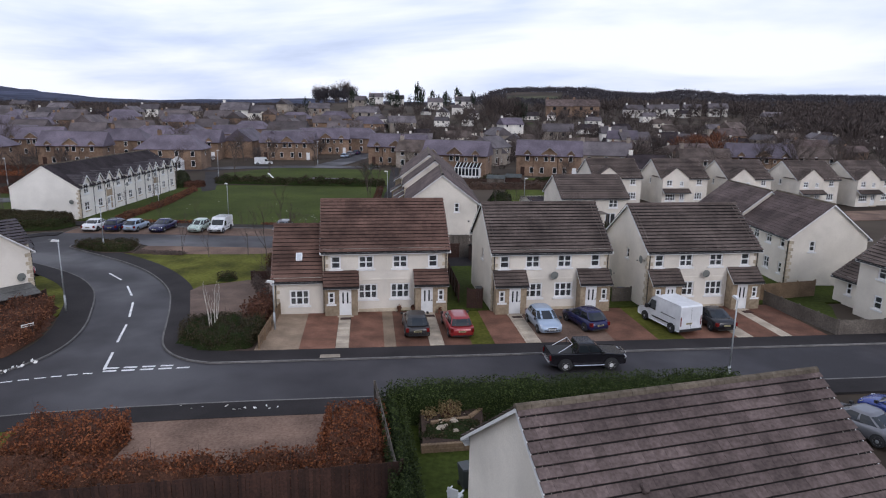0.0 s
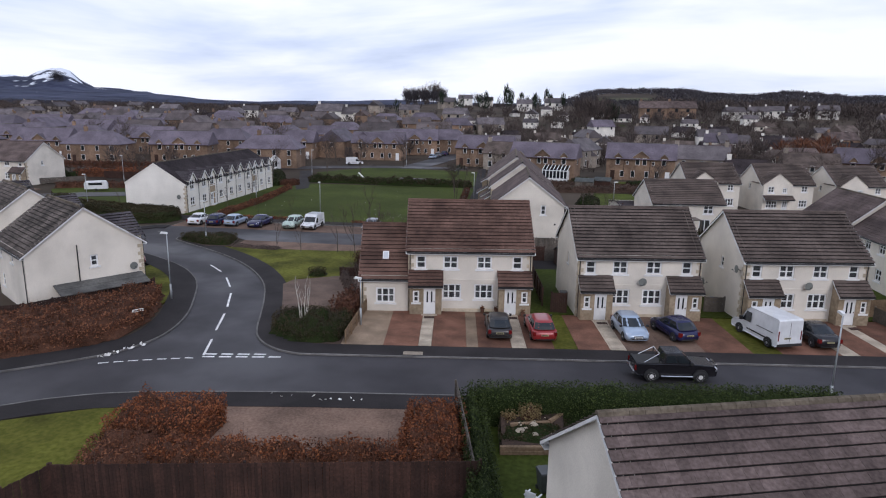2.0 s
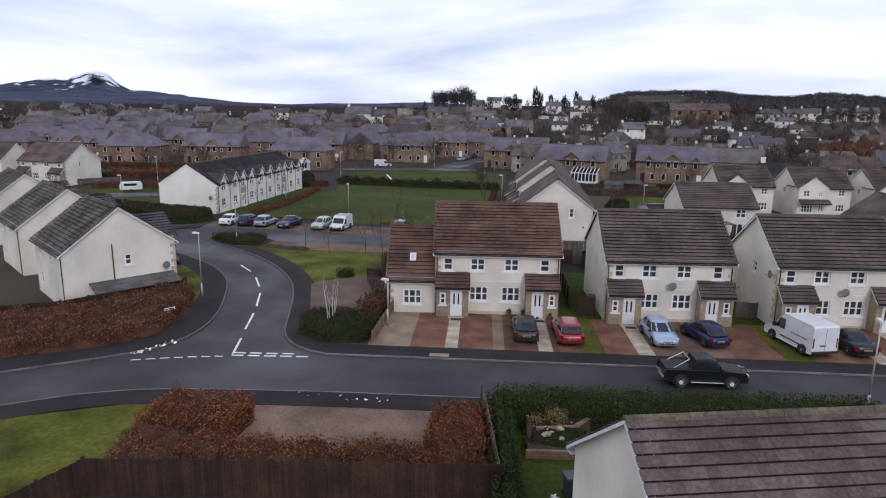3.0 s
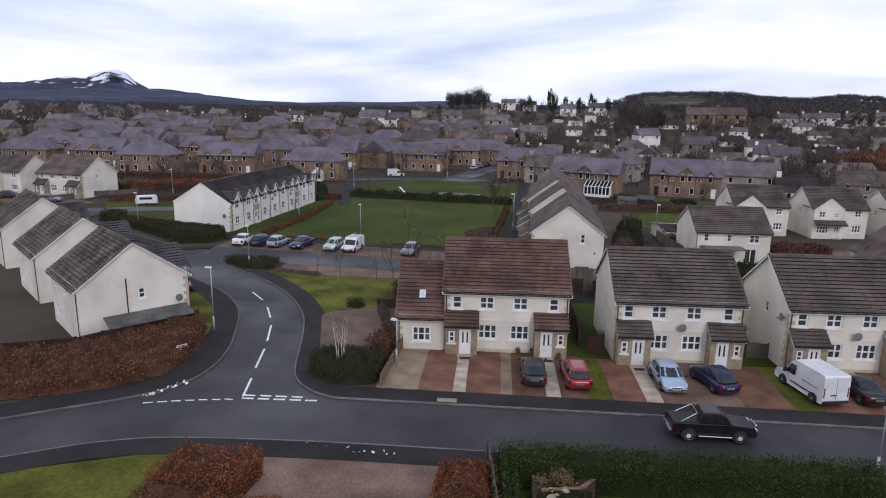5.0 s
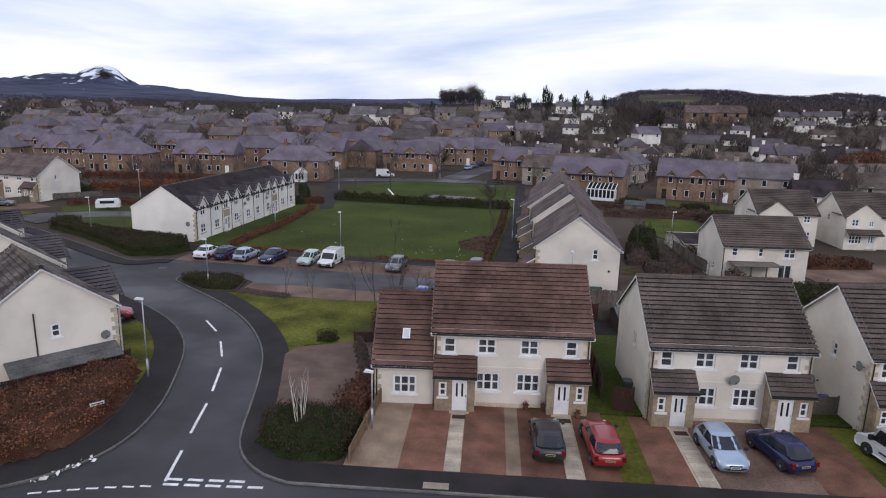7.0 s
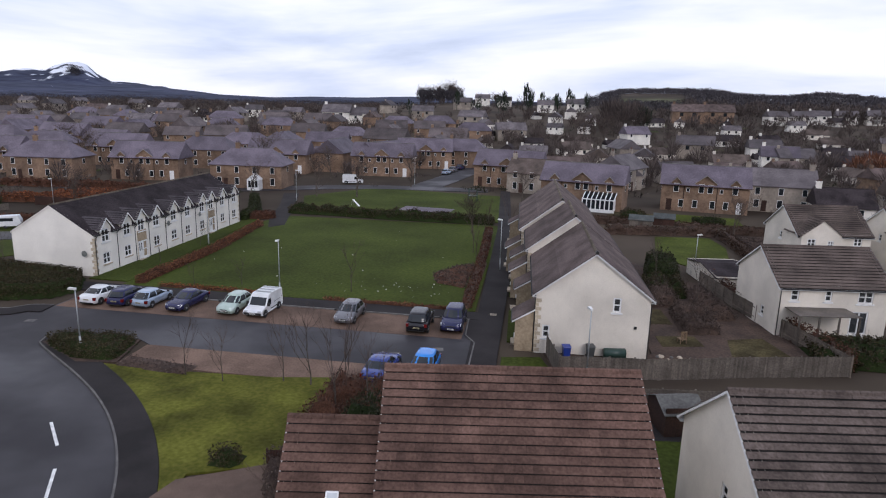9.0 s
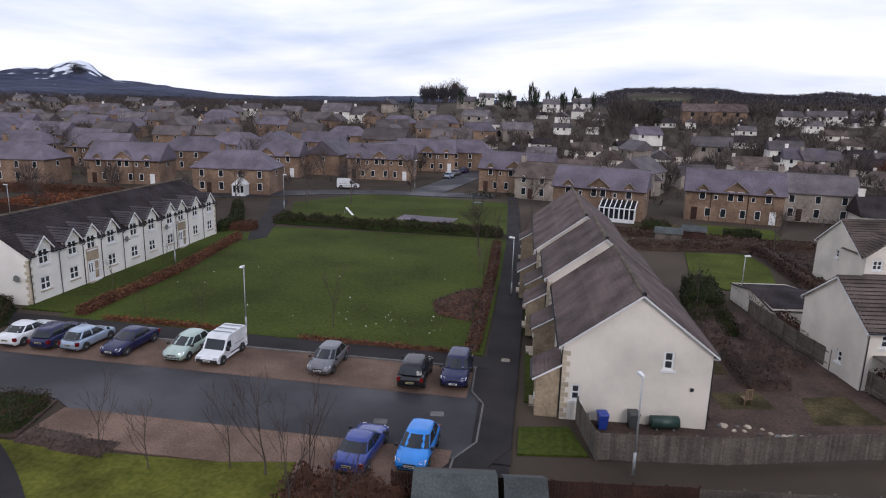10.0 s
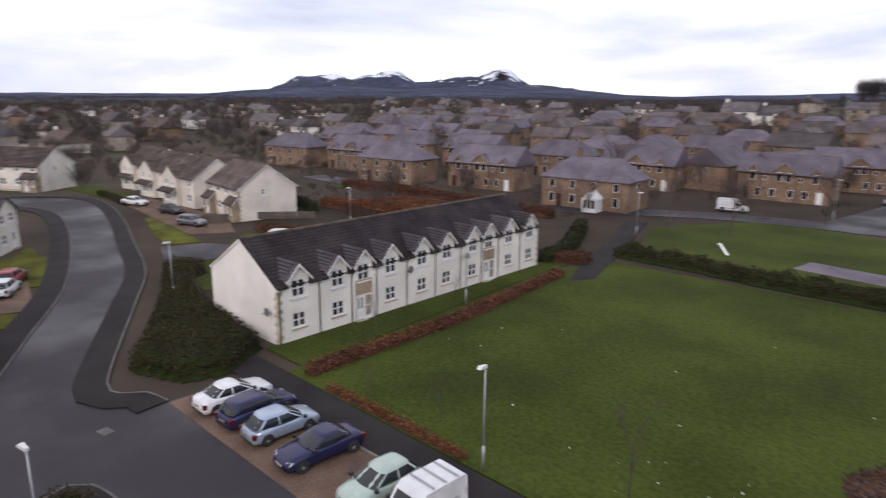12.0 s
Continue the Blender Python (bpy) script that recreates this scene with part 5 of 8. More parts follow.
def van(m, colour, label, L=5.4, W=1.98, H=2.35, nose=0.95, rack=False, r=0.34):
    """A panel van: sloped nose, cab windows, ribbed sides and twin rear doors."""
    e = thing("van", label, "van", m)
    h, w = L / 2, W / 2
    k = H / 2.35
    side = [(h, 0.4), (h, 0.75 * k), (h - 0.15, 0.95 * k), (h - nose, 1.15 * k), (h - nose - 0.65 * k, H - 0.22), (h - nose - 1.0 * k, H), (-h + 0.1, H), (-h, H - 0.1), (-h, 0.35), (-h + 0.1, 0.3), (h - 0.1, 0.3)]
    s = Shape()
    out = [[(x, y * (1 - 0.09 * max(0, (z - 1.0 * k) / H)), z) for x, z in side] for y in (-w * 0.93, -w, w, w * 0.93)]
    out[0] = [(x * 0.985, p[1], 0.04 + z * 0.97) for (x, z), p in zip(side, out[0])]
    out[3] = [(x * 0.985, p[1], 0.04 + z * 0.97) for (x, z), p in zip(side, out[3])]
    s.loft(out)
    part("body", s, colour, e)
    x0, x1, z0, z1 = h - nose - 0.03, h - nose - 0.62 * k, 1.17 * k, H - 0.27
    part("windscreen", inset([(x0, -w * 0.9, z0), (x0, w * 0.9, z0), (x1, w * 0.86, z1), (x1, -w * 0.86, z1)], 0.03, 0.97, 0.04, 1.0, 0.02), CARGLASS, e)
    for y in (-1, 1):
        q = [(x0 - 0.2, y * w * 0.985, z0 + 0.02), (x0 - 1.15 * k, y * w * 0.985, z0 + 0.02), (x0 - 1.15 * k, y * w * 0.95, z1 - 0.12), (x0 - 0.6 * k, y * w * 0.95, z1 - 0.12)]
        part("side_window", inset(q if y > 0 else [q[1], q[0], q[3], q[2]], 0, 1, 0, 1, 0.015), CARGLASS, e)
        part("side_trim", Shape().box(-h + 0.5, h - nose - 0.8, min(y * w, y * (w + 0.012)), max(y * w, y * (w + 0.012)), 0.62 * k, 0.72 * k), GUTTER, e, "dark rubbing strip")
        part("door_rail", Shape().box(-h + 0.5, -0.3, min(y * w * 0.99, y * (w + 0.006)), max(y * w * 0.99, y * (w + 0.006)), 1.22 * k, 1.26 * k), GUTTER, e)
        part("headlight", Shape().box(h - 0.25, h + 0.01, min(y * w * 0.55, y * w * 0.9), max(y * w * 0.55, y * w * 0.9), 0.72 * k, 0.92 * k), CLEARLENS, e)
        part("tail_light", Shape().box(-h - 0.012, -h + 0.05, min(y * w * 0.84, y * w * 0.93), max(y * w * 0.84, y * w * 0.93), 0.75, 1.5 * k), REDLENS, e)
        part("mirror", Shape().box(x0 - 0.3, x0 - 0.12, min(y * w, y * (w + 0.22)), max(y * w, y * (w + 0.22)), z0, z0 + 0.28), GUTTER, e)
    tyre, rim = wheel_meshes(r)
    for x in (h - 0.95 * k, -h + 0.95 * k):
        for y in (-1, 1):
            part("wheel_arch", Shape().loft([[(x + math.cos(a) * (r + 0.07), yy, r + max(math.sin(a) * (r + 0.07), -0.1)) for a in (2 * math.pi * i / 16 for i in range(16))] for yy in (y * (w - 0.05), y * (w + 0.006))]), RUBBER, e)
            wh = part("wheel", tyre, parent=e, m=pose(x, y * (w + 0.02), r, 0, 0, 0 if y < 0 else 180))
            part("rim", rim, parent=wh)
    part("bumper", Shape().box(-h - 0.1, -h + 0.05, -w * 0.95, w * 0.95, 0.36, 0.52), GUTTER, e)
    part("bumper", Shape().box(h - 0.1, h + 0.03, -w * 0.92, w * 0.92, 0.36, 0.56), GUTTER, e)
    plate = part("number_plate", Shape().box(-h - 0.02, -h, -0.1, 0.42, 0.85, 0.97), PLATE_Y, e)
    part("plate_bar", Shape().box(-h - 0.026, -h - 0.018, -0.04, 0.36, 0.88, 0.94), PLATE_BAR, plate)
    plate = part("number_plate", Shape().box(h + 0.03, h + 0.045, -0.26, 0.26, 0.4, 0.52), PLATE_W, e)
    part("plate_bar", Shape().box(h + 0.043, h + 0.05, -0.2, 0.2, 0.43, 0.49), PLATE_BAR, plate)
    part("door_seam", Shape().box(-h - 0.006, -h, -0.012, 0.012, 0.55, H - 0.2), GUTTER, e)
    if rack:
        for x in (-h + 0.5, -h + 1.2, -h + 1.9):
            part("roof_bar", Shape().box(x - 0.04, x + 0.04, -w * 0.85, w * 0.85, H + 0.02, H + 0.08), STEEL, e)
        for y in (-1, 1):
            part("rear_window", Shape().box(-h - 0.014, -h, min(y * 0.1, y * w * 0.8), max(y * 0.1, y * w * 0.8), H * 0.6, H * 0.86), CARGLASS, e)
    return e


def pickup(m, colour, label):
    """A double-cab pickup with a chrome roll bar over the bed."""
    e = thing("pickup_truck", label, "pickup truck", m)
    s = Shape()
    w = 0.86
    side = [(2.42, 0.5), (2.45, 0.85), (2.3, 1.06), (1.05, 1.16), (-0.75, 1.16), (-2.4, 1.16), (-2.45, 0.6), (-2.2, 0.45), (2.2, 0.45)]
    s.loft([[(x * 0.99, -w + 0.06, z) for x, z in side], [(x, -w, z - 0.03) for x, z in side], [(x, w, z - 0.03) for x, z in side], [(x * 0.99, w - 0.06, z) for x, z in side]])
    part("body", s, colour, e)
    base = [(1.1, -w * 0.95, 1.13), (1.1, w * 0.95, 1.13), (-0.8, w * 0.95, 1.13), (-0.8, -w * 0.95, 1.13)]
    top = [(0.4, -w * 0.8, 1.74), (0.4, w * 0.8, 1.74), (-0.62, w * 0.8, 1.74), (-0.62, -w * 0.8, 1.74)]
    part("cab", Shape().loft([base, top, [(p[0] * 0.9, p[1] * 0.85, 1.79) for p in top]]), colour, e)
    part("windscreen", inset((base[0], base[1], top[1], top[0]), 0.06, 0.94, 0.1, 0.93, 0.012), CARGLASS, e)
    part("rear_window", inset((base[2], base[3], top[3], top[2]), 0.1, 0.9, 0.3, 0.9, 0.012), CARGLASS, e)
    for q in ((base[1], base[2], top[2], top[1]), (base[3], base[0], top[0], top[3])):
        for u0, u1 in ((0.08, 0.48), (0.52, 0.92)):
            part("side_window", inset(q, u0, u1, 0.15, 0.88, 0.012), CARGLASS, e)
    part("bed_cover", Shape().box(-2.36, -0.82, -w * 0.85, w * 0.85, 1.15, 1.18), GUTTER, e)
    for y in (-1, 1):
        bar = Shape().tube((-1.0, y * 0.68, 1.16), (-1.0, y * 0.6, 1.72), 0.04).tube((-1.0, y * 0.6, 1.72), (-1.9, y * 0.68, 1.18), 0.035)
        part("roll_bar", bar, CHROME, e, "chrome roll bar leg")
        part("side_step", Shape().tube((-0.9, y * (w + 0.08), 0.42), (1.0, y * (w + 0.08), 0.42), 0.045), CHROME, e, "chrome side step")
        part("headlight", Shape().box(2.38, 2.47, min(y * 0.5, y * 0.8), max(y * 0.5, y * 0.8), 0.76, 0.94), CLEARLENS, e)
        part("tail_light", Shape().box(-2.47, -2.38, min(y * 0.72, y * 0.84), max(y * 0.72, y * 0.84), 0.75, 1.05), REDLENS, e)
        part("mirror", Shape().box(0.8, 0.95, min(y * w, y * (w + 0.2)), max(y * w, y * (w + 0.2)), 1.16, 1.34), GUTTER, e)
    part("roll_bar", Shape().tube((-1.0, -0.62, 1.72), (-1.0, 0.62, 1.72), 0.04), CHROME, e, "chrome roll bar top")
    part("bumper", Shape().box(-2.56, -2.44, -w * 0.9, w * 0.9, 0.5, 0.64), CHROME, e, "chrome rear bumper")
    part("bull_bar", Shape().tube((2.52, -0.5, 0.55), (2.52, -0.45, 1.05), 0.035).tube((2.52, -0.45, 1.05), (2.52, 0.45, 1.05), 0.035).tube((2.52, 0.45, 1.05), (2.52, 0.5, 0.55), 0.035), CHROME, e, "chrome bull bar")
    tyre, rim = wheel_meshes(0.38)
    rim = pooled(("white_rim",), lambda: Shape().loft([[(math.cos(a) * q, y, math.sin(a) * q) for a in (2 * math.pi * i / 14 for i in range(14))] for y, q in ((-0.004, 0.07), (-0.012, 0.06), (0.01, 0.2), (-0.002, 0.24), (0.05, 0.245))]), LAMPHEAD)
    for x in (1.5, -1.45):
        for y in (-1, 1):
            part("wheel_arch", Shape().loft([[(x + math.cos(a) * 0.47, yy, 0.38 + max(math.sin(a) * 0.47, -0.1)) for a in (2 * math.pi * i / 16 for i in range(16))] for yy in (y * (w - 0.06), y * (w + 0.03))]), RUBBER, e)
            wh = part("wheel", tyre, parent=e, m=pose(x, y * (w + 0.05), 0.38, 0, 0, 0 if y < 0 else 180))
            part("rim", rim, parent=wh)
    return e


C_RED = paint("red_car_paint", (0.28, 0.018, 0.02), 0.3, 0.1, 0.5)
C_DARK = paint("charcoal_car_paint", (0.035, 0.033, 0.034), 0.3, 0.2, 0.15)
C_SILVERBLUE = paint("silver_blue_car_paint", (0.36, 0.44, 0.55), 0.28, 0.35, 0.5)
C_NAVY = paint("navy_car_paint", (0.020, 0.021, 0.075), 0.25, 0.2, 0.15)
C_BLACK = paint("black_car_paint", (0.014, 0.013, 0.016), 0.22, 0.1, 0.15)
C_WHITE = paint("white_car_paint", (0.74, 0.75, 0.76), 0.3, 0.0, 0.4)
C_MINT = paint("pale_green_car_paint", (0.42, 0.52, 0.46), 0.28, 0.3, 0.5)
C_GREY = paint("grey_car_paint", (0.17, 0.17, 0.185), 0.28, 0.35, 0.5)
C_BLUE = paint("blue_car_paint", (0.035, 0.06, 0.26), 0.25, 0.2, 0.5)
C_SKY = paint("bright_blue_car_paint", (0.02, 0.24, 0.72), 0.25, 0.05, 0.5)

YARD = 0.09
car("hatch", C_DARK, pose(-1.75, 44.5, YARD, 0, 0, 97), "charcoal saloon parked nose-in on a red drive")
car("estate", C_RED, pose(1.25, 44.8, YARD, 0, 0, 99), "red estate car parked nose-in on a driveway")
car("hatch", C_SILVERBLUE, pose(7.7, 45.6, YARD, 0, 0, -80), "silver-blue hatchback parked facing the street")
car("hatch", C_NAVY, pose(10.9, 46.2, YARD, 0, 0, 112), "dark navy hatchback parked on worn grass")
van(pose(17.3, 46.5, YARD, 0, 0, 109), C_WHITE, "tall white panel van parked on a driveway", 4.9, 1.96, 2.25)
car("saloon", C_BLACK, pose(20.6, 46.9, YARD, 0, 0, 100), "black saloon parked beside the white van")
pickup(pose(9.2, 38.5, 0.0, 0, 0, 6.6), C_BLACK, "black double-cab pickup with chrome roll bar on the road")
LOT = 0.015
for kind, colour, x, y, rot, label in (
    ("saloon", C_WHITE, -43.7, 80.6, 89, "white saloon in a block-paved bay"),
    ("estate", C_NAVY, -41.2, 80.7, 92, "dark blue estate car in a block-paved bay"),
    ("hatch", C_SILVERBLUE, -38.7, 80.6, 86, "silver-blue hatchback in a block-paved bay"),
    ("saloon", C_NAVY, -35.3, 80.6, -95, "navy saloon facing out of its bay"),
    ("hatch", C_MINT, -30.7, 80.6, -93, "pale green hatchback facing out of its bay"),
    ("hatch", C_GREY, -20.1, 80.6, -92, "grey hatchback facing out of its bay"),
    ("suv", C_BLACK, -13.7, 79.9, 91, "black upright hatchback backed to the lane"),
    ("suv", C_NAVY, -10.95, 80.6, -90, "dark blue off-roader in the last bay"),
    ("saloon", C_BLUE, -14.5, 69.9, 86, "blue saloon parked nose-in with red lamps"),
    ("hatch", C_SKY, -11.6, 70.5, -92, "bright blue hatchback facing the houses"),
    ("hatch", C_RED, -39.5, 57.2, 30, "small red car beside a house gable"),
    ("saloon", C_GREY, 21.5, 30.4, 120, "grey saloon on a driveway behind the near house"),
    ("hatch", C_BLUE, 24.6, 31.4, 120, "blue hatchback on a driveway behind the near house"),
    ("hatch", C_WHITE, -77.4, 77.0, 150, "white hatchback parked on a drive off the street"),
    ("estate", C_RED, -81.0, 78.4, 150, "red estate car parked on a drive off the street"),
    ("estate", C_GREY, -95.6, 103.4, 20, "silver estate car on a drive before white houses"),
    ("hatch", C_DARK, -106.4, 105.4, 20, "dark hatchback on a drive before white houses"),
    ("saloon", C_WHITE, -117.6, 104.6, 20, "white saloon on a drive before white houses"),
    ("hatch", C_SILVERBLUE, -29.4, 196, 80, "silver-blue hatchback parked along a far street"),
    ("hatch", C_GREY, -28.6, 202.5, 80, "grey hatchback parked along a far street"),
    ("estate", C_NAVY, -27.4, 209, 80, "navy estate car parked along a far street"),
    ("suv", C_BLACK, -20.5, 196, 82, "black off-roader parked along a far street"),
    ("hatch", C_DARK, 48.0, 101.5, 20, "dark hatchback on a drive before a gabled house"),
):
    z = height(x, y) + 0.12 if y > 150 or x < -50 else LOT if y > 65 else 0.05
    car(kind, colour, pose(x, y, z, 0, 0, rot), label)
van(pose(-28.0, 80.5, LOT, 0, 0, -93), C_WHITE, "small white van with roof bars in a bay", 4.05, 1.74, 1.82, 0.9, True, 0.31)
van(pose(-46.7, 169.5, height(-46.7, 169.5) + 0.1, 0, 0, 15), C_WHITE, "white van parked before the older houses", 4.6, 1.8, 2.0)
van(pose(-20.0, 214, height(-20, 214) + 0.1, 0, 0, -95), C_WHITE, "white van parked along a far street")

# ---------- road paint, lamps, fences, bins ----------
def bar(name, a, b, w, z=0.004, label="white road marking", mat=None):
    a, b = Vector(a), Vector(b)
    n = Vector((-(b - a).y, (b - a).x)).normalized() * w / 2
    s = Shape().prism([tuple(a - n), tuple(b - n), tuple(b + n), tuple(a + n)], z - 0.003, z)
    return tagged(part(name, s, mat or LINE), label, "road marking", kind="structure")


# give-way lines at the junction and centre dashes up the side street
for k in range(5):
    x, y = -20.4 + 1.05 * k, 36.55 + 0.17 * k
    bar("give_way_line", (x, y), (x + 0.76, y + 0.12), 0.2)
    if k < 4:
        bar("give_way_line", (x - 0.06, y + 0.46), (x + 0.7, y + 0.56), 0.2)
for k in range(7):
    x = -26.2 + 0.8 * k
    y = 34.4 + 0.45 * (x + 26.2) - 0.017 * (x + 26.2) ** 2
    bar("edge_line", (x, y), (x + 0.55, y + 0.24 - 0.03 * k), 0.13)
for a, b in (((-20.45, 36.8), (-21.3, 39.6)), ((-21.9, 41.4), (-23.0, 45.0)), ((-23.6, 46.7), (-25.0, 50.3)), ((-26.0, 52.2), (-27.7, 55.0)), ((-29.2, 57.0), (-31.4, 59.2))):
    bar("centre_dash", a, b, 0.16)
bar("inspection_cover", st(7.6, 0.55), st(8.9, 0.55), 0.55, 0.104, "pale concrete inspection cover in the footway", SLAB)
bar("inspection_cover", (-7.9, 84.0), (-7.9, 84.6), 0.6, 0.09, "pale concrete inspection cover in the path", SLAB)
for x, y in ((-14.9, 73.6), (-11.8, 75.2), (-46, 74)):
    bar("drain_cover", (x, y), (x + 0.8, y + 0.1), 0.6, 0.005, "worn patch of iron drain cover", KERB)


def street_lamp(x, y, top, turn=0, z=0.08):
    """A tapered steel column with a shoe box lantern."""
    e = thing("street_lamp", "slim grey steel lamp post with a pale lantern", "street lamp", pose(x, y, z, 0, 0, turn), "street lamps")
    key = round(top, 1)
    part("column", pooled(("column", key), lambda: Shape().tube((0, 0, 0), (0, 0, 1.3), 0.075, k=8).tube((0, 0, 1.28), (0, 0, top), 0.052, 0.04, 8), STEEL, True), parent=e)
    part("lantern", pooled(("lantern", key), lambda: Shape().loft([[(-0.08, -0.07, top - 0.02), (0.5, -0.12, top + 0.04), (0.5, 0.12, top + 0.04), (-0.08, 0.07, top - 0.02)], [(-0.08, -0.07, top + 0.12), (0.4, -0.12, top + 0.17), (0.4, 0.12, top + 0.17), (-0.08, 0.07, top + 0.12)]]), LAMPHEAD), parent=e)
    part("hatch", pooled(("lamp_hatch",), lambda: Shape().box(-0.085, -0.07, -0.05, 0.05, 0.5, 1.0), STEEL), parent=e)
    return e


for x, y, top, turn in ((-28.9, 47.6, 5.5, 200), (-36.7, 68.6, 4.8, 190), (-28.5, 85.3, 5.35, -90), (-8.5, 100.6, 5.7, 180), (-0.5, 70.7, 5.35, 110), (17.1, 35.5, 5.35, 90), (-11.9, 44.2, 3.5, 180), (13.4, 103.8, 4.6, 0), (-64.6, 86.6, 5.2, -90), (-80.0, 118.6, 5.2, -90), (-48.8, 141, 5.6, 0), (-33, 172, 6, 0), (-46.0, 104, 5.5, 90)):
    street_lamp(x, y, top, turn)


def board_fence(line, high, mat, label, group="garden fences", gap=0.145, z=0.0, rails=True, name="fence", single=False):
    """Upright boards on posts and rails; every board and post is a piece of its own."""
    x0, y0 = line[0]
    e = thing(name, label, "fence", pose(x0, y0, z), group)
    pieces = 0
    for a, b in zip(line, line[1:]):
        a, b = Vector(a), Vector(b)
        d, turn = (b - a).length, math.degrees(math.atan2(b.y - a.y, b.x - a.x))
        o = a - Vector((x0, y0))
        k = max(1, int(d / gap))
        if pieces + k > 300 or not single:
            s = Shape()
            for i in range(k):
                h = high * random.uniform(0.985, 1.01)
                s.box((i + 0.04) * d / k, (i + 0.96) * d / k, -0.012, 0.012, 0.05, h)
            tagged(part("boarding", s, mat, e, m=pose(o.x, o.y, 0, 0, 0, turn)), kind="stuff")
        else:
            board = pooled(("board", mat.name, high, round(d / k, 3)), lambda: Shape().box(-0.47 * d / k, 0.47 * d / k, -0.012, 0.012, 0.05, high), mat)
            for i in range(k):
                p = o + (b - a) * ((i + 0.5) / k)
                part("board", board, parent=e, m=pose(p.x, p.y, random.uniform(-0.02, 0.02), 0, random.uniform(-0.6, 0.6), turn))
            pieces += k
        n = max(1, round(d / 1.9))
        post = pooled(("fence_post", mat.name, high), lambda: Shape().box(-0.05, 0.05, 0.013, 0.11, 0, high + 0.06), mat)
        for i in range(n + 1):
            p = o + (b - a) * (i / n)
            part("post", post, parent=e, m=pose(p.x, p.y, 0, 0, 0, turn))
        if rails:
            for zz in (0.35, high - 0.3):
                part("rail", Shape().box(0, d, 0.014, 0.06, zz, zz + 0.08), mat, e, m=pose(o.x, o.y, 0, 0, 0, turn))
    return e


board_fence([(-21.5, 12.0), (-18.6, 20.9), (-1.45, 24.0)], 1.75, FENCE, "dark brown close-boarded timber fence before a beech hedge", single=True)
board_fence([(-1.7, 24.0), (-3.35, 31.9)], 1.7, FENCE_GREY, "low weathered timber fence along a green hedge", single=True)
board_fence([(-42.8, 36.4), (-36.0, 40.2), (-30.9, 48.6)], 1.5, FENCE, "dark timber fence below the house gable")
board_fence([(-3.2, 76.0), (-2.3, 71.9), (4.6, 72.8), (11.0, 74.6), (18.5, 76.4)], 1.6, FENCE_GREY, "weathered grey boarded garden fence", single=True)
board_fence([(18.5, 76.4), (14.5, 92), (13.2, 100)], 1.5, FENCE_PALE, "weathered grey boarded fence along a garden")
board_fence([(-12.4, 47.6), (-12.0, 40.3)], 1.0, FENCE_TAN, "tan boarded fence beside the driveway", single=True)
board_fence([(2.2, 50.0), (3.4, 49.9)], 1.7, FENCE, "dark timber side gate between houses", name="garden_gate")
board_fence([(1.6, 51.5), (0.0, 66.0)], 1.6, FENCE, "dark boarded fence between back gardens")
board_fence([(14.6, 52.4), (16.2, 52.6)], 1.3, FENCE_GREY, "grey timber fence between houses")
board_fence([(27.6, 53.4), (33.2, 55.0)], 1.5, FENCE_TAN, "tan boarded fence beside a lawn")
board_fence([(27.4, 52.4), (29.2, 44.9), (44.0, 46.4)], 1.2, FENCE_GREY, "weathered grey boarded garden fence")
board_fence([(-12.0, 66.2), (-1.0, 67.4), (2.0, 67.8)], 1.6, FENCE, "dark boarded fence behind the back gardens")
board_fence([(2.0, 67.8), (14.0, 69.2), (28.0, 71.0)], 1.5, FENCE_GREY, "weathered grey boarded fence behind the back gardens")
board_fence([(-17.4, 57.4), (-12.4, 58.3)], 0.9, FENCE, "low dark fence beside the yard")

# lean-to against the gable at the bend
lt = thing("lean_to", "grey felt lean-to roof on timber posts against the gable", "lean-to", H_BEND.matrix_basis @ pose(0, 0, 0))
part("roof", Shape().loft([[(-0.05, 0.3, 1.92), (-0.05, 7.0, 1.92), (-1.9, 7.0, 1.45), (-1.9, 0.3, 1.45)], [(-0.05, 0.3, 1.99), (-0.05, 7.0, 1.99), (-1.9, 7.0, 1.52), (-1.9, 0.3, 1.52)]]), FELT_GREY, lt)
part("batten", Shape().box(-1.0, -0.93, 0.3, 7.0, 1.72, 1.79), FELT_GREY, lt)
for k in range(5):
    part("post", pooled(("lean_post",), lambda: Shape().box(-0.05, 0.05, -0.05, 0.05, 0, 1.46), FENCE), parent=lt, m=pose(-1.8, 0.4 + 1.62 * k, 0))

# wheelie bins and a tank beside the terrace gable


def wheelie_bin(m, mat, label):
    e = thing("wheelie_bin", label, "bin", m, "wheelie bins")
    ring = lambda z, a, b: [(-a, -b, z), (a, -b, z), (a, b, z), (-a, b, z)]
    part("body", Shape().loft([ring(0.06, 0.22, 0.24), ring(0.95, 0.29, 0.34)]), mat, e)
    part("lid", Shape().loft([ring(0.952, 0.31, 0.37), ring(1.03, 0.29, 0.34)]), mat, e)
    for k in (-1, 1):
        part("wheel", Shape().tube((k * 0.2, 0.27, 0.1), (k * 0.27, 0.27, 0.1), 0.1, k=10), RUBBER, e)
    part("handle", Shape().tube((-0.2, 0.4, 0.98), (0.2, 0.4, 0.98), 0.018), mat, e)
    return e


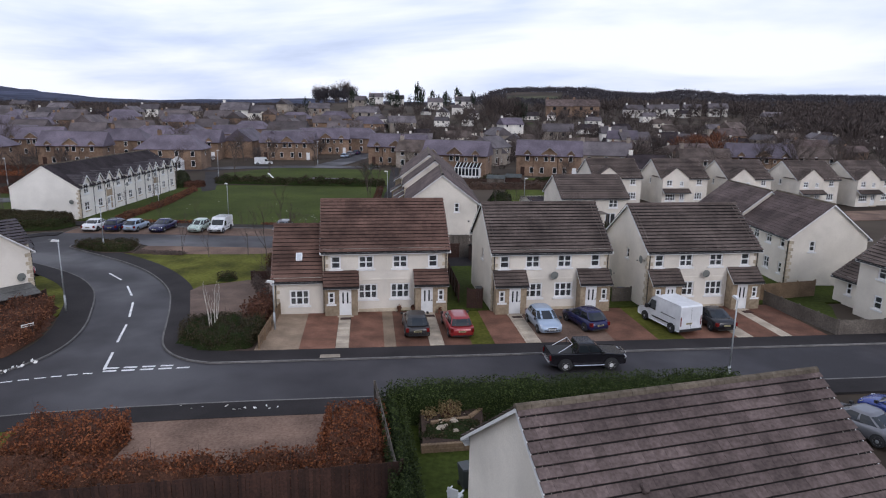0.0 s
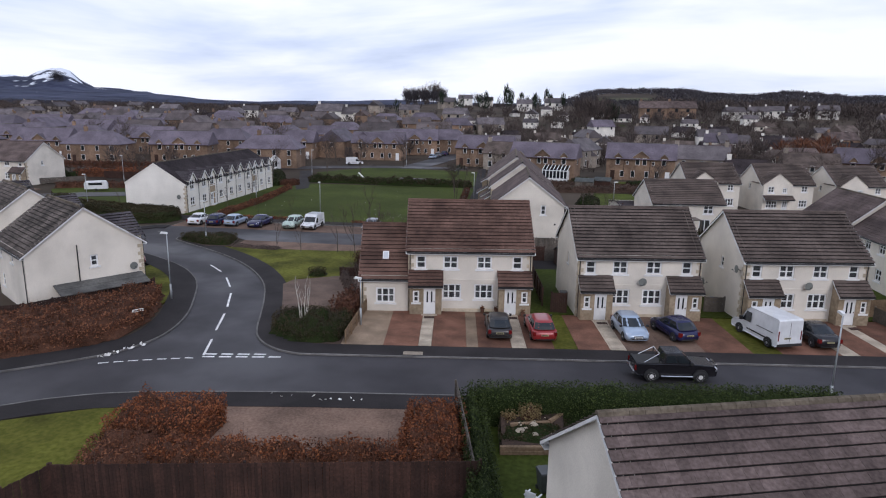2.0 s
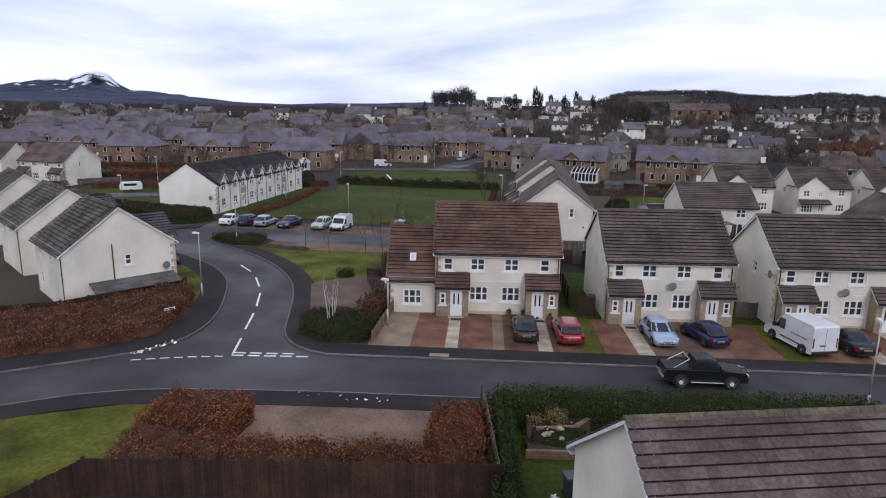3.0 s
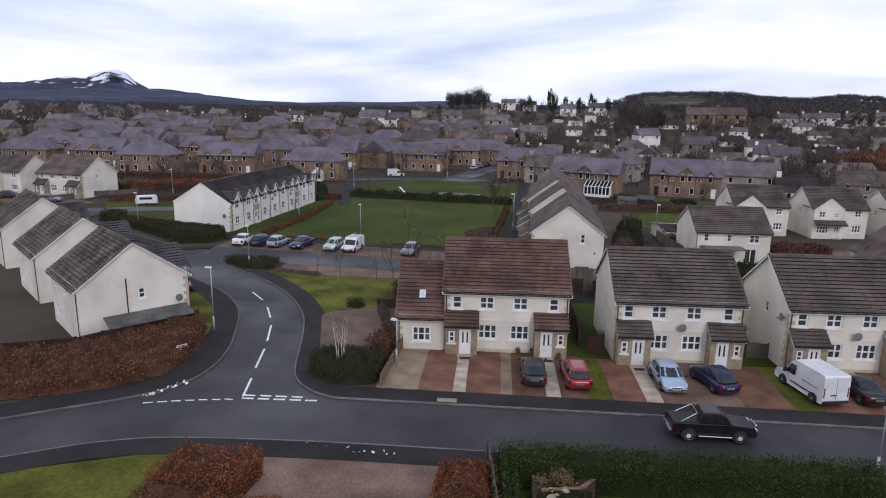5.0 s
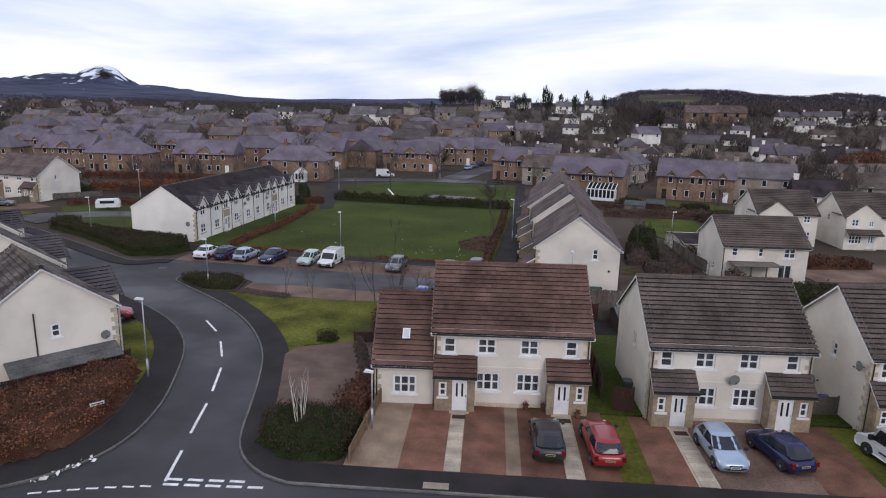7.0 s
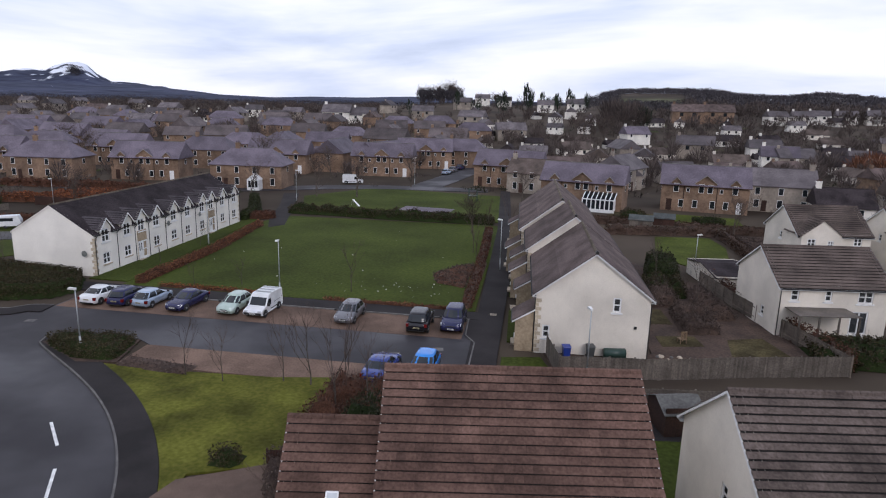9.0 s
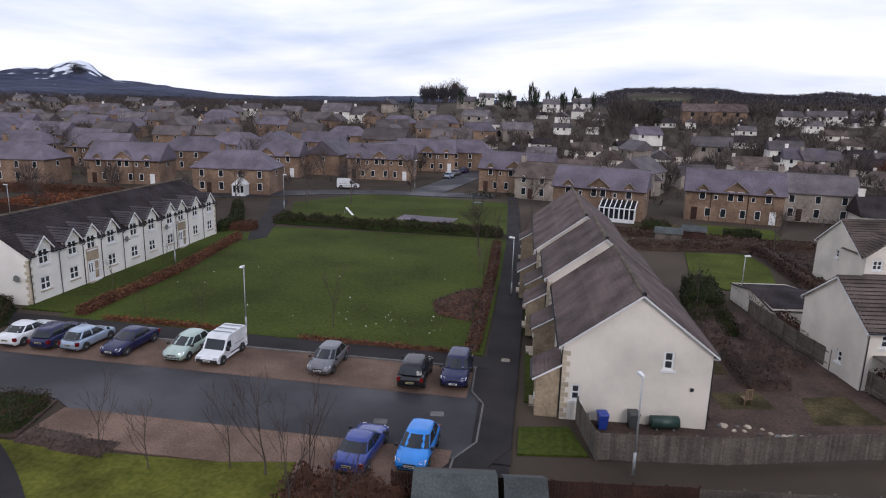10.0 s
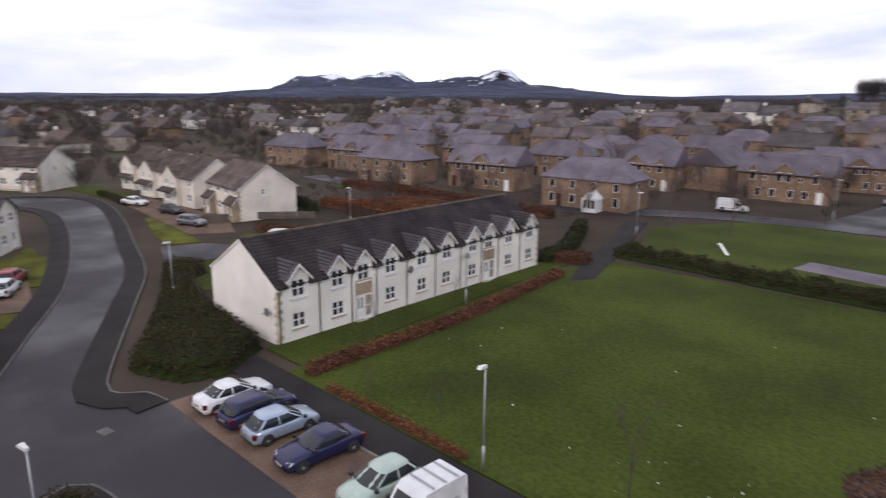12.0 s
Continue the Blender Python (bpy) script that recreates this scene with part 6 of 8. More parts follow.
wheelie_bin(pose(-1.7, 75.5, 0.02, 0, 0, 10), BIN_BLUE, "blue wheelie bin against the gable")
wheelie_bin(pose(0.1, 76.0, 0.02, 0, 0, 10), BIN_GREY, "dark grey wheelie bin against the gable")
tank = thing("oil_tank", "dark green cylindrical tank lying beside the gable", "tank", pose(1.9, 76.2, 0.05, 0, 0, 9))
part("drum", Shape().tube((-0.8, 0, 0.42), (0.8, 0, 0.42), 0.38, k=14), TANK_GREEN, tank, smooth=True)
for k in (-0.5, 0.5):
    part("foot", Shape().box(k - 0.06, k + 0.06, -0.3, 0.3, 0, 0.12), KERB, tank)
wheelie_bin(pose(3.3, 52.6, 0.06), BIN_GREY, "dark grey wheelie bin between two houses")
wheelie_bin(pose(15.5, 53.0, 0.06), BIN_BLUE, "blue wheelie bin between two houses")

wheelie_bin(pose(1.25, 24.9, 0.05, 0, 0, 20), BIN_GREY, "dark grey wheelie bin on the lawn by the gable")
seat = thing("garden_chair", "white plastic garden chair on the lawn by the gable", "chair", pose(0.75, 23.6, 0.05, 0, 0, 150))
part("seat", Shape().soft(-0.25, 0.25, -0.25, 0.25, 0.40, 0.45, 0.02), UPVC, seat)
part("backrest", Shape().soft(-0.25, 0.25, 0.21, 0.26, 0.45, 0.88, 0.03), UPVC, seat)
for a in (-1, 1):
    part("armrest", Shape().box(a * 0.27 - 0.03, a * 0.27 + 0.03, -0.22, 0.24, 0.62, 0.66), UPVC, seat)
    for b in (-1, 1):
        part("leg", Shape().box(a * 0.22 - 0.025, a * 0.22 + 0.025, b * 0.2 - 0.025, b * 0.2 + 0.025, 0, 0.40), UPVC, seat)
sign = thing("street_sign", "low white street name plate among the shrubs", "sign", pose(-28.0, 41.6, 0.2, 0, 0, 52) @ Matrix.Scale(0.8, 4))
for a in (-0.35, 0.35):
    part("post", Shape().box(a - 0.04, a + 0.04, 0.0, 0.06, 0, 1.15), GUTTER, sign)
plate = part("plate", Shape().box(-0.5, 0.5, -0.03, -0.002, 0.95, 1.2), PLATE_W, sign)
part("name_bar", Shape().box(-0.4, 0.4, -0.034, -0.031, 1.03, 1.11), PLATE_BAR, plate)

# pots and mats at the doors
for x, y, r in ((-3.2, 48.75, 0.17), (-2.1, 48.95, 0.19), (0.0, 48.3, 0.16)):
    pot = thing("flower_pot", "small terracotta pot of winter plants by the wall", "flower pot", pose(x, y, 0.09), "flower pots")
    part("pot", pooled(("clay_pot", r), lambda: Shape().loft([[(math.cos(a) * q, math.sin(a) * q, z) for a in (2 * math.pi * i / 12 for i in range(12))] for q, z in ((r * 0.7, 0), (r, 0.28), (r * 1.1, 0.28), (r * 1.1, 0.34), (r * 0.9, 0.34))]), PAVER), parent=pot)
    s = Shape()
    for k in range(60):
        a, q = random.uniform(0, 6.28), random.uniform(0, r * 1.2)
        x1, y1, z1 = math.cos(a) * q, math.sin(a) * q, random.uniform(0.3, 0.55)
        s.face((x1 - 0.05, y1, z1), (x1, y1 - 0.03, z1 + 0.03), (x1 + 0.05, y1 + 0.02, z1), (x1, y1 + 0.04, z1 + 0.02))
    tagged(part("plant", s, BEECH, pot), kind="stuff")
for h, u in ((HA, 1.67), (HA, 8.1), (HB, 1.67), (HB, 7.95), (HC, 1.67), (HC, 8.1)):
    mat_at = h.matrix_basis @ pose(u, -1.75, 0.1)
    mat = thing("doormat", "dark doormat on the path before a door", "doormat", mat_at, "doormats")
    part("mat", pooled(("door_mat",), lambda: Shape().soft(-0.4, 0.4, -0.25, 0.25, 0.0, 0.03, 0.012), FENCE), parent=mat)

# wooden chair and rubble in the overgrown garden
chair = thing("garden_chair", "weathered wooden garden chair on bare ground", "chair", pose(7.7, 80.9, 0.0, 0, 0, 200))
part("seat", Shape().box(-0.28, 0.28, -0.28, 0.28, 0.36, 0.41), FENCE_TAN, chair)
for k in range(4):
    part("slat", Shape().box(-0.25 + 0.14 * k, -0.16 + 0.14 * k, 0.24, 0.28, 0.45, 1.0), FENCE_TAN, chair)
part("top_rail", Shape().box(-0.28, 0.28, 0.24, 0.29, 1.0, 1.08), FENCE_TAN, chair)
for a in (-1, 1):
    for b in (-1, 1):
        part("leg", Shape().box(a * 0.25 - 0.03, a * 0.25 + 0.03, b * 0.25 - 0.03, b * 0.25 + 0.03, 0, 0.36), FENCE_TAN, chair)


def stone(m, r, mat=None, name="stone", label="grey garden stone lying on the soil"):
    e = part(name, Shape(), mat or KERB)
    bm = bmesh.new()
    bmesh.ops.create_icosphere(bm, subdivisions=2, radius=r)
    for v in bm.verts:
        v.co *= 1 + 0.35 * noise.noise(v.co * 2.2 / r + Vector((m.translation.x, 0, 0)))
        v.co.z *= 0.65
    bm.to_mesh(e.data)
    bm.free()
    e.matrix_basis = m
    return tagged(e, label, "stone", "garden stones")


for k in range(14):
    stone(pose(5.2 + 0.35 * k + random.uniform(-0.1, 0.1), 77.4 - 0.05 * k + random.uniform(-0.5, 0.5), 0.05), random.uniform(0.12, 0.26), SLAB if k % 3 else KERB)

# timber-edged rockery in the near garden
patch("lawn", [(-2.9, 33.6), (17.0, 35.9), (16.5, 24.5), (2.4, 20.8), (2.4, 6), (-1.2, 6), (-1.2, 22)], 0.04, GRASS, "garden lawn behind the near house", "lawn")
rock = thing("rockery", "raised rockery bed edged with old timber sleepers", "rockery", pose(-0.8, 27.75, 0.04, 0, 0, 6))
part("soil", Shape().loft([[(0, 0, 0), (3.2, 0.2, 0), (3.6, 3.2, 0), (0.1, 3.6, 0)], [(0.1, 0.1, 0.35), (3.0, 0.3, 0.35), (3.4, 3.1, 0.75), (0.2, 3.4, 0.75)]]), EARTH, rock)
for a, b, z in (((0, -0.1), (2.9, 0.05), 0.0), ((0, -0.08), (2.9, 0.07), 0.2), ((2.95, 0.1), (3.6, 1.6), 0.0), ((0.6, 1.6), (2.6, 2.0), 0.5), ((2.6, 2.0), (3.4, 2.9), 0.55)):
    d = Vector(b) - Vector(a)
    part("sleeper", Shape().soft(0, d.length, -0.1, 0.1, 0, 0.2), FENCE_TAN, rock, m=pose(a[0], a[1], z, 0, 0, math.degrees(math.atan2(d.y, d.x))))
for k in range(9):
    stone(pose(-0.4 + random.uniform(0, 2.6), 28.5 + random.uniform(0, 2.0), 0.62), random.uniform(0.12, 0.28), SLAB)

# garden shed roofs and small buildings behind the back fence


def shed(x, y, rot, w, d, h, mat, roof, label):
    e = thing("garden_shed", label, "shed", pose(x, y, 0.05, 0, 0, rot), "garden sheds")
    s = Shape()
    sides = side_frame(w, d)
    for side, (o, u, n, turn) in sides.items():
        wall_panel(s, o, u, n, d if side in ("left", "right") else w, h, [(w / 2, 0.02, 0.8, 1.75)] if side == "front" else (), 0.06, 0.5 if side in ("left", "right") else 0, 0)
    part("wall", s, mat, e)
    part("door", Shape().box(w / 2 - 0.39, w / 2 + 0.39, 0.0, 0.05, 0.03, 1.76), mat, e)
    for k, a in ((0, -0.15), (1, d + 0.15)):
        part("roof_panel", Shape().loft([[(-0.15, a, h - 0.14), (w + 0.15, a, h - 0.14), (w + 0.15, d / 2, h + 0.5), (-0.15, d / 2, h + 0.5)], [(-0.15, a, h - 0.1), (w + 0.15, a, h - 0.1), (w + 0.15, d / 2, h + 0.55), (-0.15, d / 2, h + 0.55)]]), roof, e)
    return e


shed(-10.4, 63.6, 8, 3.4, 2.6, 1.95, FENCE_GREY, FELT, "grey timber shed with green-grey felt roof")
shed(-6.5, 64.3, 8, 1.6, 2.2, 1.9, FENCE_GREY, FELT, "small grey timber shed with felt roof")
shed(3.6, 64.6, 14, 2.3, 2.6, 1.5, FENCE, FELT_GREY, "low dark timber shed with a grey felt roof")
shed(10.6, 66.2, 8, 3.4, 2.6, 1.8, FENCE_GREY, FELT, "grey timber shed with grey-green felt roof")
shed(9.0, 128.5, -10, 3.4, 2.6, 2.0, FENCE_GREY, FELT, "grey garden shed with pale felt roof")
shed(13.0, 131.0, -10, 3.0, 2.6, 2.0, FENCE, FELT, "dark garden shed with felt roof")
shed(14.0, 96.6, 8, 5.2, 8.5, 1.7, HARL, SLATE_DARK, "low rendered garage with dark slate roof")

# slabs of the paths to the doors
slab = pooled(("slab",), lambda: Shape().soft(0.015, 0.885, 0.012, 0.44, 0, 0.03, 0.012), SLAB)
for s0, d1 in ((8.5, 9.3), (14.9, 9.3), (21.7, 8.6)):
    e = thing("slab_path", "path of pale square concrete slabs to a door", "path", pose(*st(s0, 1.95), 0.086, 0, 0, math.degrees(SA)), kind="structure")
    for k in range(int((d1 - 1.95) / 0.455)):
        part("slab", slab, parent=e, m=pose(random.uniform(-0.01, 0.01), 0.455 * k, random.uniform(0, 0.006), 0, 0, random.uniform(-0.5, 0.5)))

caravan = thing("caravan", "white touring caravan parked in a garden", "caravan", pose(-77.0, 106.0, 0.1, 0, 0, 30) @ Matrix.Scale(0.72, 4))
part("body", Shape().loft([[(x, -1.0, 0.45), (x, 1.0, 0.45), (x, 1.0, h), (x, -1.0, h)] for x, h in ((-2.6, 1.7), (-2.3, 2.3), (2.2, 2.4), (2.6, 1.5))]), C_WHITE, caravan)
part("window", Shape().box(-1.6, 1.4, -1.02, -1.0, 1.4, 2.0), CARGLASS, caravan)
for y in (-1, 1):
    part("wheel", Shape().tube((0, y * 0.8, 0.3), (0, y * 1.0, 0.3), 0.3, k=12), RUBBER, caravan)
board_fence([(-96.4, 105.2), (-93.0, 112.5), (-88.0, 118.5)], 1.1, FENCE_GREY, "weathered grey fence beside a white house")
board_fence([(-88, 124), (-70, 124), (-62, 121)], 1.5, FENCE, "dark boarded fence between gardens")
board_fence([(23.2, 129.6), (14, 129.2), (6, 127.9)], 1.2, FENCE_GREY, "weathered grey fence round a garden")
table = thing("garden_table", "white garden table in a back garden", "table", pose(19.5, 130, 0.0, 0, 0, -10))
part("tabletop", Shape().soft(-1.1, 1.1, -0.6, 0.6, 0.7, 0.78), UPVC, table)
for a in (-1, 1):
    for b in (-1, 1):
        part("leg", Shape().box(a * 0.95 - 0.05, a * 0.95 + 0.05, b * 0.45 - 0.05, b * 0.45 + 0.05, 0, 0.7), UPVC, table)

# ---------- plants ----------
def leaf_cloud(s, pts, size, up=0.3):
    """Small bent leaves at the points."""
    for p in pts:
        r = size * random.uniform(0.6, 1.4)
        a = Vector((random.gauss(0, 1), random.gauss(0, 1), random.gauss(0, 1) * 0.7)).normalized()
        b = a.cross(Vector((random.gauss(0, 1), random.gauss(0, 1), random.gauss(0, 1)))).normalized()
        p = Vector(p)
        n = len(s.v)
        s.v += [tuple(p - a * r), tuple(p + b * r * 0.55 + Vector((0, 0, r * up))), tuple(p + a * r), tuple(p - b * r * 0.55)]
        s.f.append((n, n + 1, n + 2, n + 3))


def inside(poly, x, y):
    c, j = False, len(poly) - 1
    for i in range(len(poly)):
        (xi, yi), (xj, yj) = poly[i], poly[j]
        if (yi > y) != (yj > y) and x < (xj - xi) * (y - yi) / (yj - yi) + xi:
            c = not c
        j = i
    return c


def edge_distance(poly, x, y):
    best, p = 1e9, Vector((x, y))
    for a, b in zip(poly, poly[1:] + poly[:1]):
        a, b = Vector(a), Vector(b)
        t = min(max((p - a).dot(b - a) / max((b - a).length_squared, 1e-9), 0), 1)
        best = min(best, (p - a.lerp(b, t)).length)
    return best


def thicket(name, poly, high, leaf_mat, label, category="hedge", dense=55, size=0.1, rough=0.35, core=None, z=0.05, soft=0.5, twigs=0, cell=0.35, group=""):
    """A mass of shrubs over a polygon: an uneven dark core, leaves over it and twigs that stick out."""
    cx, cy = sum(p[0] for p in poly) / len(poly), sum(p[1] for p in poly) / len(poly)
    e = thing(name, label, category, pose(cx, cy, z), group)
    loc = [(x - cx, y - cy) for x, y in poly]
    xs, ys = [p[0] for p in loc], [p[1] for p in loc]

    def top(x, y):
        d = edge_distance(loc, x, y)
        q = Vector((x + cx, y + cy, high))
        h = high * min(1.0, (d / soft) ** 0.5) if d < soft else high
        return max(0.02, h * (1 + rough * noise.noise(q * 0.9) + rough * 0.6 * noise.noise(q * 2.7)))
    nx, ny = max(2, int((max(xs) - min(xs)) / cell)), max(2, int((max(ys) - min(ys)) / cell))
    s = Shape()
    index = {}
    for i in range(nx + 1):
        for j in range(ny + 1):
            x, y = min(xs) + (max(xs) - min(xs)) * i / nx, min(ys) + (max(ys) - min(ys)) * j / ny
            ok = inside(loc, x, y)
            index[i, j] = len(s.v)
            s.v.append((x, y, top(x, y) * 0.88 if ok else -0.05))
    for i in range(nx):
        for j in range(ny):
            q = (index[i, j], index[i + 1, j], index[i + 1, j + 1], index[i, j + 1])
            if any(s.v[k][2] > 0 for k in q):
                s.f.append(q)
    part("undergrowth", s, core or (GREEN_CORE if leaf_mat in (HEDGE, SHRUB, SHRUB_BROWN) else RUSSET_CORE), e, smooth=True)
    area = abs(sum(a[0] * b[1] - b[0] * a[1] for a, b in zip(loc, loc[1:] + loc[:1]))) / 2
    rim = sum((Vector(a) - Vector(b)).length for a, b in zip(loc, loc[1:] + loc[:1]))
    f, pts, want = Shape(), [], int(area * dense)
    tries = 0
    while len(pts) < want and tries < want * 6:
        tries += 1
        x, y = random.uniform(min(xs), max(xs)), random.uniform(min(ys), max(ys))
        if inside(loc, x, y):
            pts.append((x, y, top(x, y) * random.uniform(0.86, 1.06)))
    for a, b in zip(loc, loc[1:] + loc[:1]):
        a, b = Vector(a), Vector(b)
        n = Vector((-(b - a).y, (b - a).x)).normalized()
        for _ in range(int((b - a).length * high * dense * 0.9)):
            p = a.lerp(b, random.random()) + n * random.uniform(-0.12, 0.2)
            pts.append((p.x, p.y, random.random() * high * 0.95))
    leaf_cloud(f, pts, size)
    tagged(part("foliage", f, leaf_mat, e), kind="stuff")
    if twigs:
        t = Shape()
        for _ in range(int(area * twigs)):
            x, y = random.uniform(min(xs), max(xs)), random.uniform(min(ys), max(ys))
            if inside(loc, x, y):
                h = top(x, y)
                t.tube((x, y, h * 0.5), (x + random.gauss(0, 0.2), y + random.gauss(0, 0.2), h + random.uniform(0.1, 0.5)), 0.012, 0.004, 3)
        tagged(part("twig_growth", t, TWIG, e), kind="stuff")
    return e


def hedge(line, wide, high, mat, label, dense=60, size=0.1, rough=0.16, core=None, z=0.05, name="hedge", twigs=0):
    line = smooth_line(line, 3.0)
    return thicket(name, offset(line, wide / 2) + offset(line, -wide / 2)[::-1], high, mat, label, "hedge", dense, size, rough, core, z, 0.3, twigs, 0.4)


# near beech hedge and its blocks
thicket("hedge", [(-18.6, 21.9), (-2.0, 25.0), (-2.2, 26.5), (-4.8, 26.3), (-10, 25.5), (-15.0, 24.9), (-15.2, 27.4), (-19.2, 26.8), (-19.4, 24.6)], 1.05, BEECH_MID, "russet beech hedge in winter leaf behind a dark fence", dense=180, size=0.062, rough=0.6, twigs=16, cell=0.3)
thicket("hedge", [(-19.2, 24.9), (-15.0, 25.6), (-14.8, 28.5), (-18.9, 27.8)], 1.75, BEECH, "bright russet beech hedge block beside the footway", dense=230, size=0.062, rough=0.45, twigs=16, cell=0.3)
thicket("hedge", [(-16.0, 23.2), (-3.0, 25.2), (-3.1, 26.2), (-15.8, 24.6)], 1.35, BEECH, "clipped russet beech hedge along the fence", dense=180, size=0.062, rough=0.6, twigs=16, cell=0.3)
thicket("hedge", [(-5.3, 26.0), (-2.2, 26.4), (-2.9, 30.4), (-5.5, 30.0)], 1.5, BEECH, "bright russet beech hedge beside a green hedge", dense=240, size=0.062, rough=0.3, twigs=6, cell=0.3)
patch("driveway", [(-17.4, 30.2), (-15.6, 25.4), (-4.6, 26.2), (-5.6, 31.55)], 0.075, PAVER_LOT, "brown block-paved parking space behind a hedge", "driveway")
patch("lawn", [(-44, 12.0), (-33.5, 21.0), (-27.0, 26.2), (-22.0, 28.9), (-17.6, 30.1), (-18.4, 26), (-18.7, 20.6), (-21.8, 11.6), (-30, 4)], 0.07, GRASS_BRIGHT, "bright green lawn beside the footway", "lawn")
patch("garden_soil", [(-5.4, 31.55), (-4.4, 26.2), (-1.2, 22), (-3.2, 31.75)], 0.065, EARTH, "dark soil under the hedges", "soil")
hedge([(-1.0, 21.6), (-2.55, 31.4)], 0.95, 1.65, HEDGE, "dense clipped green hedge", 260, 0.05)
hedge([(-2.5, 31.1), (5, 31.9), (16.6, 33.5)], 1.7, 1.85, HEDGE, "dense clipped green hedge beside the road", 260, 0.05)
thicket("shrub", [(0.1, 30.2), (0.5, 29.9), (1.0, 30.1), (1.1, 30.6), (0.7, 30.9), (0.2, 30.8)], 0.75, TAN_GRASS, "tawny clipped bush in the rockery", "shrub", 420, 0.05, 0.2, z=0.6)
thicket("shrub", [(-0.8, 30.0), (-0.4, 29.8), (-0.1, 30.1), (-0.2, 30.5), (-0.7, 30.5)], 0.55, TAN_GRASS, "pale dry grass clump in the rockery", "shrub", 300, 0.05, 0.5, z=0.5)
thicket("ground_cover", [(-0.8, 28.2), (2.2, 28.5), (2.6, 30.8), (-0.9, 30.8)], 0.22, SHRUB_BROWN, "low dull ground cover in the rockery", "plants", 130, 0.06, 0.9, z=0.42)

# thicket on the bank at the bend
thicket("shrub", [(-43, 30.5), (-34.4, 33.2), (-29.9, 35.9), (-27.9, 38.6), (-27.6, 41.4), (-28.6, 44.6), (-30.0, 48.0), (-31.0, 48.3), (-36.3, 39.6), (-43, 36.0)], 1.2, BEECH_MID, "tangled russet winter shrubs on the corner bank", "shrub", 120, 0.075, 0.6, twigs=20)
patch("lawn", [(-29.0, 46.4), (-29.3, 48.8), (-31.2, 53.0), (-33.6, 56.0), (-37.0, 58.4), (-37.4, 55.8), (-34.6, 52.6), (-31.2, 48.6), (-30.4, 47.4)], 0.08, GRASS_BRIGHT, "small bright grass verge by the gable", "lawn")
# corner bed by the wing
thicket("shrub", [(-17.6, 41.3), (-15.2, 39.9), (-12.5, 40.5), (-12.7, 44.8), (-14.2, 45.4), (-18.0, 44.8), (-18.3, 43.6)], 1.05, SHRUB_BROWN, "dull green-brown low shrubs in the corner bed", "shrub", 150, 0.06, 0.6, twigs=14)
thicket("shrub", [(-14.6, 45.2), (-12.9, 45.2), (-13.0, 48.6), (-14.2, 48.4)], 1.7, BEECH_DULL, "russet bare shrubs beside the house wing", "shrub", 70, 0.10, 0.5, twigs=10)
hedge([(-13.4, 48.6), (-15.2, 53), (-17.0, 57.2), (-15.8, 62), (-15.2, 66)], 0.5, 1.1, TWIG, "thin brown winter hedge beside the yard", 40, 0.06, 0.6, core=EARTH, twigs=40)
thicket("shrub", [(-20.4, 56.9), (-19.4, 56.6), (-18.7, 57.2), (-19.3, 58.0), (-20.3, 57.8)], 0.8, SHRUB_BROWN, "small dark bush at the lawn edge", "shrub", 160, 0.06, 0.3)
thicket("shrub", [(-40.6, 70.0), (-39.8, 71.1), (-34.4, 71.6), (-33.6, 68.0), (-36.2, 67.6), (-38.4, 68.6)], 0.85, SHRUB_BROWN, "low dull green-brown shrubs at the car park corner", "shrub", 150, 0.065, 0.35, twigs=4)
thicket("shrub", [(-33.0, 67.2), (-27.4, 66.6), (-27.6, 68.1), (-33.0, 68.8)], 0.22, TWIG, "thin brown ground cover beside the bays", "shrub", 50, 0.07, 0.7, core=EARTH)
thicket("shrub", [(-16.9, 60.5), (-11.2, 61.5), (-10.9, 65.8), (-16.6, 66.0)], 1.6, BEECH_DULL, "overgrown brown shrubs behind the wing", "shrub", 80, 0.08, 0.6, twigs=18)
thicket("shrub", [(-14.5, 58.6), (-10.8, 59.0), (-11.0, 63.5), (-14.0, 63.0)], 2.0, SHRUB, "dark evergreen shrubs behind the wing", "shrub", 150, 0.065, 0.5, twigs=3)

# around the green and the apartment block
thicket("hedge", [(-52.6, 78.2), (-48.6, 79.8), (-47.6, 82.4), (-50.2, 86.2), (-60.5, 87.6), (-71.5, 90.6), (-74.5, 90.2), (-66, 86.3), (-58, 81.8)], 1.25, SHRUB_BROWN, "dark clipped hedge before the apartment block gable", dense=110, size=0.08, rough=0.2)
hedge([(-43.6, 85.8), (-43.7, 92), (-43.6, 100), (-44.6, 110), (-45.4, 118)], 0.85, 0.75, BEECH_MID, "low russet beech hedge along the green", 95, 0.085, 0.45, twigs=6)
patch("garden_soil", [(-44.4, 96), (-43.0, 96), (-44.2, 110), (-45.0, 118), (-46.6, 118), (-45.6, 106)], 0.068, EARTH, "bare soil strip beside the low hedge", "soil")
hedge([(-41.2, 85.6), (-36, 85.6), (-29.8, 85.4)], 0.42, 0.42, BEECH, "low russet beech hedge behind the bays", 90, 0.08, 0.3)
hedge([(-24, 85.2), (-19.8, 85.1), (-12, 85.0)], 0.4, 0.35, BEECH_MID, "sparse low beech hedge behind the bays", 80, 0.08, 0.5)
hedge([(-10.5, 85.4), (-10.7, 96), (-11.2, 112), (-11.8, 124)], 0.8, 0.6, BEECH_DULL, "low russet beech hedge along the footpath", 60, 0.09, 0.5, core=EARTH, twigs=10)
hedge([(-45.5, 130), (-38, 130.2), (-28, 129.2), (-19, 129.4), (-11.6, 129.0)], 2.2, 1.15, SHRUB_BROWN, "thick dull brown-green hedge across the green", 60, 0.12, 0.75, twigs=12)
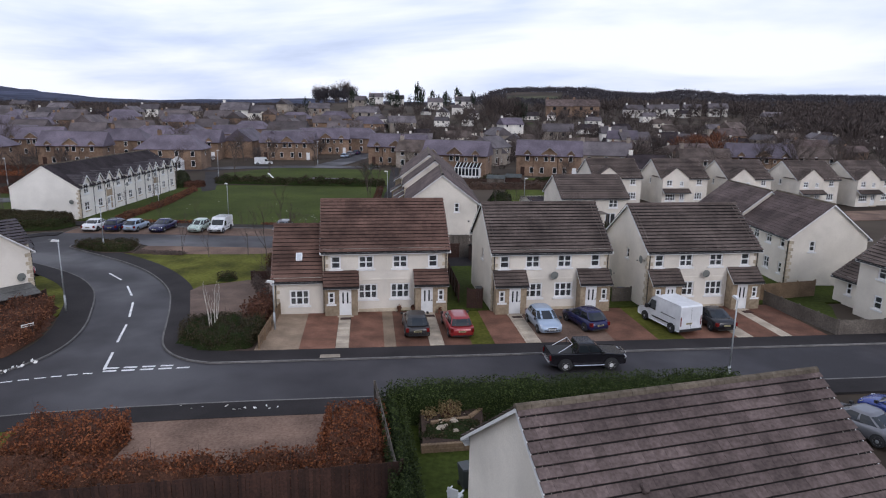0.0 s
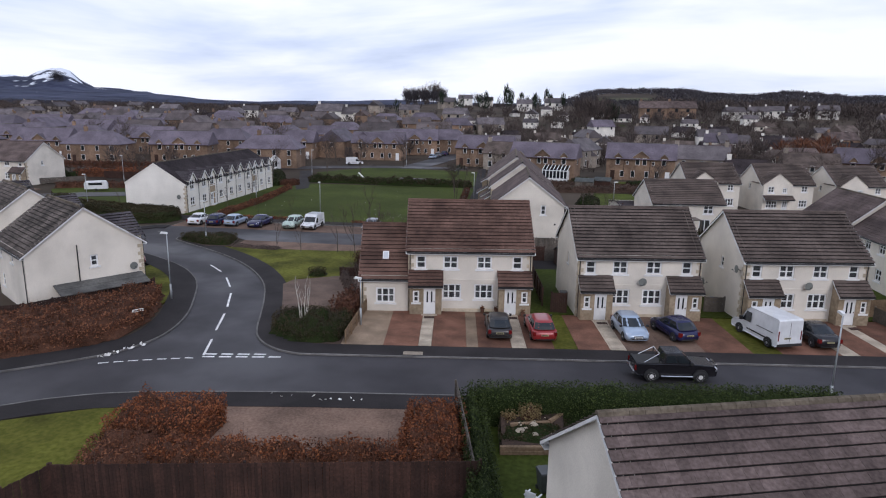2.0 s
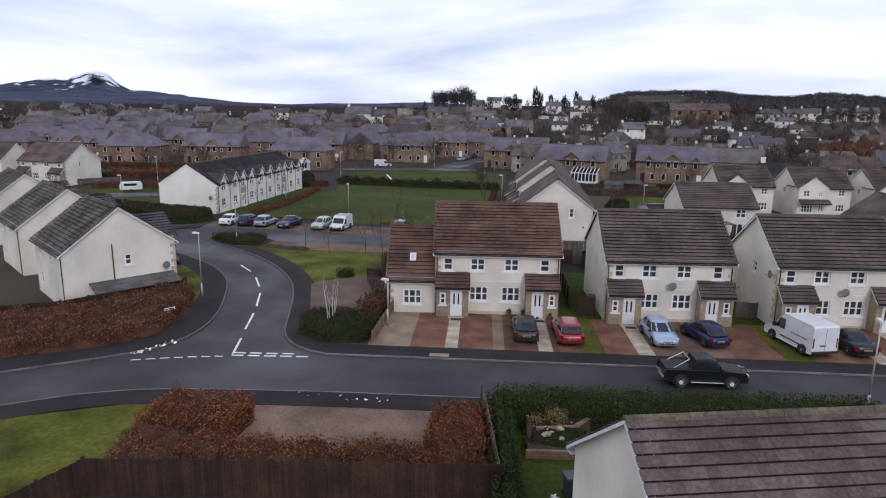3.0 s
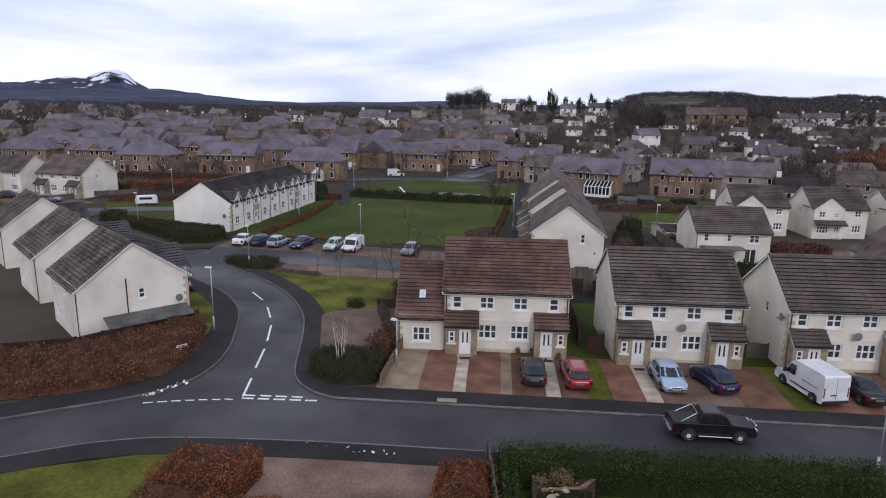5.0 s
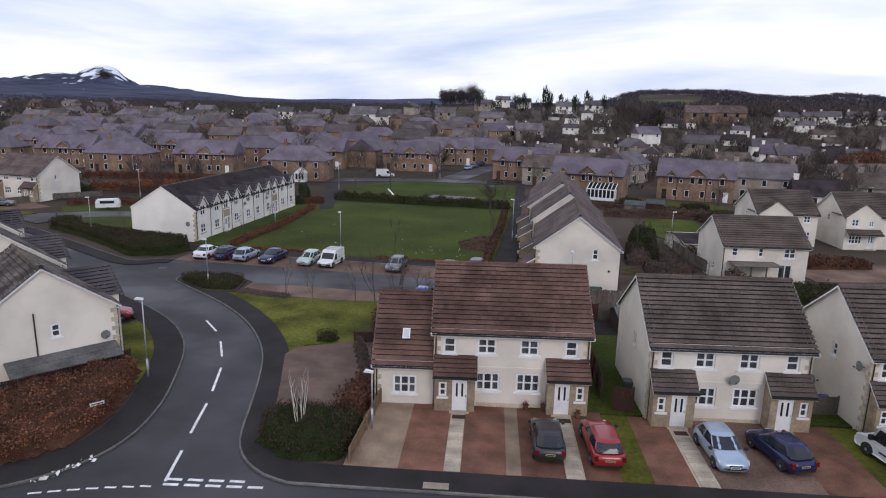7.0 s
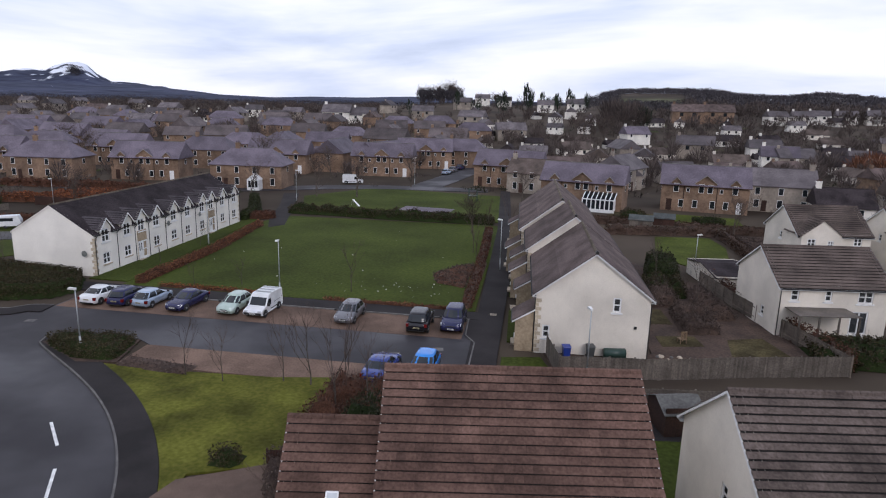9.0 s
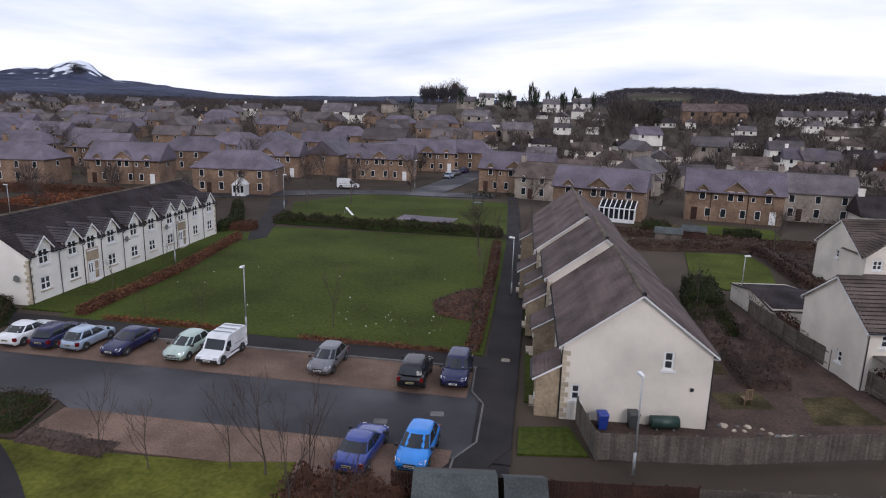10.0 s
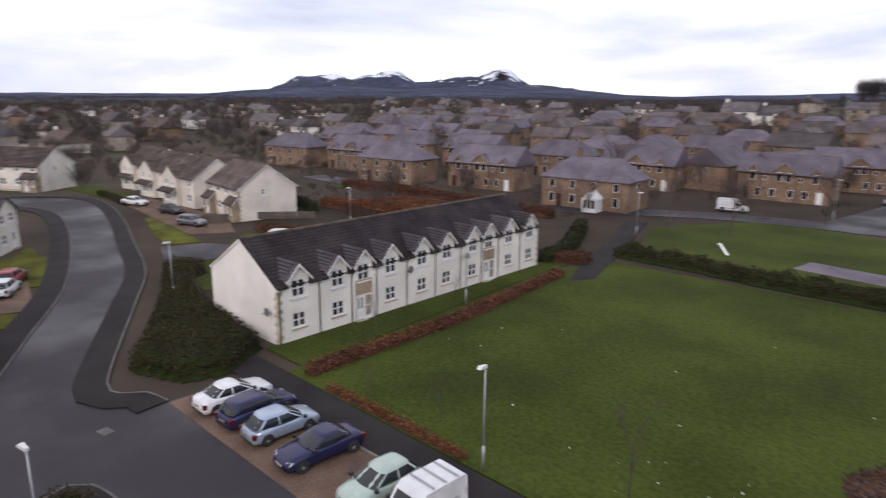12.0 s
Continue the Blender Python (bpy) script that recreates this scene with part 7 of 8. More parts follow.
thicket("planting_bed", [(-11.4, 92), (-14.6, 93.4), (-15.6, 97), (-13.4, 101), (-11.4, 102.5)], 0.25, TWIG, "brown planting bed at the edge of the green", "shrub", 40, 0.1, 0.6, z=0.03)
hedge([(-50.6, 122.5), (-46, 124.5)], 2.2, 1.0, BEECH_DULL, "brown hedge at the end of the apartment block", 50, 0.12, 0.3)
hedge([(-57, 141), (-50.5, 127), (-49.6, 121)], 1.4, 1.3, SHRUB, "dark garden hedge behind the path", 50, 0.12, 0.3)
f = Shape()
spots = [(random.gauss(-18.5, 4.5), random.gauss(90.5, 1.6), 0.1) for _ in range(30)] + [(random.uniform(-44, -12), random.uniform(88, 120), 0.1) for _ in range(16)]
leaf_cloud(f, spots, 0.07)
tagged(part("snowdrops", f, FLOWER), "scattered white flowers in the grass of the green", "flowers", kind="stuff")
f = Shape()
leaf_cloud(f, [(-26.5 + 0.06 * k + random.gauss(0, 0.15), 35.2 + 0.11 * k + random.gauss(0, 0.15), 0.12) for k in range(22)] + [(random.uniform(-14, -8), random.uniform(31.6, 32.2), 0.1) for _ in range(12)], 0.13)
tagged(part("litter", f, FLOWER), "white scraps of frost and petals by the kerb", "litter", kind="stuff")

# gardens beside the terrace
patch("lawn", [(-6.4, 71.6), (-2.6, 72.2), (-3.6, 75.2), (-6.5, 74.6)], 0.06, GRASS, "grass patch before the terrace gable", "lawn")
patch("garden_soil", [(-2.2, 72.0), (18.4, 76.6), (14.2, 92.2), (13, 100), (4.6, 112), (4.9, 77.9), (-3.4, 76.2)], 0.03, EARTH, "bare overgrown garden soil", "soil")
for k in range(4):
    y = 78 + 12.4 * k
    patch("lawn", [(-6.3 - 0.045 * (y - 78), y), (-4.6 - 0.06 * (y - 78), y), (-5.2 - 0.06 * (y - 78), y + 8), (-6.6 - 0.045 * (y - 78), y + 8)], 0.07, GRASS, "narrow front garden grass", "lawn")
    patch("garden_path", [(-6.5 - 0.05 * (y - 78), y + 8.4), (-4.8 - 0.06 * (y - 78), y + 8.4), (-4.9 - 0.06 * (y - 78), y + 9.6), (-6.6 - 0.05 * (y - 78), y + 9.6)], 0.075, SLAB, "pale slab path to a terrace door", "path")
for shape, high in (([(8.4, 83), (11.4, 83.6), (10.6, 90), (8.0, 89)], 0.9), ([(11.4, 87), (13.8, 88), (12.8, 96), (10.6, 95)], 0.7), ([(6.4, 90), (9.4, 91), (9.0, 96), (6.6, 96)], 1.1)):
    thicket("shrub", shape, high, TWIG, "overgrown bare shrubs in the garden", "shrub", 70, 0.08, 1.0, core=EARTH, twigs=34)
for shape in ([(6.0, 79.6), (9.4, 80.4), (9.0, 82.6), (5.8, 82.0)], [(11.0, 78.6), (15.6, 79.6), (14.6, 83.4), (11.6, 82.4)], [(5.6, 85), (7.8, 85.4), (7.4, 89.6), (5.7, 89)], [(12.6, 92.4), (13.6, 93), (12.8, 98), (11.6, 97)]):
    patch("rough_grass", shape, 0.045, GRASS_ROUGH, "rough tawny winter grass in the overgrown garden", "grass")
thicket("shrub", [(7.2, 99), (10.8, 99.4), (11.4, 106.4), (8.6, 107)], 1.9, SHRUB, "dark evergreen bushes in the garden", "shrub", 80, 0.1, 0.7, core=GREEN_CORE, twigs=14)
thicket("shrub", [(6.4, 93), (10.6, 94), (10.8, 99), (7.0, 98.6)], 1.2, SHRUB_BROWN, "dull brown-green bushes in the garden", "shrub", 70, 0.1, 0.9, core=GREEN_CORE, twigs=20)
patch("lawn", [(10.6, 112.5), (13.4, 108.4), (19.5, 112.6), (21.0, 120), (20.3, 126.6), (12.5, 125.8)], 0.05, GRASS_LAWN, "small mown garden lawn", "lawn")
hedge([(22.4, 108), (22.2, 118), (21.6, 128.4), (14, 127.8), (5.5, 126.4)], 1.0, 1.3, HEDGE_BROWN, "dull brown winter hedge round the lawn", 75, 0.09, 0.45, core=EARTH, twigs=10)
thicket("shrub", [(22.8, 109), (27.5, 110), (30.5, 126), (23, 127.5)], 0.5, TWIG, "bare brown shrubs in a winter bed", "shrub", 45, 0.09, 1.0, core=EARTH, twigs=16)
hedge([(18.9, 77.4), (15.3, 92), (14.0, 100)], 0.7, 1.75, BEECH_DULL, "dull russet hedge behind the garden fence", 90, 0.085, 0.35, core=EARTH, twigs=8)
thicket("shrub", [(17.0, 77.5), (27, 79), (27, 83.4), (17.2, 82.0)], 1.2, SHRUB_BROWN, "dull brown-green shrubs before the white house", "shrub", 40, 0.12, 0.6, twigs=8)
patch("driveway", [(25, 96), (80, 108), (80, 100), (27, 88)], 0.04, PAVER_LOT, "brown paved forecourt before gabled houses", "driveway")
thicket("shrub", [(28, 94), (36, 96), (35.6, 99), (28, 97.6)], 1.0, BEECH_DULL, "brown shrubs on the forecourt", "shrub", 50, 0.12, 0.6, twigs=6)


# bare trees
def limb(s, p, d, length, r, depth, spread, k, twig):
    p = Vector(p)
    for i in range(3):
        q = p + d * (length / 3)
        s.tube(p, q, r * (1 - 0.18 * i), r * (1 - 0.18 * (i + 1)), k)
        p = q
        d = (d + Vector((random.gauss(0, 0.09), random.gauss(0, 0.09), random.gauss(0.03, 0.05)))).normalized()
        if depth > 0 and i > 0 or depth > 2:
            side = (d + Vector((random.gauss(0, spread), random.gauss(0, spread), random.gauss(0.1, spread * 0.5)))).normalized()
            limb(twig if depth <= 2 else s, p, side, length * random.uniform(0.5, 0.75), r * 0.5, depth - 1, spread, 3 if depth <= 3 else k, twig)
    if depth > 0:
        for _ in range(2):
            side = (d + Vector((random.gauss(0, spread), random.gauss(0, spread), random.gauss(0.1, spread * 0.5)))).normalized()
            limb(twig if depth <= 2 else s, p, side, length * random.uniform(0.55, 0.8), r * 0.5, depth - 1, spread, 3, twig)


def bare_tree(high, depth, spread, bark, label, r=None, seed=1):
    random.seed(seed)
    trunk, twig = Shape(), Shape()
    limb(trunk, (0, 0, -0.1), Vector((0, 0, 1)), high * 0.42, r or high * 0.018, depth, spread, 6, twig)
    e = thing("tree", label, "tree")
    part("trunk", trunk, bark, e)
    part("crown", twig, TWIG if bark is BARK else bark, e)
    return e


def place_tree(proto, x, y, size=1.0, turn=0, z=None, group=""):
    t = copy_thing(proto, pose(x, y, height(x, y) if z is None else z, 0, 0, turn))
    t.scale = (size,) * 3
    return tagged(t, group=group) if group else t


T_BIG = [bare_tree(11, 5, 0.42, BARK, "tall bare winter tree with a broad crown", seed=k) for k in (3, 4, 5)]
T_SMALL = [bare_tree(5.5, 3, 0.34, BARK, "slender bare young tree", 0.05, seed=k) for k in (7, 8)]
random.seed(11)
for k, (x, y, s) in enumerate(((-27.4, 66.7, 0.85), (-24.5, 66.3, 0.8), (-20.6, 67.2, 0.9), (-18.6, 67.0, 1.15), (-15.9, 66.0, 1.1), (-33.5, 87.6, 0.6), (-22.3, 88.2, 1.0), (-38.1, 86.7, 0.5), (-12.4, 108, 1.0), (-12.0, 117, 1.1), (-11.6, 104, 0.9), (-59.2, 86.6, 0.9), (-46.4, 94, 0.6), (-46.6, 103, 0.6), (9.5, 86, 0.9), (11.2, 92, 1.0), (8.4, 99, 1.0), (-13.4, 61.6, 1.1), (-15.4, 62.4, 1.2), (-14.4, 52.0, 0.9))):
    place_tree(T_SMALL[k % 2], x, y, s, random.uniform(0, 360), 0.03, "young trees")
for k, (x, y, s) in enumerate(((-47.5, 148, 0.75), (-40, 150, 0.8), (-8.0, 150, 0.6), (-60, 146, 0.6), (-52, 170, 0.8), (-33, 168, 0.75), (24, 128, 0.6), (34, 122, 0.6), (-84, 128, 0.6), (-79, 122, 0.5), (-14, 121, 0.6), (46, 132, 0.8), (56, 128, 0.8), (66, 138, 1.0), (72, 132, 1.0), (80, 146, 1.1), (92, 150, 1.1))):
    place_tree(T_BIG[k % 3], x, y, s, random.uniform(0, 360), group="bare trees")
# white-stemmed birch in the corner bed
random.seed(21)
birch = thing("birch_tree", "small multi-stemmed birch with white bare stems", "tree", pose(-15.8, 42.8, 0.08))
for k in range(7):
    s = Shape()
    a = 2 * math.pi * k / 7
    p = Vector((0.1 * math.cos(a), 0.1 * math.sin(a), 0))
    for i in range(5):
        q = p + Vector((math.cos(a) * 0.10 + random.gauss(0, 0.04), math.sin(a) * 0.10 + random.gauss(0, 0.04), random.uniform(0.55, 0.75)))
        s.tube(p, q, 0.040 - 0.007 * i, 0.033 - 0.007 * i, 5)
        if i > 1:
            s.tube(q, q + Vector((random.gauss(0, 0.12), random.gauss(0, 0.12), 0.5)), 0.012, 0.005, 3)
        p = q
    part("stem", s, BIRCH, birch)

hedge([(-96, 126), (-84, 128), (-70, 127)], 1.6, 1.5, BEECH, "orange-brown beech hedge in a back garden", 50, 0.13, 0.3)
thicket("shrub", [(-70.6, 91.2), (-71.4, 89.6), (-73.6, 89.8), (-74.6, 91.4), (-73.2, 93.2), (-71.2, 92.8)], 1.5, SHRUB_BROWN, "round dull grey-green bush at the road corner", "shrub", 110, 0.08, 0.35)
patch("lane", [(-78.2, 91.9), (-85.6, 94.6), (-84.0, 99.2), (-76.5, 103.5), (-66.5, 106.5), (-65.5, 102.0), (-74.5, 98.6)], 0.1, ASPHALT, "short asphalt lane off the street", "road")
patch("driveway", [(-126, 104.6), (-106.4, 102.2), (-90.0, 100.4), (-87.4, 105.2), (-97.0, 109.6), (-126, 109.0)], 0.05, PAVER_LOT, "brown paved forecourt before white houses", "driveway")
patch("lawn", [(-105.5, 101.0), (-91.5, 96.6), (-86.2, 96.0), (-85.0, 99.4), (-90.2, 100.2), (-105.5, 102.0)], 0.06, GRASS_BRIGHT, "mossy grass strip before a forecourt", "lawn")
patch("lawn", [(-146, 103), (-128, 104), (-127, 108), (-147, 108.5)], 0.05, GRASS, "front garden grass before white houses", "lawn")
hedge([(-118, 103.6), (-126, 104.6), (-133, 104.6)], 0.9, 0.8, SHRUB_BROWN, "low clipped brown hedge before white houses", 60, 0.1, 0.3)
hedge([(-86.5, 108.0), (-79, 110.5), (-66, 112)], 1.0, 1.1, BEECH_DULL, "brown winter hedge behind the apartment block", 50, 0.12, 0.4, twigs=5)
hedge([(-93, 122), (-104, 124), (-120, 125)], 1.2, 1.4, SHRUB, "dark garden hedge behind a white house", 45, 0.12, 0.4)
thicket("shrub", [(-92, 127), (-80, 126), (-76, 131), (-80, 138), (-90, 138)], 1.1, BEECH, "orange-brown winter shrubs in a back garden", "shrub", 30, 0.14, 0.7, twigs=4)
hedge([(-112, 143), (-90, 145), (-64, 144)], 1.5, 1.4, BEECH_DULL, "brown hedge before the stone houses", 40, 0.14, 0.4)
hedge([(-4, 138), (10, 134), (30, 131)], 1.4, 1.2, HEDGE_BROWN, "dull brown hedge before the stone houses", 70, 0.1, 0.4, core=EARTH, twigs=5)
patch("lawn", [(17.5, 137.5), (28, 136), (29.5, 146), (19, 148)], 0.05, GRASS_LAWN, "mown back lawn before a stone house", "lawn")
patch("rough_grass", [(7, 139), (14, 138), (15.5, 147), (8, 147.5)], 0.05, GRASS_ROUGH, "rough tawny grass in a back garden", "grass")
thicket("shrub", [(20, 137), (25, 136.4), (25.2, 138.6), (20.4, 139)], 1.3, SHRUB, "dark evergreen bushes behind the hedge", "shrub", 50, 0.12, 0.6, core=GREEN_CORE)
thicket("shrub", [(9, 140), (13, 139.4), (13.4, 143), (9.4, 143.4)], 1.1, SHRUB_BROWN, "dull brown-green bushes in a back garden", "shrub", 50, 0.12, 0.7, core=GREEN_CORE, twigs=8)
patch("lawn", [(-66, 90), (-62, 98), (-63, 118), (-72, 120), (-86, 106), (-75, 93)], 0.03, GRASS, "rough garden grass behind the block", "lawn")
patch("lawn", [(-78, 80.2), (-90, 84.2), (-92, 78), (-80, 72)], 0.03, GRASS_BRIGHT, "bright front lawn beside the street", "lawn")
patch("lawn", [(-82.5, 80.4), (-91, 83.6), (-97, 84), (-88, 79)], 0.042, GRASS_BRIGHT, "bright front lawn beside the street", "lawn")
patch("driveway", [(-70.5, 77.4), (-80.5, 79.6), (-84, 74), (-74, 70)], 0.052, PAVER_LOT, "brown paved driveway beside the street", "driveway")
patch("lawn", [(-67, 75.6), (-70.2, 77.2), (-75, 68), (-70, 64)], 0.040, GRASS_BRIGHT, "bright front lawn beside the street", "lawn")
patch("lawn", [(-56, 69), (-66, 74.4), (-60, 64), (-50, 60)], 0.03, GRASS_BRIGHT, "bright front lawn beside the street", "lawn")
patch("lawn", [(28.5, 53.6), (33, 57.6), (33, 52), (30.4, 46.2), (28.6, 50)], 0.05, GRASS, "small side lawn beside a fence", "lawn")

# ---------- the older town beyond the green ----------
random.seed(31)


def plain_roof(parent, W, D, ze, zr, mat, hip=0.0, over=0.35):
    s = Shape()
    a, b, c, d = -over, W + over, -over, D + over
    z0 = ze - over * (zr - ze) / (D / 2)
    r0, r1 = hip - over * (hip == 0), W - hip + over * (hip == 0)
    e, ym, t = [(a, c, z0), (b, c, z0), (b, d, z0), (a, d, z0)], D / 2, 0.12
    R0, R1 = (r0, ym, zr), (r1, ym, zr)
    up = lambda p: (p[0], p[1], p[2] + t)
    s.face(up(e[0]), up(e[1]), up(R1), up(R0)).face(up(e[2]), up(e[3]), up(R0), up(R1))
    if hip:
        s.face(up(e[1]), up(e[2]), up(R1)).face(up(e[3]), up(e[0]), up(R0))
    s.face(e[3], e[2], e[1], e[0])
    for p, q in zip(e, e[1:] + e[:1]):
        if hip or p[1] == q[1]:
            s.face(p, q, up(q), up(p))
    if not hip:
        for p, q, R in ((e[1], e[2], R1), (e[3], e[0], R0)):
            s.face(p, q, up(q), up(R), up(p))
    roof = part("roof", s, mat, parent)
    part("ridge", Shape().tube((r0, ym, zr + t), (r1, ym, zr + t), 0.09, k=5), KERB if mat is SLATE else mat, roof)
    return roof


def far_window(parent, m, w, h):
    win = part("window", pooled(("far_window", w, h), lambda: Shape().box(-w / 2, w / 2, -0.03, 0.05, 0, h), UPVC), parent=parent, m=m)
    part("pane", pooled(("far_pane", w, h), lambda: Shape().box(-w / 2 + 0.075, w / 2 - 0.075, -0.045, -0.02, 0.075, h - 0.075), CARGLASS), parent=win)


def gablet(e, u, half, ze, rise, deep, wall, roof, windows):
    """A small gable that breaks through the eaves, with its own pitched roof and upper windows."""
    g = Shape()
    wall_panel(g, (u - half, -0.06), (1, 0), (0, -1), 2 * half, ze + 0.35, (), 0.25, rise, ze - 1.7)
    gab = part("gablet", g, wall, e)
    r = Shape()
    h, z0, z1, t = half + 0.2, ze + 0.35 - 0.2 * rise / half, ze + 0.35 + rise, 0.1
    for q in (-1, 1):
        a = [(u + q * h, -0.3, z0 + t), (u + q * h, deep, z0 + t), (u, deep, z1 + t), (u, -0.3, z1 + t)]
        r.face(*(a if q > 0 else a[::-1]))
        r.face(*[(x, y, z - t) for x, y, z in (a[::-1] if q > 0 else a)])
        r.face(a[0], a[3], (a[3][0], a[3][1], a[3][2] - t), (a[0][0], a[0][1], a[0][2] - t))
    part("gablet_roof", r, roof, gab)
    part("bargeboard", Shape().tube((u - h, -0.32, z0 + 0.05), (u, -0.32, z1 + 0.05), 0.06, k=4).tube((u, -0.32, z1 + 0.05), (u + h, -0.32, z0 + 0.05), 0.06, k=4), SANDSTONE_GREY, gab)
    for x in windows:
        far_window(e, pose(x, -0.07, ze - 1.45), 0.95, 1.6)


def dormered_front(e, sides, W, ze, zr, D, wall, roof):
    """Front of a pair of stone houses: one broad gablet, two eaves dormers, small stair windows, downpipes."""
    for f in (0.17, 0.84):
        gablet(e, W * f, 0.78, ze, 0.8, 2.6, wall, roof, (W * f,))
    gablet(e, W * 0.51, 1.75, ze, 1.35, 3.2, wall, roof, (W * 0.51 - 0.75, W * 0.51 + 0.75))
    for f in (0.31, 0.69):
        far_window(e, on_wall(sides, "front", W * f, 3.6), 0.6, 0.8)
        part("downpipe", pooled(("far_pipe", ze), lambda: Shape().tube((0, -0.08, 0), (0, -0.08, ze), 0.06, k=5), FENCE), parent=e, m=pose(W * f - 0.7, 0, 0))
    for f in (0.24, 0.40, 0.60, 0.75):
        far_window(e, on_wall(sides, "front", W * f, 0.75), 0.9, 1.45)
    for f, paint_mat in ((0.1, FENCE), (0.9, UPVC)):
        part("door", Shape().box(W * f - 0.48, W * f + 0.48, -0.05, 0.02, 0.1, 2.2), paint_mat, e)
    part("gutter", Shape().tube((-0.3, -0.42, ze - 0.22), (W + 0.3, -0.42, ze - 0.22), 0.07, k=5), FENCE, e)


def stone_house(W=15.0, D=8.2, ze=5.0, zr=8.2, wall=None, roof=None, hip=0.0, gablets=True, label="sandstone house with a purple-grey slate roof", storeys=2, chimneys=2, plain=False):
    """A house of the older streets: stone walls, slate roof, gablets over the upper windows, chimneys."""
    wall, roof = wall or SANDSTONE, roof or SLATE
    e = thing("house", label, "house", None, "houses of the older town")
    s = Shape()
    sides = side_frame(W, D)
    for side, (o, u, n, turn) in sides.items():
        flank = side in ("left", "right")
        wall_panel(s, o, u, n, D if flank else W, ze, (), 0.3, (zr - ze) if flank and not hip else 0, -2.5)
    part("wall", s.merge(), wall, e)
    plain_roof(e, W, D, ze, zr, roof, hip)
    k = max(2, round(W / 3.6))
    if gablets:
        dormered_front(e, sides, W, ze, zr, D, wall, roof)
    for i in range(0 if gablets else k):
        u = W * (i + 0.5) / k
        if plain and i % 2:
            continue
        if not plain or storeys == 1:
            far_window(e, on_wall(sides, "front", u, 0.8), 0.95, 1.5)
        if storeys > 1:
            far_window(e, on_wall(sides, "front", u, 3.2), 0.9, 1.35)
    if plain:
        part("chimney", Shape().box(0.1, 1.0, D / 2 - 0.3, D / 2 + 0.3, zr - 0.7, zr + 1.0), wall, e)
        return e
    far_window(e, on_wall(sides, "left", D / 2, 3.3), 0.9, 1.1)
    far_window(e, on_wall(sides, "right", D / 2, 3.3), 0.9, 1.1)
    if not gablets:
        part("door", Shape().box(W * 0.5 / k + 0.9, W * 0.5 / k + 1.8, -0.05, 0.02, 0.1, 2.15), FENCE, e)
    for i in range(chimneys):
        x = (0.5 if i == 0 else W - 0.5) if not hip else W * (0.3 + 0.4 * i)
        c = part("chimney", Shape().box(x - 0.45, x + 0.45, D / 2 - 0.3, D / 2 + 0.3, zr - 0.7, zr + 1.0).box(x - 0.52, x + 0.52, D / 2 - 0.37, D / 2 + 0.37, zr + 1.0, zr + 1.12), wall, e)
        for q in (-0.22, 0.22):
            part("chimney_pot", pooled(("pot", round(zr, 2), round(D, 2)), lambda: Shape().tube((0, D / 2, zr + 1.12), (0, D / 2, zr + 1.5), 0.12, 0.1, 6), TILE_RED), parent=c, m=pose(x + q, 0, 0))
    return e


def stand(proto, x, y, rot, size=1.0, z=None):
    t = copy_thing(proto, pose(x, y, height(x, y) if z is None else z, 0, 0, rot))
    t.scale = (size,) * 3
    return t


def small_house(W, D, ze, zr, wall, roof, label):
    """A house of the farthest streets."""
    e = thing("house", label, "house", None, "houses at the far end of the town")
    s = Shape()
    for side, (o, u, n, turn) in side_frame(W, D).items():
        flank = side in ("left", "right")
        wall_panel(s, o, u, n, D if flank else W, ze, (), 0.3, (zr - ze) if flank else 0, -2.5)
    part("wall", s.merge(), wall, e)
    plain_roof(e, W, D, ze, zr, roof)
    for k in range(2):
        part("window", Shape().box(W * (0.3 + 0.4 * k) - 0.6, W * (0.3 + 0.4 * k) + 0.6, -0.04, 0.03, ze - 1.8, ze - 0.5), CARGLASS, e)
    part("chimney", Shape().box(0.1, 1.0, D / 2 - 0.3, D / 2 + 0.3, zr - 0.7, zr + 1.0), wall, e)
    return e


FAR_KINDS = {
    "gablet": stone_house(15.0, 8.2, 5.0, 8.2, gablets=False, plain=True),
    "hipped": stone_house(15.0, 8.6, 5.0, 8.0, hip=3.2, gablets=False, label="sandstone house with a hipped slate roof", plain=True),
    "semi": stone_house(13.0, 8.0, 5.0, 8.0, roof=SLATE_BROWN, gablets=False, label="sandstone pair of houses with a slate roof", plain=True),
    "grey": stone_house(12.0, 8.0, 5.0, 7.8, SANDSTONE_GREY, SLATE_GREY, 0, False, "grey stone house with a slate roof", plain=True),
    "white": stone_house(10.0, 7.5, 4.6, 7.4, HARL_WHITE, SLATE, 0, False, "white harled house with a slate roof", plain=True),
    "cottage": stone_house(9.0, 7.0, 2.7, 5.4, HARL_WHITE, SLATE_DARK, 0, False, "low white cottage with a dark roof", 1, plain=True),
    "brown": stone_house(11.0, 7.5, 4.4, 7.0, SANDSTONE_GREY, TILE_GREY, 0, False, "grey rendered house with brown tiles", plain=True),
}
for k, e in enumerate(FAR_KINDS.values()):
    e.matrix_basis = pose(-180 + 52 * k, 300, height(-180 + 52 * k, 300), 0, 0, 5 * k)
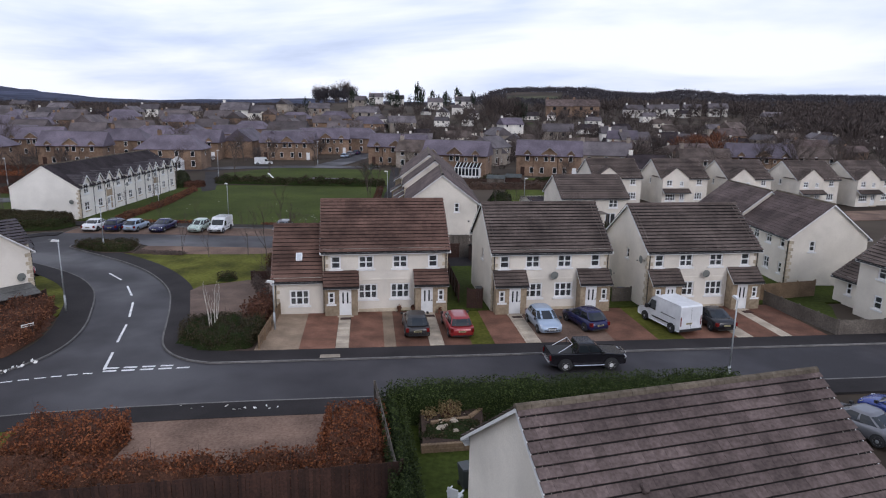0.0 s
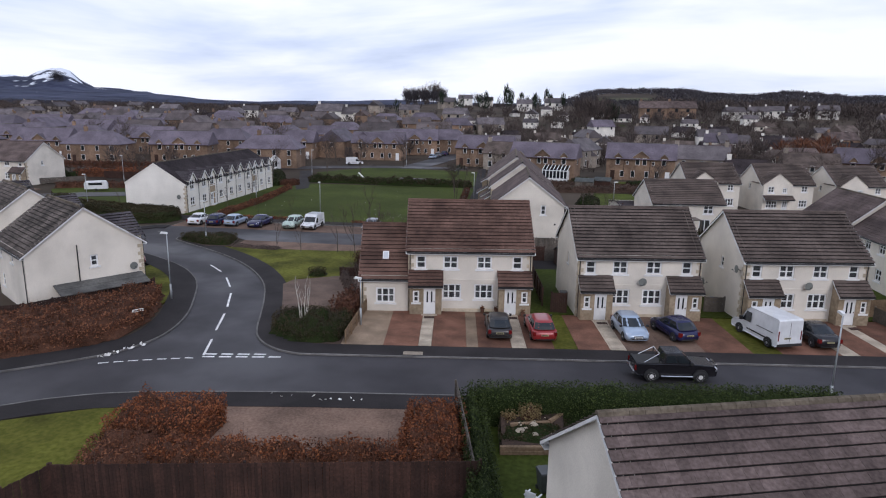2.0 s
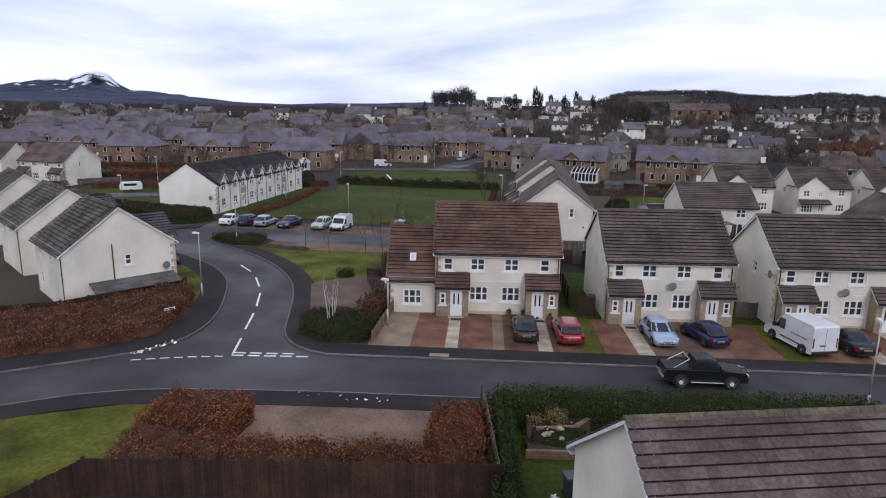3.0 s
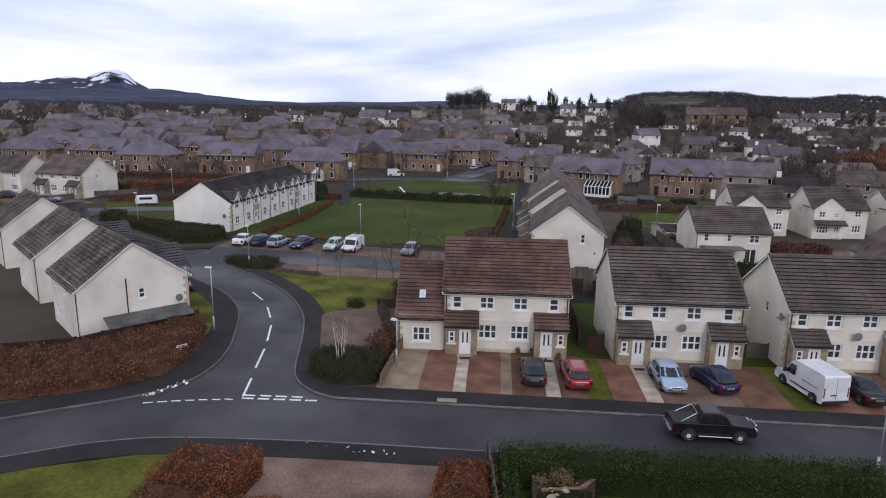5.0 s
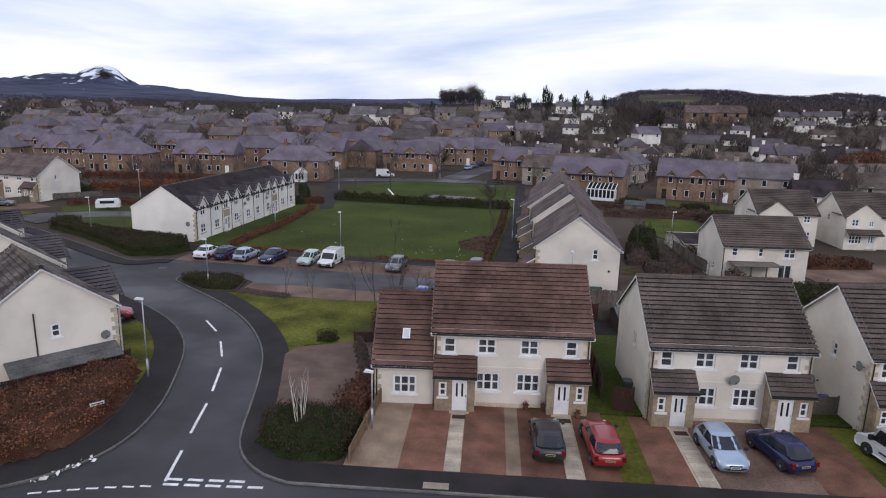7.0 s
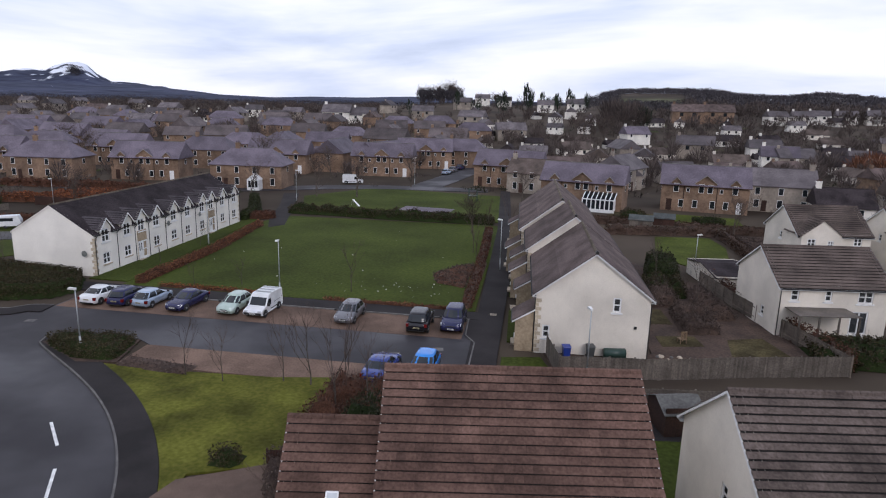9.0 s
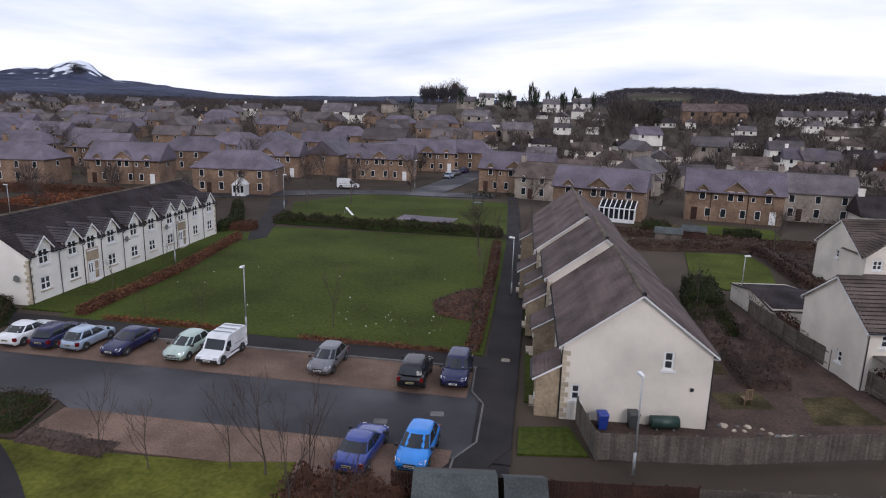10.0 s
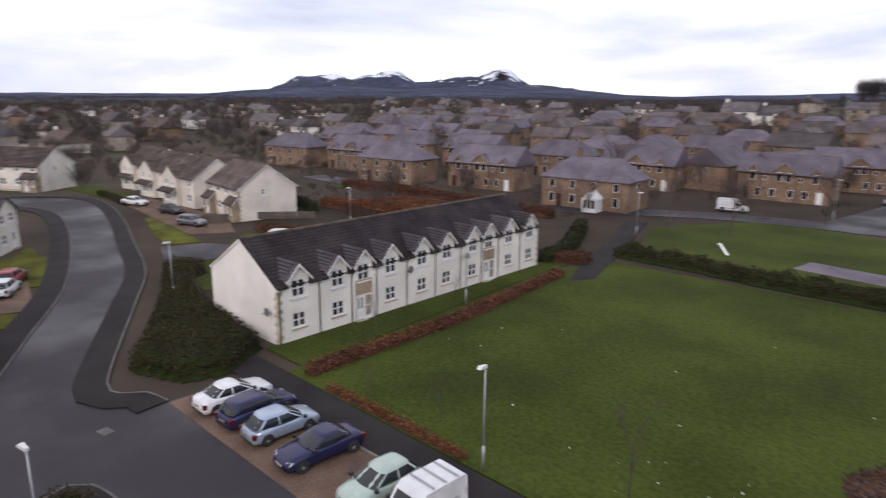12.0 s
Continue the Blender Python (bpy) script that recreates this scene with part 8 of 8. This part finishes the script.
SMALL_KINDS = {
    "grey": small_house(12, 8, 5.0, 7.8, SANDSTONE_GREY, SLATE_GREY, "grey stone house with a slate roof"),
    "white": small_house(10, 7.5, 4.6, 7.2, HARL_WHITE, SLATE_GREY, "white harled house with a slate roof"),
    "cottage": small_house(10, 7, 2.7, 5.2, HARL_WHITE, SLATE_DARK, "low white cottage with a dark roof"),
    "brown": small_house(11, 7.5, 4.4, 7.0, SANDSTONE, TILE_MAUVE, "brown stone house with a mauve roof"),
    "bungalow": small_house(12, 8, 2.7, 5.4, HARL, TILE_GREY, "cream bungalow with a grey-brown roof"),
}
for k, e in enumerate(SMALL_KINDS.values()):
    e.matrix_basis = pose(40 + 24 * k, 262, height(40 + 24 * k, 262), 0, 0, 7 * k - 10)
HOUSE_KINDS = {
    "gablet": stone_house(chimneys=0),
    "hipped": stone_house(15.0, 8.6, 5.0, 8.0, hip=3.2, gablets=False, label="sandstone house with a hipped slate roof", chimneys=1),
    "semi": stone_house(15.0, 8.0, 5.0, 8.0, roof=SLATE, gablets=True, label="sandstone pair of houses with slate roof and gablets", chimneys=0),
    "grey": stone_house(12.0, 8.0, 5.0, 7.8, SANDSTONE_GREY, SLATE_GREY, 0, False, "grey stone house with a slate roof"),
    "white": stone_house(10.0, 7.5, 4.6, 7.4, HARL_WHITE, SLATE, 0, False, "white harled house with a slate roof", chimneys=1),
    "cottage": stone_house(9.0, 7.0, 2.7, 5.4, HARL_WHITE, SLATE_DARK, 0, False, "low white cottage with a dark roof", 1, 1),
    "brown": stone_house(11.0, 7.5, 4.4, 7.0, SANDSTONE_GREY, TILE_GREY, 0, False, "grey rendered house with brown tiles", 2, 1),
}
# the prototypes stand in the town themselves
for (kind, e), (x, y, rot) in zip(HOUSE_KINDS.items(), ((17.6, 153.5, -10), (-72.5, 153.6, 5), (-4.6, 151.6, -14), (33.6, 157.5, -8), (60, 236, -10), (78, 232, 8), (56, 152, -10))):
    e.matrix_basis = pose(x, y, height(x, y), 0, 0, rot)
K = HOUSE_KINDS
for kind, x, y, rot in (
    ("gablet", -99.0, 159.0, 8), ("hipped", -119.5, 152.5, 6), ("gablet", -140, 160, 6), ("hipped", -160, 155, 8), ("semi", -52, 186, 2), ("semi", -45.5, 188, 70),
    ("gablet", -20, 176, -12), ("hipped", -36, 214, 0), ("brown", -12, 168, -15), ("semi", 70, 158, -10), ("grey", 14, 176, 62),
    ("brown", 90, 166, -6), ("cottage", 43.5, 149.5, -6), ("gablet", -78, 182, 4), ("hipped", -100, 186, 4), ("gablet", -124, 184, 6), ("hipped", -148, 186, 6), ("semi", -174, 182, 6),
):
    stand(K[kind], x, y, rot)

# streets of houses behind, sandstone to the west, mixed small houses to the east
for row, (y0, names, gap, share) in enumerate((
    (208, ("gablet", "hipped", "semi", "hipped"), 20, 0.92), (236, ("hipped", "gablet", "semi"), 20, 0.92), (262, ("hipped", "semi", "gablet"), 21, 0.9),
    (292, ("hipped", "grey", "semi"), 21, 0.88), (326, ("grey", "hipped", "semi"), 22, 0.85),
)):
    x = -y0 * 0.98
    while x < -10 - 0.1 * y0:
        yy = y0 + random.uniform(-6, 6) + 0.05 * abs(x)
        lane = abs(x + 24 + (yy - 190) * 0.04) < 10 and yy < 270
        if random.random() < share and not lane:
            stand((K if y0 < 230 else FAR_KINDS)[random.choice(names)], x, yy, random.choice((0, 0, 4, -6, 8, 90, -90, 12)) + random.uniform(-4, 4), random.uniform(0.9, 1.08))
        x += gap * random.uniform(0.8, 1.25)
for row, (y0, names, gap, share) in enumerate((
    (190, ("brown", "grey", "brown"), 16, 0.85), (210, ("brown", "grey", "bungalow"), 15, 0.9), (230, ("bungalow", "grey", "brown", "white"), 15, 0.85), (252, ("white", "bungalow", "grey", "cottage"), 16, 0.85),
    (276, ("white", "bungalow", "cottage", "brown"), 17, 0.8), (304, ("white", "bungalow", "cottage", "grey"), 18, 0.75), (338, ("white", "bungalow", "grey"), 20, 0.7), (380, ("white", "cottage", "grey"), 22, 0.65), (430, ("white", "cottage", "grey"), 27, 0.5),
)):
    x = -4 - 0.1 * y0
    while x < y0 * 0.7 and x < 190:
        yy = y0 + random.uniform(-6, 6) + 0.04 * abs(x)
        if random.random() < share and not (abs(x + 25) < 10 and yy < 270):
            stand(SMALL_KINDS[random.choice(names)], x, yy, random.choice((0, -12, 12, 80, -70, 84, -62, 24)) + random.uniform(-5, 5), random.uniform(0.66, 0.92))
        x += gap * random.uniform(0.8, 1.25)
for y0, gap, share in ((372, 22, 0.7), (420, 27, 0.55), (490, 40, 0.4)):
    x = -y0 * 1.0
    while x < -0.1 * y0:
        if random.random() < share:
            stand(SMALL_KINDS[random.choice(("white", "grey", "brown", "grey", "cottage"))], x, y0 + random.uniform(-12, 12), random.choice((0, 8, -10, 85)) + random.uniform(-5, 5), random.uniform(0.9, 1.15))
        x += gap * random.uniform(0.8, 1.25)
# houses over the plain to the west
for _ in range(46):
    x, y = -random.uniform(1.0, 3.4), 0
    r = random.uniform(215, 620)
    a = math.atan(x)
    stand(SMALL_KINDS[random.choice(("white", "grey", "brown", "bungalow", "grey"))], r * math.sin(a), r * math.cos(a), random.uniform(-20, 20), random.uniform(0.9, 1.2))
for kind, x, y, rot, s in (("white", -128, 380, 4, 1.5), ("white", -112, 384, 4, 1.25), ("white", -66, 590, 0, 1.2), ("white", -48, 600, 0, 1.2), ("white", -12, 520, 0, 1.2), ("white", 10, 545, -5, 1.4), ("white", 146, 440, -10, 1.1), ("white", 163, 445, -8, 1.1), ("white", 180, 446, -12, 1.2), ("white", 118, 420, 8, 1.1), ("white", 133, 428, -6, 1.1), ("brown", 66, 420, -4, 1.5), ("brown", 84, 425, -4, 1.5)):
    stand(SMALL_KINDS[kind], x, y, rot, s)

# white houses beyond the apartment block
semi(-104.6, 110.6, -6, TILE_MAUVE, "white rendered semi-detached house with a plain brown roof", W=11.2, ze=4.7, zr=7.9, D=9.0, gap=0.03, group="white houses on the bend")
for x, y, rot in ((-116.5, 109.6, 2), (-128.0, 110.6, 4), (-139.5, 111.8, 6)):
    villa(x, y, rot, mat=TILE_GREY, W=8.6, D=8.6, zr=7.6, group="white houses on the bend")
semi(-154.5, 92.0, 31, TILE_MAUVE, "white rendered semi-detached house with a brown roof", W=12.5, ze=4.7, zr=7.6, D=8.6, group="white houses on the bend")
villa(-90.5, 68, 150, group="white houses on the bend")

# conservatory against the stone house, and roofs of glass
cons = thing("conservatory", "white framed lean-to conservatory against a stone house", "conservatory", pose(3.6, 149.4, 0, 0, 0, -14))
for i in range(8):
    part("post", pooled(("cons_post",), lambda: Shape().box(-0.1, 0.1, -0.08, 0.08, 0, 2.3), UPVC), parent=cons, m=pose(i * 0.8, -2.9, 0))
    part("rafter", pooled(("cons_rafter",), lambda: Shape().tube((0, -2.95, 2.3), (0, 0, 3.3), 0.1, k=4), UPVC), parent=cons, m=pose(i * 0.8, 0, 0))
part("glazing", Shape().loft([[(0, -2.92, 2.3), (5.6, -2.92, 2.3), (5.6, 0, 3.26), (0, 0, 3.26)], [(0, -2.92, 2.33), (5.6, -2.92, 2.33), (5.6, 0, 3.29), (0, 0, 3.29)]]), CARGLASS, cons)
part("glazing", Shape().box(0, 5.6, -2.88, -2.85, 0.6, 2.3), CARGLASS, cons)
part("eaves_beam", Shape().box(-0.1, 5.7, -3.0, -2.8, 2.2, 2.36), UPVC, cons)
part("dwarf_wall", Shape().box(-0.05, 5.65, -2.95, -2.8, 0, 0.6), UPVC, cons)
pc = thing("porch", "white glazed porch with a pointed roof", "porch", pose(-63.5, 151.5, 0, 0, 0, 5))
part("wall", Shape().box(0, 2.4, 0, 2.4, 0, 2.1), UPVC, pc)
part("roof", Shape().loft([[(-0.1, -0.1, 2.1), (2.5, -0.1, 2.1), (2.5, 2.6, 2.1), (-0.1, 2.6, 2.1)], [(1.1, 0, 3.2), (1.3, 0, 3.2), (1.3, 2.6, 3.2), (1.1, 2.6, 3.2)]]), UPVC, pc)
for x in (0.3, 1.0, 1.7):
    part("pane", Shape().box(x, x + 0.5, -0.02, 0.02, 0.7, 2.0), CARGLASS, pc)

# lanes of the older town
for name, line, w in (("far_street", [(-31, 164), (-27, 190), (-25, 215), (-27, 260)], 7), ("far_street", [(-130, 148), (-80, 147), (-45, 164), (-16, 168)], 6)):
    c = smooth_line(line, 6)
    s = Shape()
    ribbon(s, offset(c, w / 2), offset(c, -w / 2), -0.5, 0.0)
    s.v = [(x, y, z + max(0.06, height(x, y) + 0.1) + (0.012 if w > 6 else 0.0)) for x, y, z in s.v]
    tagged(part(name, s, ASPHALT), "grey asphalt street of the older town", "road", kind="structure")
# play park
sw = thing("play_frame", "small green climbing frame in the play park", "climbing frame", pose(-18.2, 150.5, 0.05))
for x in (0, 1.6):
    for y in (0, 1.6):
        part("post", Shape().tube((x, y, 0), (x, y, 2.4), 0.06), TANK_GREEN, sw)
part("platform", Shape().box(0, 1.6, 0, 1.6, 1.1, 1.18), TANK_GREEN, sw)
part("rail", Shape().tube((0, 0, 2.4), (1.6, 0, 2.4), 0.05), TANK_GREEN, sw)
slide = thing("slide", "white steel slide in the play park", "slide", pose(-36.0, 138.0, 0.05, 0, 0, 140) @ Matrix.Scale(0.75, 4))
part("chute", Shape().loft([[(0, -0.25, 0.2), (0, 0.25, 0.2), (0, 0.25, 0.26), (0, -0.25, 0.26)], [(2.6, -0.25, 1.5), (2.6, 0.25, 1.5), (2.6, 0.25, 1.56), (2.6, -0.25, 1.56)]]), LAMPHEAD, slide)
part("ladder", Shape().tube((2.6, -0.2, 1.5), (3.1, -0.2, 0), 0.03).tube((2.6, 0.2, 1.5), (3.1, 0.2, 0), 0.03), STEEL, slide)
patch("play_surface", [(-29, 137.5), (-20, 136.5), (-19.4, 141), (-28.4, 142)], 0.07, SLATE, "dark blue-grey rubber play surface", "play surface")


# ---------- woods ----------
def woods(name, spots, mat, label, tris=22, tall=9.0, wide=3.2, thin=1.0):
    """Bare winter trees far off, each a fan of thin upright branches over a trunk."""
    s = Shape()
    for x, y, k in spots:
        z = height(x, y) - 0.3
        h, w = tall * k, wide * k
        s.tube((x, y, z), (x, y, z + h * 0.6), 0.18 * k, 0.08 * k, 3)
        for _ in range(tris):
            d = Vector((random.gauss(0, 1), random.gauss(0, 1), random.gauss(0, 1))).normalized() * random.uniform(0.45, 1.0)
            p = Vector((x + d.x * w, y + d.y * w, z + h * (0.62 + 0.38 * d.z)))
            b = Vector((random.gauss(0, 1), random.gauss(0, 1), 0)).normalized() * w * random.uniform(0.08, 0.24) * thin
            g = Vector((d.x * w * 0.3, d.y * w * 0.3, h * random.uniform(0.08, 0.16))) * (1.2 - 0.2 * thin)
            n = len(s.v)
            s.v += [tuple(p - g), tuple(p + b * 0.5), tuple(p + g), tuple(p - b * 0.5)]
            s.f.append((n, n + 1, n + 2, n + 3))
    return tagged(part(name, s, mat), label, "trees", kind="stuff")


def polar(a, r):
    return r * math.sin(radians(a)), r * math.cos(radians(a))


spots = []
while len(spots) < 4600:
    a, r = random.uniform(1.5, 48), random.uniform(560, 1150)
    x, y = polar(a, r)
    clear = 5.2 < a < 10.3 and 640 < r < 830
    if not clear and random.random() < (0.35 if a < 4 else 1.0):
        spots.append((x, y, random.uniform(0.8, 1.2)))
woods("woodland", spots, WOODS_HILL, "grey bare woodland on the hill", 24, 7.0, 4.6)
spots = []
while len(spots) < 1300:
    a, r = random.uniform(10, 50), random.uniform(330, 640)
    x, y = polar(a, r)
    if r > 470 or a > 27:
        spots.append((x, y, random.uniform(0.7, 1.25)))
woods("woodland", spots, WOODS, "brown-grey bare woodland below the hill", 60, 8.0, 3.8)
spots = []
for _ in range(900):
    a, r = random.uniform(-62, 42), random.uniform(175, 620)
    spots.append((*polar(a, r), random.uniform(0.35, 0.9)))
for _ in range(2600):
    a, r = random.uniform(-84, -14), random.uniform(300, 1000)
    spots.append((*polar(a, r), random.uniform(0.5, 1.15)))
for _ in range(420):
    a, r = random.uniform(-6, 40), random.uniform(190, 460)
    spots.append((*polar(a, r), random.uniform(0.5, 1.2)))
spots = [q for q in spots if not (abs(q[0] + 25) < 9 and q[1] < 270)]
woods("garden_trees", [q for q in spots if math.hypot(q[0], q[1]) < 330], WOODS, "fine bare trees between the houses of the town", 230, 6.5, 2.7, 0.3)
woods("garden_trees", [q for q in spots if math.hypot(q[0], q[1]) >= 330], WOODS, "bare trees between the far houses of the town", 80, 6.5, 2.9, 0.7)
spots = []
while len(spots) < 5200:
    a, r = random.uniform(-88, 2), random.uniform(800, 2300)
    x, y = polar(a, r)
    if noise.noise(Vector((x / 160, y / 160, 1))) > -0.12:
        spots.append((x, y, random.uniform(0.8, 1.3)))
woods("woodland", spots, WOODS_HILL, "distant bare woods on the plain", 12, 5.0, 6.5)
# the dark rock crag of the highest hill, made of added tree clumps
woods("crag_trees", [(*polar(random.gauss(-37.75, 0.28), random.uniform(3450, 3665)), random.uniform(0.6, 1.2)) for _ in range(170)], WOODS_HILL, "dark wooded crag below the snowy hilltop", 24, 7.0, 12.0)


def open_ground(x, y):
    return y > 165 or (y > 132 and (x < -62 or x > 32)) or x < -95 and y > 122


for mat, name, label, count, tall in ((WOODS, "garden_shrubs", "brown winter shrubs and hedges in the town gardens", 2600, 1.5), (SHRUB, "garden_shrubs", "dark evergreen shrubs in the town gardens", 1100, 1.4)):
    spots = []
    while len(spots) < count:
        a, r = random.uniform(-80, 42), random.uniform(140, 400)
        x, y = polar(a, r)
        if open_ground(x, y) and not (abs(x + 26) < 7 and y < 270):
            u, k = random.uniform(0, 3.1), random.randint(1, 4)
            spots += [(x + 1.7 * j * math.cos(u), y + 1.7 * j * math.sin(u), random.uniform(0.6, 1.3)) for j in range(k)]
    woods(name, spots, mat, label, 16, tall, 1.3)
s = Shape()
for _ in range(150):
    a, r = random.uniform(-80, 42), random.uniform(150, 420)
    x, y = polar(a, r)
    if open_ground(x, y) and not (abs(x + 26) < 9 and y < 270):
        u, w, d = random.uniform(-0.3, 0.3), random.uniform(3, 8), random.uniform(3, 7)
        q = [(x + i * w * math.cos(u) - j * d * math.sin(u), y + i * w * math.sin(u) + j * d * math.cos(u)) for i, j in ((-0.5, -0.5), (0.5, -0.5), (0.5, 0.5), (-0.5, 0.5))]
        s.face(*[(p, v, height(p, v) + 0.12) for p, v in q])
tagged(part("garden_lawns", s, GRASS), "small winter lawns between the houses", "lawn", kind="stuff")
woods("tall_trees", [(*polar(random.gauss(5.2, 0.7), random.uniform(345, 430)), random.uniform(0.8, 1.15)) for _ in range(16)], WOODS, "clump of tall bare trees on the rise", 240, 13.0, 4.6, 0.4)
woods("conifers", [(*polar(6.6, 372), 1.0), (*polar(7.0, 380), 0.8), (*polar(-2.0, 520), 0.8)], CONIFER, "broad dark conifers among the houses", 170, 12.0, 3.4)
woods("beech_trees", [(*polar(random.gauss(21.6, 1.0), random.uniform(225, 262)), random.uniform(0.75, 1.05)) for _ in range(9)], BEECH_MID, "orange-brown beech trees among the houses", 300, 8.0, 4.0, 0.35)
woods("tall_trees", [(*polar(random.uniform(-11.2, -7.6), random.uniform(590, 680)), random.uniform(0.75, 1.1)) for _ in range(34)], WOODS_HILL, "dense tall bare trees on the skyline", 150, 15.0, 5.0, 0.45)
spots = [(*polar(random.uniform(-12, 2), random.uniform(420, 720)), random.uniform(0.6, 1.1)) for _ in range(26)]
woods("conifers", spots, CONIFER, "dark conifers among the houses on the rise", 60, 13.0, 2.8)
for k in range(16):
    x, y = polar(-10.8 + 0.21 * k + random.uniform(-0.1, 0.1), random.uniform(600, 680))
    place_tree(T_BIG[k % 3], x, y, random.uniform(1.2, 1.75), random.uniform(0, 360), group="tall trees on the rise")
woods("conifers", [(*polar(a, r), k) for a, r, k in ((-2.2, 560, 1.0), (-1.8, 570, 0.8), (1.2, 560, 0.85), (1.5, 566, 0.7), (0.2, 590, 0.7), (-4.0, 580, 0.7), (-0.9, 575, 0.75), (2.6, 540, 0.7))], CONIFER, "tall dark conifers on the skyline of the town", 160, 21.0, 3.4)
for a, r, k in ((2.2, 300, 1.0), (3.0, 306, 1.15), (3.6, 312, 1.0), (1.6, 318, 0.9), (4.4, 330, 1.0), (12.0, 340, 1.0), (15.5, 350, 1.1), (16.2, 356, 1.0), (-3.5, 260, 0.8), (-14.0, 215, 0.8), (-22.0, 240, 0.9), (-9.0, 236, 0.7), (20.0, 300, 1.1), (22.0, 310, 1.0), (-30, 230, 0.8), (-36, 260, 0.9)):
    x, y = polar(a, r)
    place_tree(T_BIG[k > 1], x, y, k, a * 40, group="bare trees in the town")
for k in range(14):
    x, y = polar(random.uniform(-6, 1.5), random.uniform(560, 700))
    place_tree(T_BIG[k % 3], x, y, random.uniform(0.7, 1.1), random.uniform(0, 360), group="tall trees on the rise")
# the tree patterns themselves stand among the others
for p, (x, y) in zip(T_BIG + T_SMALL, ((-70, 172), (-115, 172), (-30, 230), (-8.2, 118), (-10, 133))):
    p.matrix_basis = pose(x, y, height(x, y), 0, 0, 40)
